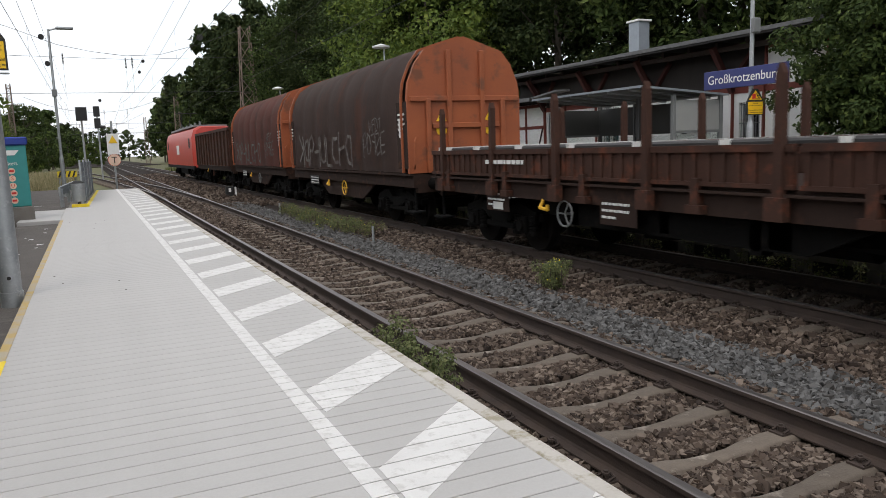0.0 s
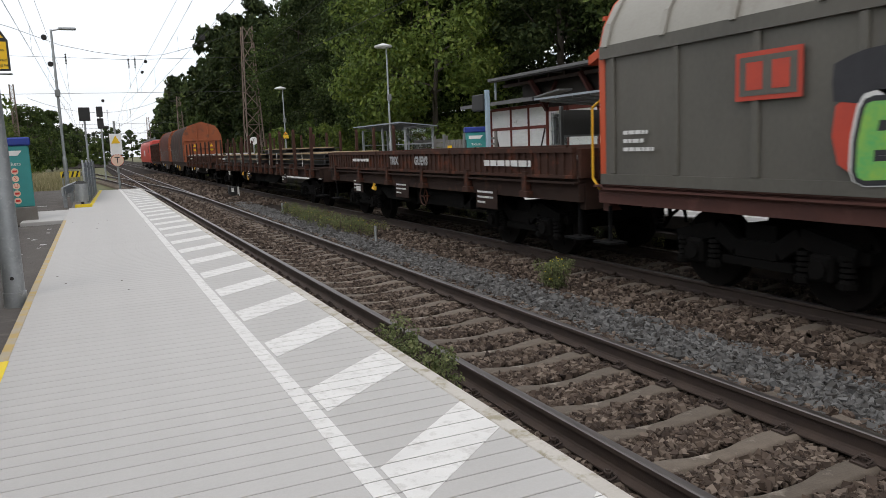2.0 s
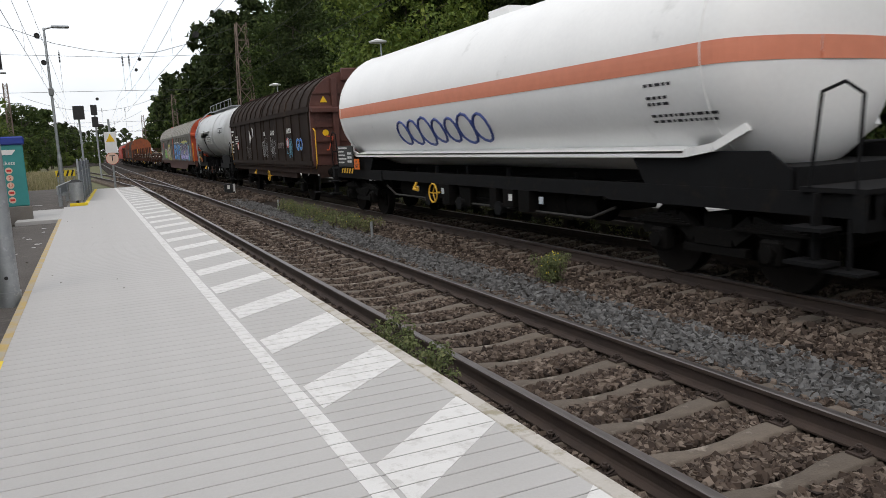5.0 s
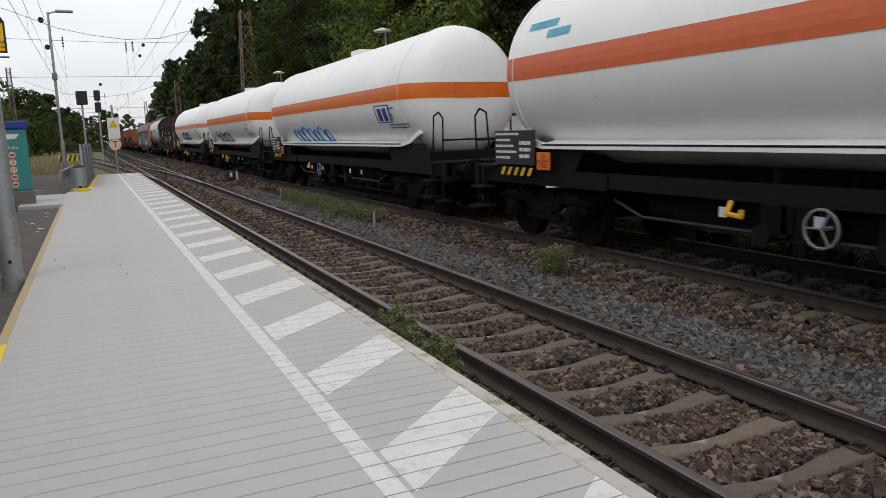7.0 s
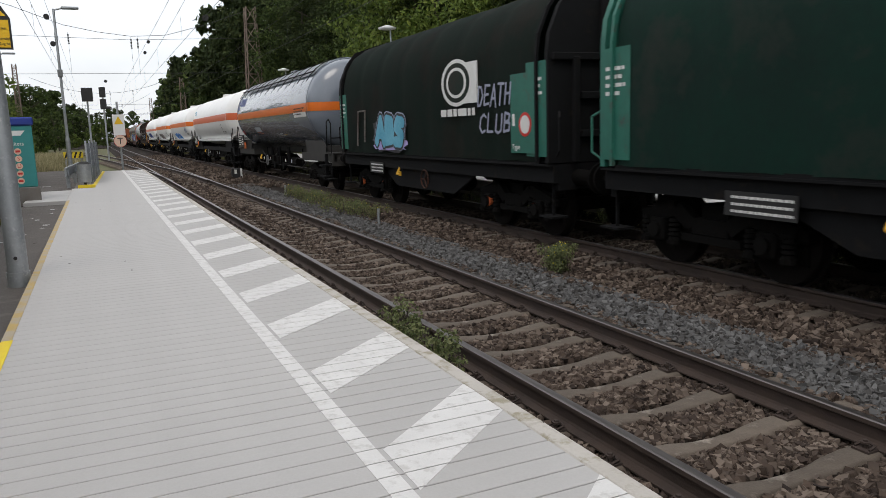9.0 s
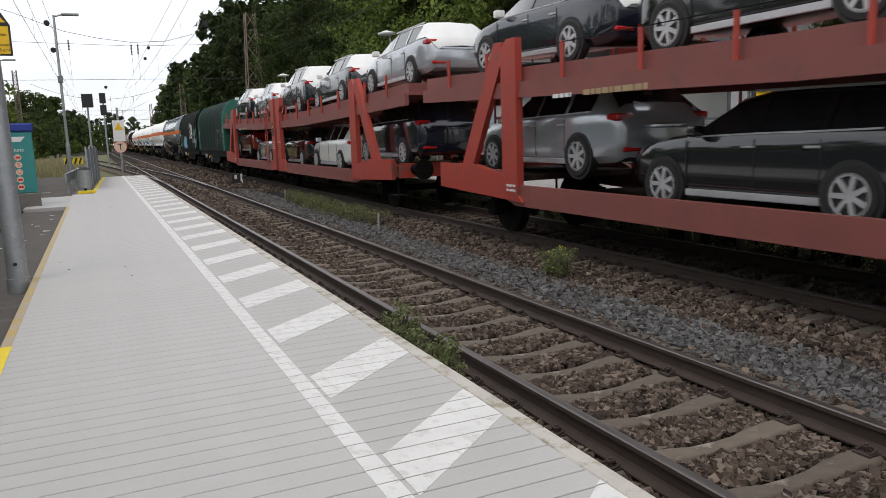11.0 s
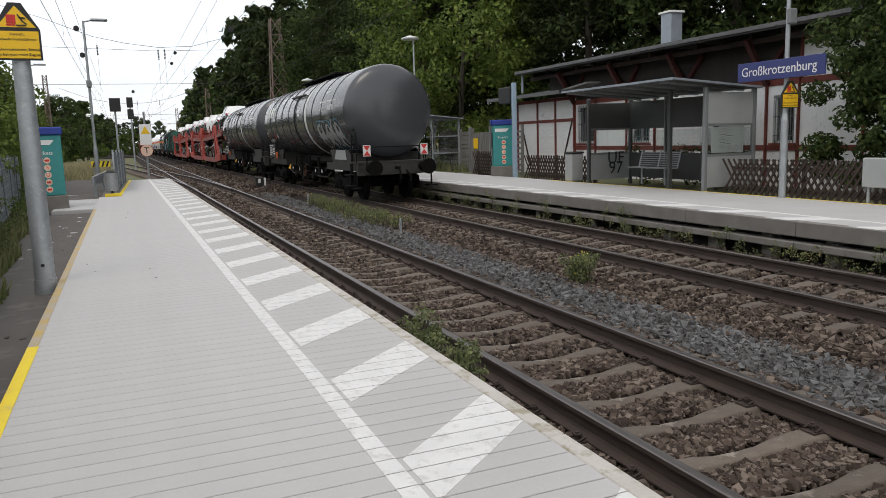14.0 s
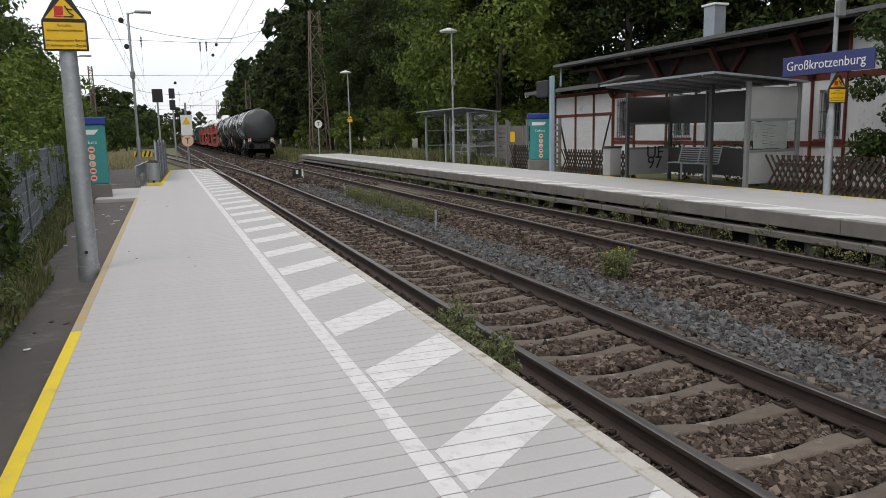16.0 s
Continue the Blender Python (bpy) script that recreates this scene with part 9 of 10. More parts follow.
def rings(w, name, R, zc, ys, material, wd=0.05, d=0.03, a0=0, a1=360):
    for y in ys:
        bm = bmesh.new()
        n = 44
        for i in range(n):
            p, q = radians(a0 + (a1 - a0) * i / n), radians(a0 + (a1 - a0) * (i + 1) / n)
            bar(bm, ((R + d / 2) * math.cos(p), y, zc + (R + d / 2) * math.sin(p)), ((R + d / 2) * math.cos(q), y, zc + (R + d / 2) * math.sin(q)), wd, d)
        part(name, bm, material, w)


def catwalk(w, R, zc, y0, y1, rail=True):
    bm = bmesh.new()
    box(bm, -0.45, 0.45, y0, y1, zc + R + 0.10, zc + R + 0.14)
    for y in np.arange(y0 + 0.3, y1, 1.2):
        box(bm, -0.4, 0.4, y, y + 0.05, zc + R - 0.05, zc + R + 0.10)
    part("catwalk", bm, GALV if rail else FRAME_DARK, w, "roof walkway")
    if rail:
        handrail(w, [(-0.45, y0, zc + R + 0.14), (-0.45, y0, zc + R + 0.5), (-0.45, y1, zc + R + 0.5), (-0.45, y1, zc + R + 0.14)], 0.018, GALV)
        for y in np.arange(y0 + 0.8, y1, 1.4):
            handrail(w, [(-0.45, y, zc + R + 0.14), (-0.45, y, zc + R + 0.5)], 0.015, GALV)


def ladder(w, y, R, zc, lower):
    bm = bmesh.new()
    pts = [(-1.45, 0.55), (-1.55, 2.2), (-1.5, 3.0), (-1.25, 3.75), (-0.75, 4.2), (-0.45, 4.35)]
    for d in (-0.2, 0.2):
        pipe(bm, [(x, y + d, z) for x, z in pts], 0.02, 6)
    for a, b in zip(pts, pts[1:]):
        m = max(1, int(math.hypot(b[0] - a[0], b[1] - a[1]) / 0.28))
        for k in range(m):
            t = k / m
            rod(bm, (a[0] + t * (b[0] - a[0]), y - 0.2, a[1] + t * (b[1] - a[1])), (a[0] + t * (b[0] - a[0]), y + 0.2, a[1] + t * (b[1] - a[1])), 0.014, seg=6)
    part("ladder", bm, GALV, w, "steel side ladder")
    bm = bmesh.new()
    for d in (-0.2, 0.2):
        rod(bm, (-1.47, y + d, 0.45), (-1.49, y + d, 1.1), 0.024, seg=6)
    for z in (0.5, 0.78):
        rod(bm, (-1.47, y - 0.2, z), (-1.47, y + 0.2, z), 0.018, seg=6)
    part("ladder_foot", bm, lower, w, "yellow ladder foot")


def silver_tank():
    w, L = wagon("tank_wagon", "silver grey tank wagon with a ladder and roof walkway", -75.0, -60.6)
    R, zc = 1.40, 2.78
    B = tank_frame(w, L, FRAME_DARK, "coil", zc, R)
    Lc = B - 1.0
    bm = bmesh.new()
    lathe_y(bm, tank_profile(Lc, R, 0.45), 0, zc, 56)
    part("tank", bm, SILVER, w, smooth=60)
    rings(w, "stiffener_ring", R, zc, (Lc - 1.3, -1.9), SILVER, 0.06, 0.025)
    rings(w, "weld_seam", R, zc, (-Lc + 0.1, Lc - 0.1, 1.8, -4.0), SILVER, 0.03, 0.01)
    bm = bmesh.new()
    rows = []
    for y in (2.5, -0.2):
        rows.append([bm.verts.new((-(R + 0.05) * math.cos(radians(a)), y, zc + (R + 0.05) * math.sin(radians(a)))) for a in range(-60, 12, 8)])
    for i in range(len(rows[0]) - 1):
        bm.faces.new((rows[0][i], rows[0][i + 1], rows[1][i + 1], rows[1][i]))
    bmesh.ops.solidify(bm, geom=bm.faces[:], thickness=0.03)
    part("side_shield", bm, SILVER, w, "raised side shield", smooth=40)
    bm = bmesh.new()
    plate(bm, [(-R - 0.02, 2.7, zc + 0.22), (-R - 0.14, 2.7, zc + 0.18), (-R - 0.14, -0.6, zc + 0.18), (-R - 0.02, -0.6, zc + 0.22)], (0, 0, 0.03))
    part("drip_ledge", bm, SILVER, w)
    rings(w, "strap", R + 0.05, zc, (1.2,), FRAME_DARK, 0.1, 0.02, 168, 260)
    owner_emblem(w, Lc + 0.12, zc, R, 0.15, 0.66, MARK_BLUE)
    for k in range(4):
        tank_patch(w, "black_field", Lc - 0.9 - 0.02 * k, Lc - 0.05, -22 - 4.5 * k, -18.5 - 4.5 * k, R, zc, SPRAY_BLACK)
    tank_bars(w, Lc - 0.1, -24, [0.75, 0.7, 0.5], R + 0.006, zc, MARK_WHITE, 1.6, 2.8, 71)
    tank_patch(w, "notice_field", -1.6, 0.4, -20, -2, R + 0.06, zc, MARK_WHITE, "white emergency notice")
    tank_bars(w, 0.1, -4, [1.5, 1.4, 1.4, 1.2], R + 0.07, zc, SPRAY_BLACK, 1.8, 2.2, 72)
    tank_patch(w, "notice_field", -Lc + 0.5, -Lc + 1.9, -2, 13, R + 0.002, zc, SILVER)
    tank_bars(w, -Lc + 1.85, 12, [1.3, 0, 1.2], R + 0.006, zc, SPRAY_BLACK, 2.2, 2.2, 73)
    tank_patch(w, "black_dot", -Lc + 0.95, -Lc + 1.2, 0, 8, R + 0.01, zc, SPRAY_BLACK)
    catwalk(w, R, zc, -Lc + 2.5, Lc - 1.2)
    ladder(w, Lc - 1.5, R, zc, FRAME_DARK)
    for k, (dy, mt) in enumerate(((1.35, MARK_WHITE), (1.75, YELLOW_SIGN))):
        bm = bmesh.new()
        c = Vector((-1.32, B - dy, 1.55))
        plate(bm, [c + Vector(v) for v in ((0, 0, 0.19), (0, 0.17, 0), (0, 0, -0.19), (0, -0.17, 0))], (-0.006, 0, 0))
        part("hazard_diamond", bm, mt, w)
        bm = bmesh.new()
        plate(bm, [c + Vector(v) + Vector((-0.007, 0, 0)) for v in ((0, 0, 0.15), (0, 0.13, 0.02), (0, -0.13, 0.02))], (-0.002, 0, 0))
        part("hazard_symbol", bm, SPRAY_BLACK, w)
    bm = bmesh.new()
    box(bm, -1.30, -1.2, B - 2.6, B - 0.7, 1.18, 1.9)
    part("end_skirt", bm, FRAME_DARK, w)
    panel(w, "hazard_plate", -1.3, B - 2.55, B - 2.25, 1.25, 1.5, ORANGE_PLATE)


def black_tank(u0, u1, last):
    w, L = wagon("tank_wagon", "black ribbed tank wagon with a white band" + (" and silver tag" if last else " behind the car carriers"), u0, u1)
    R, zc = 1.47, 2.82
    B = tank_frame(w, L, FRAME_GREY, "coil", zc, R, FRAME_DARK)
    Lc = B - 0.62
    bm = bmesh.new()
    lathe_y(bm, tank_profile(Lc, R, 0.42), 0, zc, 60)
    part("tank", bm, TANK_BLACK, w, smooth=60)
    rings(w, "stiffener_ring", R, zc, [-Lc + 0.05 + k * (2 * Lc - 0.1) / 10 for k in range(1, 10)], TANK_BLACK, 0.05, 0.02)
    yb = L - 10.0
    for s0, s1 in ((0, 360),):
        bm = bmesh.new()
        n = 56
        va = [[bm.verts.new(((R + 0.008) * math.cos(2 * math.pi * i / n), yb + d, zc + (R + 0.008) * math.sin(2 * math.pi * i / n))) for i in range(n)] for d in (-0.14, 0.14)]
        for i in range(n):
            bm.faces.new((va[0][i], va[0][(i + 1) % n], va[1][(i + 1) % n], va[1][i]))
        part("white_band", bm, MARK_WHITE, w, "white painted band", smooth=60)
    owner_emblem(w, Lc - 0.35, zc, R, 0.26, 0.9, MARK_WHITE)
    tank_patch(w, "arrow_field", yb + 1.05, yb + 1.4, 4, 8, R, zc, MARK_WHITE)
    tank_patch(w, "arrow_field", yb + 1.05, yb + 1.4, 9.5, 13, R, zc, MARK_WHITE)
    tank_bars(w, Lc - 0.2, -16, [0.5, 0.45, 0.4], R, zc, MARK_WHITE, 1.2, 1.6, 81)
    tank_bars(w, Lc - 0.2, -30, [1.3, 0.9], R, zc, MARK_WHITE, 1.8, 2.2, 82)
    tank_bars(w, -Lc + 2.6, 38, [0.3, 0.6], R, zc, MARK_WHITE, 2.5, 3.5, 83)
    tank_bars(w, -Lc + 3.0, 18, [2.0, 0, 0.4], R, zc, MARK_WHITE, 2.2, 2.4, 84)
    tank_patch(w, "test_field", -Lc + 1.2, -Lc + 1.9, 5, 12, R, zc, SPRAY_SILVER)
    catwalk(w, R, zc, -2.6, 3.6, False)
    bm = bmesh.new()
    plate(bm, [(-(R + 0.01) * 0.83, yb + 2.9, zc + R * 0.56), (-(R + 0.12) * 0.83, yb + 2.9, zc + R * 0.60), (-(R + 0.12) * 0.83, yb + 0.35, zc + R * 0.60), (-(R + 0.01) * 0.83, yb + 0.35, zc + R * 0.56)], (0, 0, 0.03))
    part("drip_ledge", bm, TANK_BLACK, w)
    rings(w, "strap", R, zc, (yb + 1.9,), FRAME_DARK, 0.12, 0.03, 146, 245)
    plates(w, B, R, zc, 85 + last)
    for k, dy in enumerate((2.6, 3.2)):
        a = radians(-24)
        bm = bmesh.new()
        rr = R + 0.012
        c = Vector((-rr * math.cos(a), B - dy, zc + rr * math.sin(a)))
        up = Vector((math.sin(-a) * -1, 0, math.cos(a))) * 0.15
        bm.faces.new([bm.verts.new(c + v) for v in (up, Vector((0, 0.15, 0)), -up, Vector((0, -0.15, 0)))])
        part("hazard_diamond", bm, MARK_WHITE if not last or k else RED_SIGN, w)
    if last:
        # silver lettering with a teal rim near the rear end
        for k in range(5):
            y = -Lc + 3.35 - 0.6 * k
            for mt, g, dd in ((SPRAY_CYAN, 1.45, 0.003), (SPRAY_BLACK, 1.2, 0.006), (SPRAY_SILVER, 1.0, 0.009)):
                bm = bmesh.new()
                rnd = random.Random(k * 3)
                n = 12
                pts = []
                for i in range(n):
                    a = 2 * math.pi * i / n
                    q = g * (1 + rnd.uniform(-0.25, 0.25))
                    ang = (-0.52 + 0.05 * (k % 2) + 0.36 * q * math.sin(a)) / 1.0
                    r = R + dd
                    ang = max(-0.95, min(-0.12, ang / 1.0))
                    pts.append((-r * math.cos(ang), y + 0.34 * q * math.cos(a), zc + r * math.sin(ang)))
                cen = bm.verts.new((-(R + dd + 0.004) * math.cos(0.52), y, zc - (R + dd + 0.004) * math.sin(0.52)))
                vv = [bm.verts.new(p) for p in pts]
                for i in range(n):
                    bm.faces.new((cen, vv[i], vv[(i + 1) % n]))
                part("graffiti", bm, mt, w)
        bm = bmesh.new()
        plate(bm, [(-1.2, -B + 1.4, 1.3), (-1.2, -B + 2.9, 1.3), (-1.2, -B + 2.6, 1.62), (-1.2, -B + 1.5, 1.62)], (-0.006, 0, 0))
        part("graffiti", bm, SPRAY_SILVER, w)
        # tail boards: white with a red hourglass
        for x in (-0.95, 0.95):
            bm = bmesh.new()
            box(bm, x - 0.02, x + 0.02, -B - 0.02, -B + 0.02, 1.15, 1.5)
            part("board_stem", bm, FRAME_DARK, w)
            bm = bmesh.new()
            box(bm, x - 0.12, x + 0.12, -B - 0.05, -B - 0.03, 1.42, 1.76)
            tb = part("tail_board", bm, MARK_WHITE, w, "white and red tail board")
            bm = bmesh.new()
            for s in (-1, 1):
                plate(bm, [(x - 0.11, -B - 0.053, 1.59 + s * 0.15), (x + 0.11, -B - 0.053, 1.59 + s * 0.15), (x, -B - 0.053, 1.59)], (0, -0.003, 0))
            part("red_wedge", bm, RED_SIGN, tb)


# -- cars and car carriers
TYRE = mat("tyre_rubber", (0.02, 0.02, 0.02), (0.014, 0.014, 0.014), 0.85, bump=0.1)
ALLOY = mat("alloy_rim", (0.52, 0.52, 0.53), (0.44, 0.44, 0.45), 0.35, 0.3, bump=0)
CAR_GLASS = mat("dark_car_glass", (0.012, 0.014, 0.016), (0.01, 0.012, 0.013), 0.06, 0.0, bump=0, coat=0.5)
FILM = mat("white_protective_film", (0.80, 0.80, 0.79), (0.72, 0.72, 0.71), 0.45, scale=3, fine=14, bump=0.12)
TAIL_RED = mat("tail_lamp_red", (0.45, 0.01, 0.01), (0.35, 0.01, 0.01), 0.2, bump=0)
CAR_COLOURS = {
    "black": mat("black_car_paint", (0.008, 0.0085, 0.010), (0.015, 0.016, 0.018), 0.12, bump=0, coat=0.8),
    "grey": mat("blue_grey_car_paint", (0.27, 0.29, 0.325), (0.245, 0.265, 0.295), 0.2, 0.5, bump=0, coat=0.8),
    "silver": mat("silver_car_paint", (0.46, 0.48, 0.51), (0.42, 0.44, 0.47), 0.2, 0.5, bump=0, coat=0.8),
    "white": mat("white_car_paint", (0.78, 0.78, 0.77), (0.74, 0.74, 0.73), 0.2, bump=0, coat=0.8),
    "red": mat("red_car_paint", (0.35, 0.02, 0.015), (0.3, 0.018, 0.014), 0.2, bump=0, coat=0.8),
    "navy": mat("dark_blue_car_paint", (0.009, 0.012, 0.020), (0.011, 0.014, 0.024), 0.15, bump=0, coat=0.8),
}


def loft(bm, secs, cap=True):
    rows = [[bm.verts.new(p) for p in s] for s in secs]
    n = len(secs[0])
    for a, b in zip(rows, rows[1:]):
        for i in range(n):
            bm.faces.new((a[i], a[(i + 1) % n], b[(i + 1) % n], b[i]))
    if cap:
        bm.faces.new(list(reversed(rows[0])))
        bm.faces.new(rows[-1])


def car_wheel_meshes():
    bm = bmesh.new()
    prof = [(-0.11, 0.22), (-0.11, 0.31), (-0.08, 0.335), (0.08, 0.335), (0.11, 0.31), (0.11, 0.22)]
    lathe_y(bm, prof, 0, 0, 26)
    tyre = mesh_of(bm, TYRE, "wheel", 40)
    bm = bmesh.new()
    for s in (-1, 1):
        for i in range(22):
            a, b = 2 * math.pi * i / 22, 2 * math.pi * (i + 1) / 22
            bar(bm, (0.228 * math.cos(a), s * 0.1, 0.228 * math.sin(a)), (0.228 * math.cos(b), s * 0.1, 0.228 * math.sin(b)), 0.02, 0.035)
    rod(bm, (0, -0.1, 0), (0, 0.1, 0), 0.06, seg=10)
    for k in range(7):
        a = 2 * math.pi * k / 7
        for s in (-1, 1):
            bar(bm, (0.05 * math.cos(a), s * 0.095, 0.05 * math.sin(a)), (0.22 * math.cos(a), s * 0.095, 0.22 * math.sin(a)), 0.03, 0.055)
    return tyre, mesh_of(bm, ALLOY, "rim")


CAR_TYRE, CAR_RIM = car_wheel_meshes()
CAR_PARTS = {}


def car_parts(shape):
    """Meshes of a passenger car, nose towards +y: (painted body, windows, roof, trim, tail film)."""
    up, over = {"estate": (0.0, 0.0), "suv": (0.13, 0.22), "hatch": (0.02, 0.03)}[shape]
    # along the car: y, half width, underside, shoulder, top, half width of the top
    rows = [(-2.37, 0.68, 0.44, 0.74, 0.78, 0.60), (-2.33, 0.80, 0.32, 0.88, 0.93, 0.68), (-2.24, 0.86, 0.27, 0.97, 1.02, 0.70), (-2.14, 0.885, 0.24, 1.00, 1.10, 0.69), (-1.84, 0.905, 0.22, 1.005, 1.375, 0.63),
            (-1.66, 0.91, 0.22, 1.00, 1.415, 0.64), (-1.04, 0.915, 0.21, 0.985, 1.455, 0.66), (-0.95, 0.915, 0.21, 0.983, 1.457, 0.66), (-0.15, 0.915, 0.21, 0.97, 1.45, 0.665), (-0.07, 0.915, 0.21, 0.968, 1.448, 0.665),
            (0.38, 0.912, 0.21, 0.955, 1.385, 0.655), (1.02, 0.905, 0.21, 0.935, 1.03, 0.72), (1.18, 0.90, 0.21, 0.92, 0.985, 0.74), (1.6, 0.89, 0.22, 0.87, 0.94, 0.72), (1.95, 0.86, 0.24, 0.80, 0.87, 0.68), (2.18, 0.79, 0.27, 0.70, 0.77, 0.60), (2.34, 0.64, 0.34, 0.56, 0.62, 0.48)]
    secs = []
    for y, w, zb, belt, zr, wt in rows:
        tall = max(0.0, min(1.0, (zr - 1.03) / 0.38))
        b, r = belt + up, zr + up + (over - up) * tall
        half = [(0.0, zb), (w * 0.86, zb), (w * 0.985, zb + 0.11), (w * 1.005, zb + 0.36 * (b - zb)), (w * 0.995, zb + 0.70 * (b - zb)), (w * 1.0, b - 0.09), (w * 0.955, b), (wt, r - 0.065), (wt * 0.84, r - 0.008), (0.0, r + 0.015)]
        secs.append([(x, y, z) for x, z in half])
    body, glassy, roof, trim, cover = (bmesh.new() for k in range(5))
    for side in (1, -1):
        for i in range(len(secs) - 1):
            for j in range(9):
                pane = (j == 6 and rows[i][0] in (-1.66, -0.95, -0.07, 0.38)) or (j in (7, 8) and rows[i][0] in (0.38, -2.14))
                bm = glassy if pane else roof if j in (7, 8) and -1.9 < rows[i][0] < 0.3 else body
                quad = [secs[i][j], secs[i + 1][j], secs[i + 1][j + 1], secs[i][j + 1]]
                inset = 0.985 if pane and j == 6 else 1.0
                bm.faces.new([bm.verts.new((side * x * inset, y, z)) for x, y, z in (quad if side > 0 else quad[::-1])])
        for i in (0, len(secs) - 1):
            for j in range(9):
                quad = [secs[i][j], secs[i][j + 1], (0.0, secs[i][0][1], secs[i][j + 1][2]), (0.0, secs[i][0][1], secs[i][j][2])]
                if j not in (0, 8):
                    body.faces.new([body.verts.new((side * x, y, z)) for x, y, z in quad])
        for a, b in zip(secs[5:11], secs[6:12]):
            bar(trim, (side * a[6][0] * 1.004, a[6][1], a[6][2]), (side * b[6][0] * 1.004, b[6][1], b[6][2]), 0.014, 0.02)
        bar(trim, (side * 0.60, -1.62, secs[5][7][2] + 0.085), (side * 0.62, 0.15, secs[9][7][2] + 0.075), 0.03, 0.03)
    for bm in (body, glassy, roof):
        bmesh.ops.remove_doubles(bm, verts=bm.verts, dist=0.0015)
    for i in range(5):
        for j in range(6, 9):
            for side in (1, -1):
                quad = [secs[i][j], secs[i + 1][j], secs[i + 1][j + 1], secs[i][j + 1]]
                q = [Vector((side * x * 1.015, y - 0.012, z + 0.014)) for x, y, z in quad]
                cover.faces.new([cover.verts.new(v) for v in (q if side > 0 else q[::-1])])
    bmesh.ops.remove_doubles(cover, verts=cover.verts, dist=0.0015)
    bmesh.ops.solidify(cover, geom=cover.faces[:], thickness=0.006)
    return body, glassy, roof, trim, cover


def car(m, u, shape, colour, film, label):
    c = thing("car", label, "car", group="cars on the carrier")
    key = (shape, colour, film)
    if key not in CAR_PARTS:
        body, glassy, roof, trim, cover = car_parts(shape)
        col = CAR_COLOURS[colour]
        wrapped = film == "all"
        lift = {"estate": 0.0, "suv": 0.13, "hatch": 0.02}[shape]
        made = [("body", mesh_of(body, FILM if wrapped else col, "body", 38)), ("window_glass", mesh_of(glassy, FILM if wrapped else CAR_GLASS, "window_glass", 30)),
                ("roof", mesh_of(roof, FILM if film else col, "roof", 50)), ("window_trim", mesh_of(trim, FILM if wrapped else ALLOY, "window_trim"))]
        if film:
            made.append(("tail_film", mesh_of(cover, FILM, "tail_film", 50)))
        else:
            cover.free()
        for s in (-1, 1):
            for y in (1.0, -0.11, -1.0) if not wrapped else ():
                bm = bmesh.new()
                bar(bm, (s * 0.912, y, 0.34), (s * 0.9185, y, 0.50), 0.010, 0.010)
                bar(bm, (s * 0.9185, y, 0.50), (s * 0.915, y, 0.90 + lift), 0.010, 0.010)
                made.append(("door_seam", mesh_of(bm, BLACK, "door_seam")))
            bm = bmesh.new()
            rbox(bm, s * 0.86, s * 0.905, -1.0, 1.02, 0.20, 0.29, 0.01)
            made.append(("sill", mesh_of(bm, FILM if wrapped else ALLOY, "sill")))
            for y in (-0.02, -0.90):
                bm = bmesh.new()
                rbox(bm, s * 0.918 - 0.018, s * 0.918 + 0.018, y - 0.10, y + 0.10, 0.80 + lift, 0.83 + lift, 0.008)
                made.append(("door_handle", mesh_of(bm, FILM if wrapped else ALLOY, "door_handle")))
            if not wrapped:
                bm = bmesh.new()
                rbox(bm, s * 0.72 - 0.17, s * 0.72 + 0.17, -2.33, -2.06, 0.84 + lift, 0.955 + lift, 0.03)
                made.append(("tail_lamp", mesh_of(bm, TAIL_RED, "tail_lamp")))
                bm = bmesh.new()
                rbox(bm, s * 0.60 - 0.18, s * 0.60 + 0.18, -2.375, -2.28, 0.40, 0.47, 0.02)
                made.append(("bumper_reflector", mesh_of(bm, TAIL_RED, "bumper_reflector")))
            bm = bmesh.new()
            rbox(bm, s * 1.0 - 0.09, s * 1.0 + 0.09, 0.68, 0.82, 0.94 + lift, 1.08 + lift, 0.035, 2)
            made.append(("mirror", mesh_of(bm, FILM if film else col, "mirror", 50)))
            for y in (-1.38, 1.42):
                bm = bmesh.new()
                rod(bm, (s * 0.80, y, 0.335), (s * 0.922, y, 0.335), 0.375, seg=28)
                made.append(("wheel_arch", mesh_of(bm, BLACK, "wheel_arch")))
        CAR_PARTS[key] = made
    for nm, me in CAR_PARTS[key]:
        ob = new(nm, me)
        ob.parent = c
    for s in (-1, 1):
        for y in (-1.38, 1.42):
            wh = new("wheel", CAR_TYRE)
            wh.parent, wh.matrix_basis = c, pose(s * 0.84, y, 0.335, 0, 0, 90)
            rm = new("rim", CAR_RIM)
            rm.parent = wh
    c.matrix_basis = m
    MOVERS.append((c, u, m))
    return c


def deck_z(y):
    """Height of the upper deck along half the carrier."""
    return 2.80 + max(0.0, abs(y) - 4.0) * 0.026


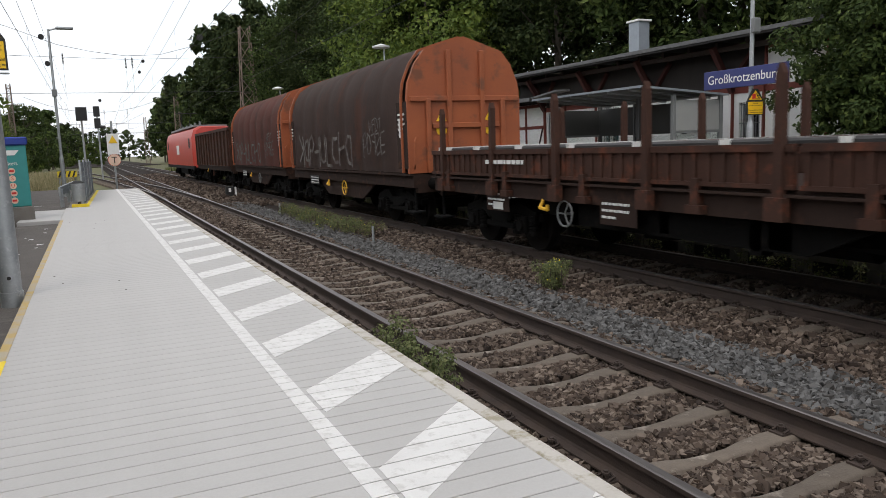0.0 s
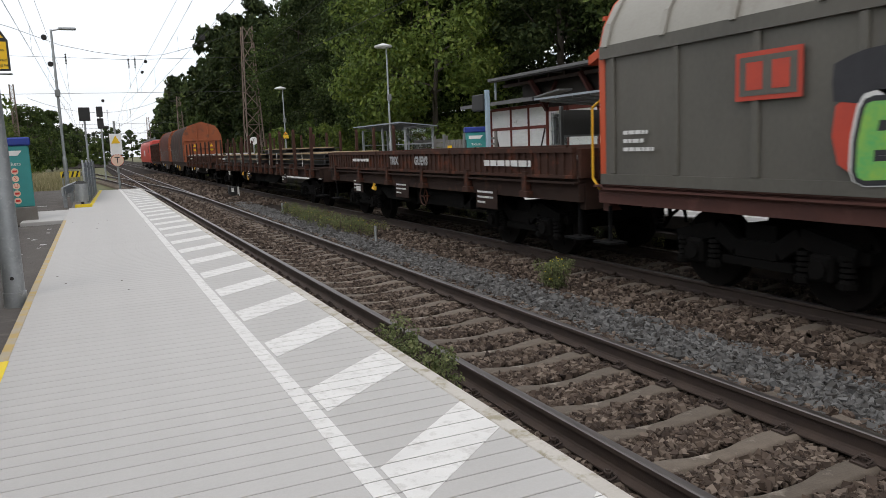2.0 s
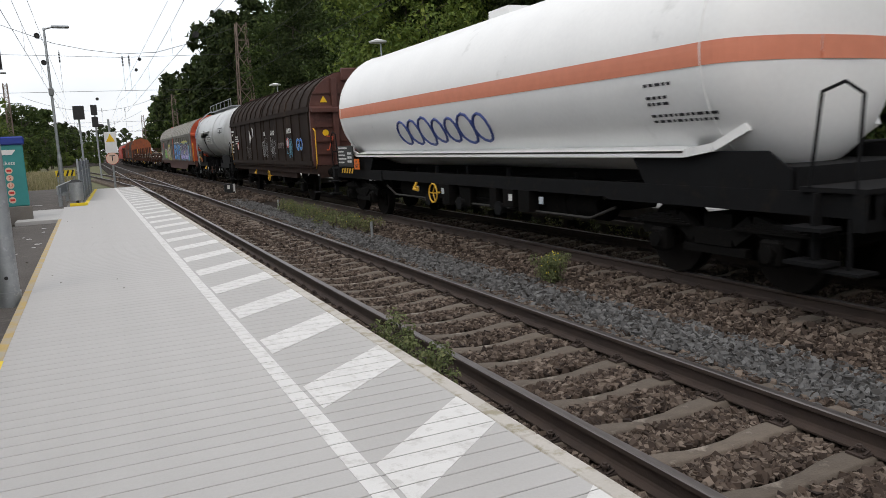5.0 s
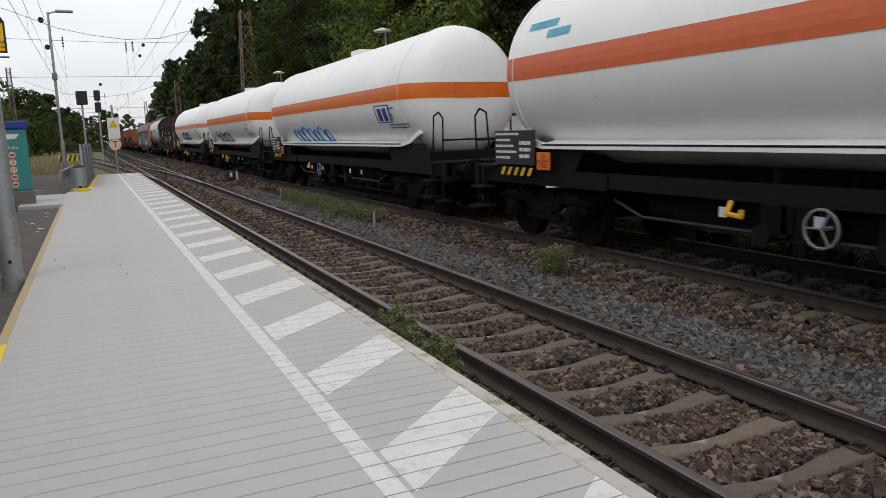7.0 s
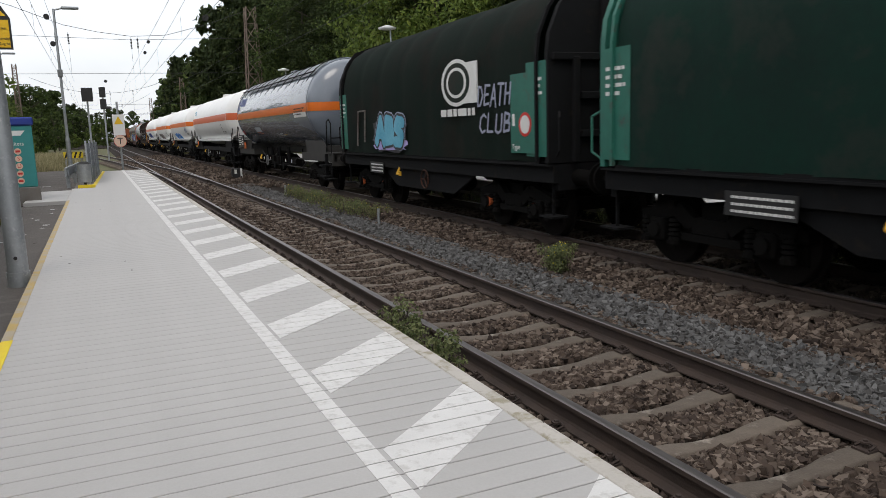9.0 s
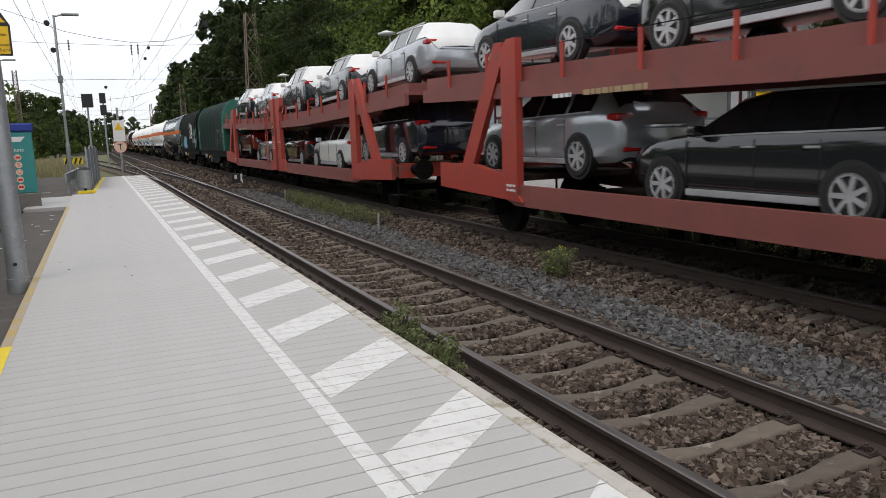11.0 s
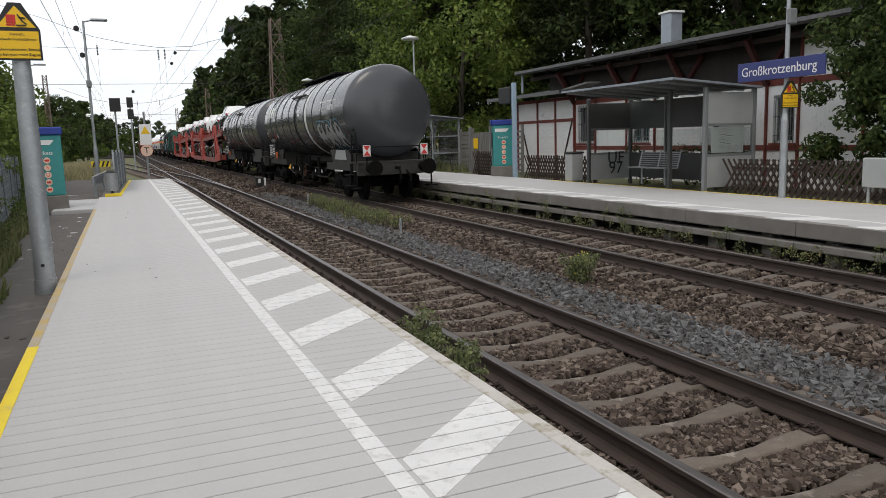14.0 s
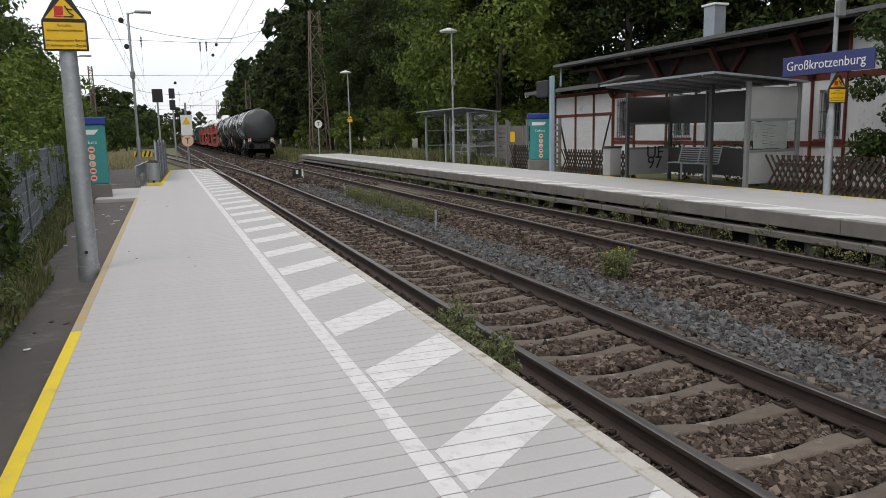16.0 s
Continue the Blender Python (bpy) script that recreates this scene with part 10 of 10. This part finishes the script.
def car_carrier(mid, load_low, load_up, label):
    w, L = wagon("car_carrier", label, mid - 13.2, mid + 13.2)
    E = 12.55
    for s in (-1, 1):
        for half in (-1, 1):
            bm = bmesh.new()
            q = [(0.12, 0.98), (9.6, 0.98), (10.2, 1.22), (E, 1.22), (E, 0.88), (10.4, 0.82), (9.6, 0.62), (1.4, 0.62), (0.12, 0.74)]
            plate(bm, [(s * 1.42, half * y, z) for y, z in q], (-s * 0.10, 0, 0))
            part("lower_beam", bm, CARRIER_BEAM, w, "red lower side beam")
            bm = bmesh.new()
            ys = [0.15, 4.0, 8.0, E + 0.9]
            up = [(y, deck_z(y) - 0.24) for y in ys]
            dn = [(y, deck_z(y) - 0.50) for y in reversed(ys)]
            plate(bm, [(s * 1.42, half * y, z) for y, z in up + dn], (-s * 0.10, 0, 0))
            part("upper_beam", bm, CARRIER_BEAM, w, "red upper deck beam")
            # middle portal plate with an oblong window cut towards the cars
            bm = bmesh.new()
            plate(bm, [(s * 1.47, half * y, z) for y, z in ((0.2, 0.66), (1.3, 0.66), (1.05, 1.0), (0.78, 1.12), (0.72, 2.9), (0.95, 3.1), (0.95, 3.42), (0.2, 3.42))], (-s * 0.14, 0, 0))
            part("portal", bm, CARRIER_RED, w, "bright red middle portal")
            # splayed end frame
            bm = bmesh.new()
            plate(bm, [(s * 1.47, half * y, z) for y, z in ((9.45, 0.70), (9.95, 0.75), (9.95, 3.25), (9.75, 3.42), (9.45, 3.42))], (-s * 0.13, 0, 0))
            plate(bm, [(s * 1.46, half * y, z) for y, z in ((9.95, 3.40), (9.95, 3.05), (11.15, 1.2), (11.6, 1.2), (10.2, 3.40))], (-s * 0.11, 0, 0))
            plate(bm, [(s * 1.475, half * y, z) for y, z in ((9.3, 0.7), (E, 0.82), (E, 1.3), (11.0, 1.3), (9.95, 1.15))], (-s * 0.10, 0, 0))
            part("end_frame", bm, CARRIER_RED, w, "bright red splayed end frame")
            for y in (1.6, 3.2, 4.8, 6.4, 8.2, 10.6, 12.2):
                bm = bmesh.new()
                rod(bm, (s * 1.38, half * y, deck_z(y) - 0.3), (s * 1.38, half * y, deck_z(y) + 0.30), 0.035, seg=8)
                part("rail_post", bm, CARRIER_RED, w)
            handrail(w, [(s * 1.38, half * 1.0, deck_z(1) + 0.28), (s * 1.38, half * 9.2, deck_z(9) + 0.28)], 0.008, FRAME_DARK, "safety_wire")
    for half in (-1, 1):
        bm = bmesh.new()
        for s in (-1, 1):
            a = [(s * 0.25, half * 0.2, 2.8), (s * 1.31, half * 0.2, 2.8), (s * 1.31, half * 4, 2.8), (s * 0.25, half * 4, 2.8)]
            plate(bm, a, (0, 0, -0.27))
            b = [(s * 0.25, half * 4, 2.8), (s * 1.31, half * 4, 2.8), (s * 1.31, half * (E + 0.9), deck_z(E + 0.9)), (s * 0.25, half * (E + 0.9), deck_z(E + 0.9))]
            plate(bm, b, (0, 0, -0.27))
        for y in np.arange(0.6, E, 0.9):
            box(bm, -1.35, 1.35, half * y - 0.04, half * y + 0.04, deck_z(y) - 0.36, deck_z(y) - 0.26)
        part("upper_deck", bm, CARRIER_BEAM, w)
        bm = bmesh.new()
        box(bm, -1.35, 1.35, min(half * 0.1, half * 9.8), max(half * 0.1, half * 9.8), 0.70, 0.78)
        box(bm, -1.35, 1.35, min(half * 9.8, half * E), max(half * 9.8, half * E), 1.02, 1.12)
        part("lower_deck", bm, RUST_DARK, w)
        bm = bmesh.new()
        box(bm, -1.3, 1.3, half * E - 0.06, half * E + 0.06, 0.85, 1.2)
        part("headstock", bm, CARRIER_RED, w)
        buffers(w, half * E, half, BOGIE_MAT)
        axle_guard(w, half * 10.9)
    # ladder beside the middle portal
    bm = bmesh.new()
    for d in (-0.18, 0.18):
        rod(bm, (-1.44, 1.9 + d, 0.9), (-1.44, 1.9 + d, 3.2), 0.02, seg=6)
    for k in range(9):
        rod(bm, (-1.44, 1.72, 1.0 + 0.26 * k), (-1.44, 2.08, 1.0 + 0.26 * k), 0.014, seg=6)
    part("ladder", bm, CARRIER_RED, w)
    axle_guard(w, 0.0)
    bars(w, -1.474, 0.62, 1.75, [0.35, 0.3, 0.35, 0.3], MARK_WHITE, 0.03, 0.05, 91)
    bars(w, -1.474, -0.3, 1.75, [0.45], MARK_WHITE, 0.03, 0.05, 92)
    bars(w, -1.424, 8.4, 2.37, [0.5, 0], MARK_WHITE, 0.06, 0.04, 93)
    bars(w, -1.424, 7.6, 2.37, [1.4, 0], TIMBER, 0.08, 0.04, 94)
    bars(w, -1.48, 9.8, 0.95, [0.3, 0.3], MARK_WHITE, 0.04, 0.04, 95)
    panel(w, "warning_plate", -1.472, 0.36, 0.62, 2.0, 2.5, BLACK)
    bm = bmesh.new()
    plate(bm, [(-1.482, 0.39, 2.3), (-1.482, 0.59, 2.3), (-1.482, 0.49, 2.47)], (0.003, 0, 0))
    part("warning_triangle", bm, YELLOW_SIGN, w)
    for y, shape, colour, film in load_low:
        z = 0.785 if abs(y) < 9.0 else 1.13
        car(pose(FAR_X, 0, z), mid + y, shape, colour, film, f"{colour} {shape_word(shape)} on the lower carrier deck")
    for y, shape, colour, film in load_up:
        tilt = math.degrees(math.atan(0.026)) * (1 if y > 5 else -1 if y < -5 else 0)
        what = "wrapped in white film" if film == "all" else f"{colour} with white roof film" if film else colour
        car(pose(FAR_X, 0, deck_z(y) + 0.01, tilt, 0, 0), mid + y, shape, colour, film, f"{shape_word(shape)}, {what}, upper carrier deck")


def shape_word(s):
    return {"estate": "estate car", "suv": "sport utility car", "hatch": "hatchback car"}[s]


locomotive(53.4, 72.4)
open_wagon(38.9, 53.0)
tarp_wagon(26.95, 38.85, TARP_RED, END_ORANGE, RUST_DARK, "brown tarpaulin wagon with pale lettering, orange end walls", 51, paint_brown)
tarp_wagon(14.85, 26.9, TARP_BROWN, END_ORANGE, RUST_DARK, "weathered brown tarpaulin wagon with an orange steel end wall", 52, paint_brown)
flats()
graffiti_wagon()
silver_tank()
brown_wagon()
gas_tank(-109.5, -91.1, TANK_WHITE, STRIPE_SALMON, "white gas tank wagon, faded orange stripe and blue tag", 61, tag=(2.6, -28, MARK_BLUE), stripe=(2.60, 2.86))
gas_tank(-127.2, -109.6, TANK_WHITE, STRIPE_ORANGE, "white gas tank wagon with orange stripe and grey tag", 62, tag=(3.6, -36, SPRAY_PALE))
gas_tank(-145.3, -127.3, TANK_WHITE, STRIPE_ORANGE, "white gas tank wagon, orange stripe and square blue emblem", 63, logo="ring", tag=(3.8, -38, SPRAY_BLUE))
gas_tank(-163.6, -145.4, TANK_WHITE, STRIPE_PINK, "clean white gas tank wagon with a broad orange stripe", 64, logo="two_blue", stripe=(2.66, 3.02), tail=1.35)
gas_tank(-181.9, -163.7, TANK_GREY, STRIPE_ORANGE, "blue-grey gas tank wagon, orange stripe and pale sun shield", 65, shield=True, stripe=(2.58, 2.86))
tarp_wagon(-194.5, -182.3, TARP_GREY_GREEN, FRAME_DARK, GREEN_STEEL, "faded green tarpaulin wagon with a white oval emblem", 53, paint_green_logo, FRAME_DARK)
tarp_wagon(-206.8, -194.6, TARP_GREEN, GREEN_STEEL, GREEN_STEEL, "dark green tarpaulin wagon with a pale sprayed tag", 54, paint_green_plain, FRAME_DARK)
car_carrier(-219.5, [(9.85, "hatch", "red", ""), (5.05, "hatch", "silver", ""), (-0.4, "hatch", "black", ""), (-5.2, "hatch", "white", ""), (-10.6, "suv", "navy", "")],
            [(10.1, "estate", "navy", "roof"), (5.0, "estate", "silver", "roof"), (-0.5, "suv", "navy", "roof"), (-5.8, "estate", "navy", "roof"), (-11.3, "estate", "silver", "roof")],
            "red two-level car carrier with new cars behind the green wagons")
car_carrier(-247.45, [(9.85, "hatch", "silver", ""), (5.05, "hatch", "black", ""), (-0.4, "hatch", "black", "roof"), (-5.2, "estate", "grey", ""), (-10.6, "suv", "navy", "roof")],
            [(10.07, "estate", "navy", "roof"), (5.0, "suv", "black", "roof"), (-0.48, "suv", "white", "all"), (-5.55, "estate", "black", "roof"), (-10.7, "suv", "navy", "roof")],
            "red two-level car carrier with new cars, ahead of the black tanks")
black_tank(-278.0, -261.5, 0)
black_tank(-294.6, -278.1, 1)


def travel(t):
    """How far the train has gone: it slows by a trace."""
    return 22.77 * t - 0.0125 * t * t


def motions():
    for entry in MOVERS:
        ob, u = entry[0], entry[1]
        base = entry[2] if len(entry) > 2 else pose(FAR_X, 0, 0)
        walk(ob, [(k * 0.5, Matrix.Translation((0, u + travel(k * 0.5), 0)) @ base) for k in range(33)])
    for ob, y in WHEELS:
        walk(ob, [(k / FPS, pose(0, y, WHEEL_R, math.degrees(-travel(k / FPS) / WHEEL_R) % 360, 0, 0)) for k in range(481)])


motions()
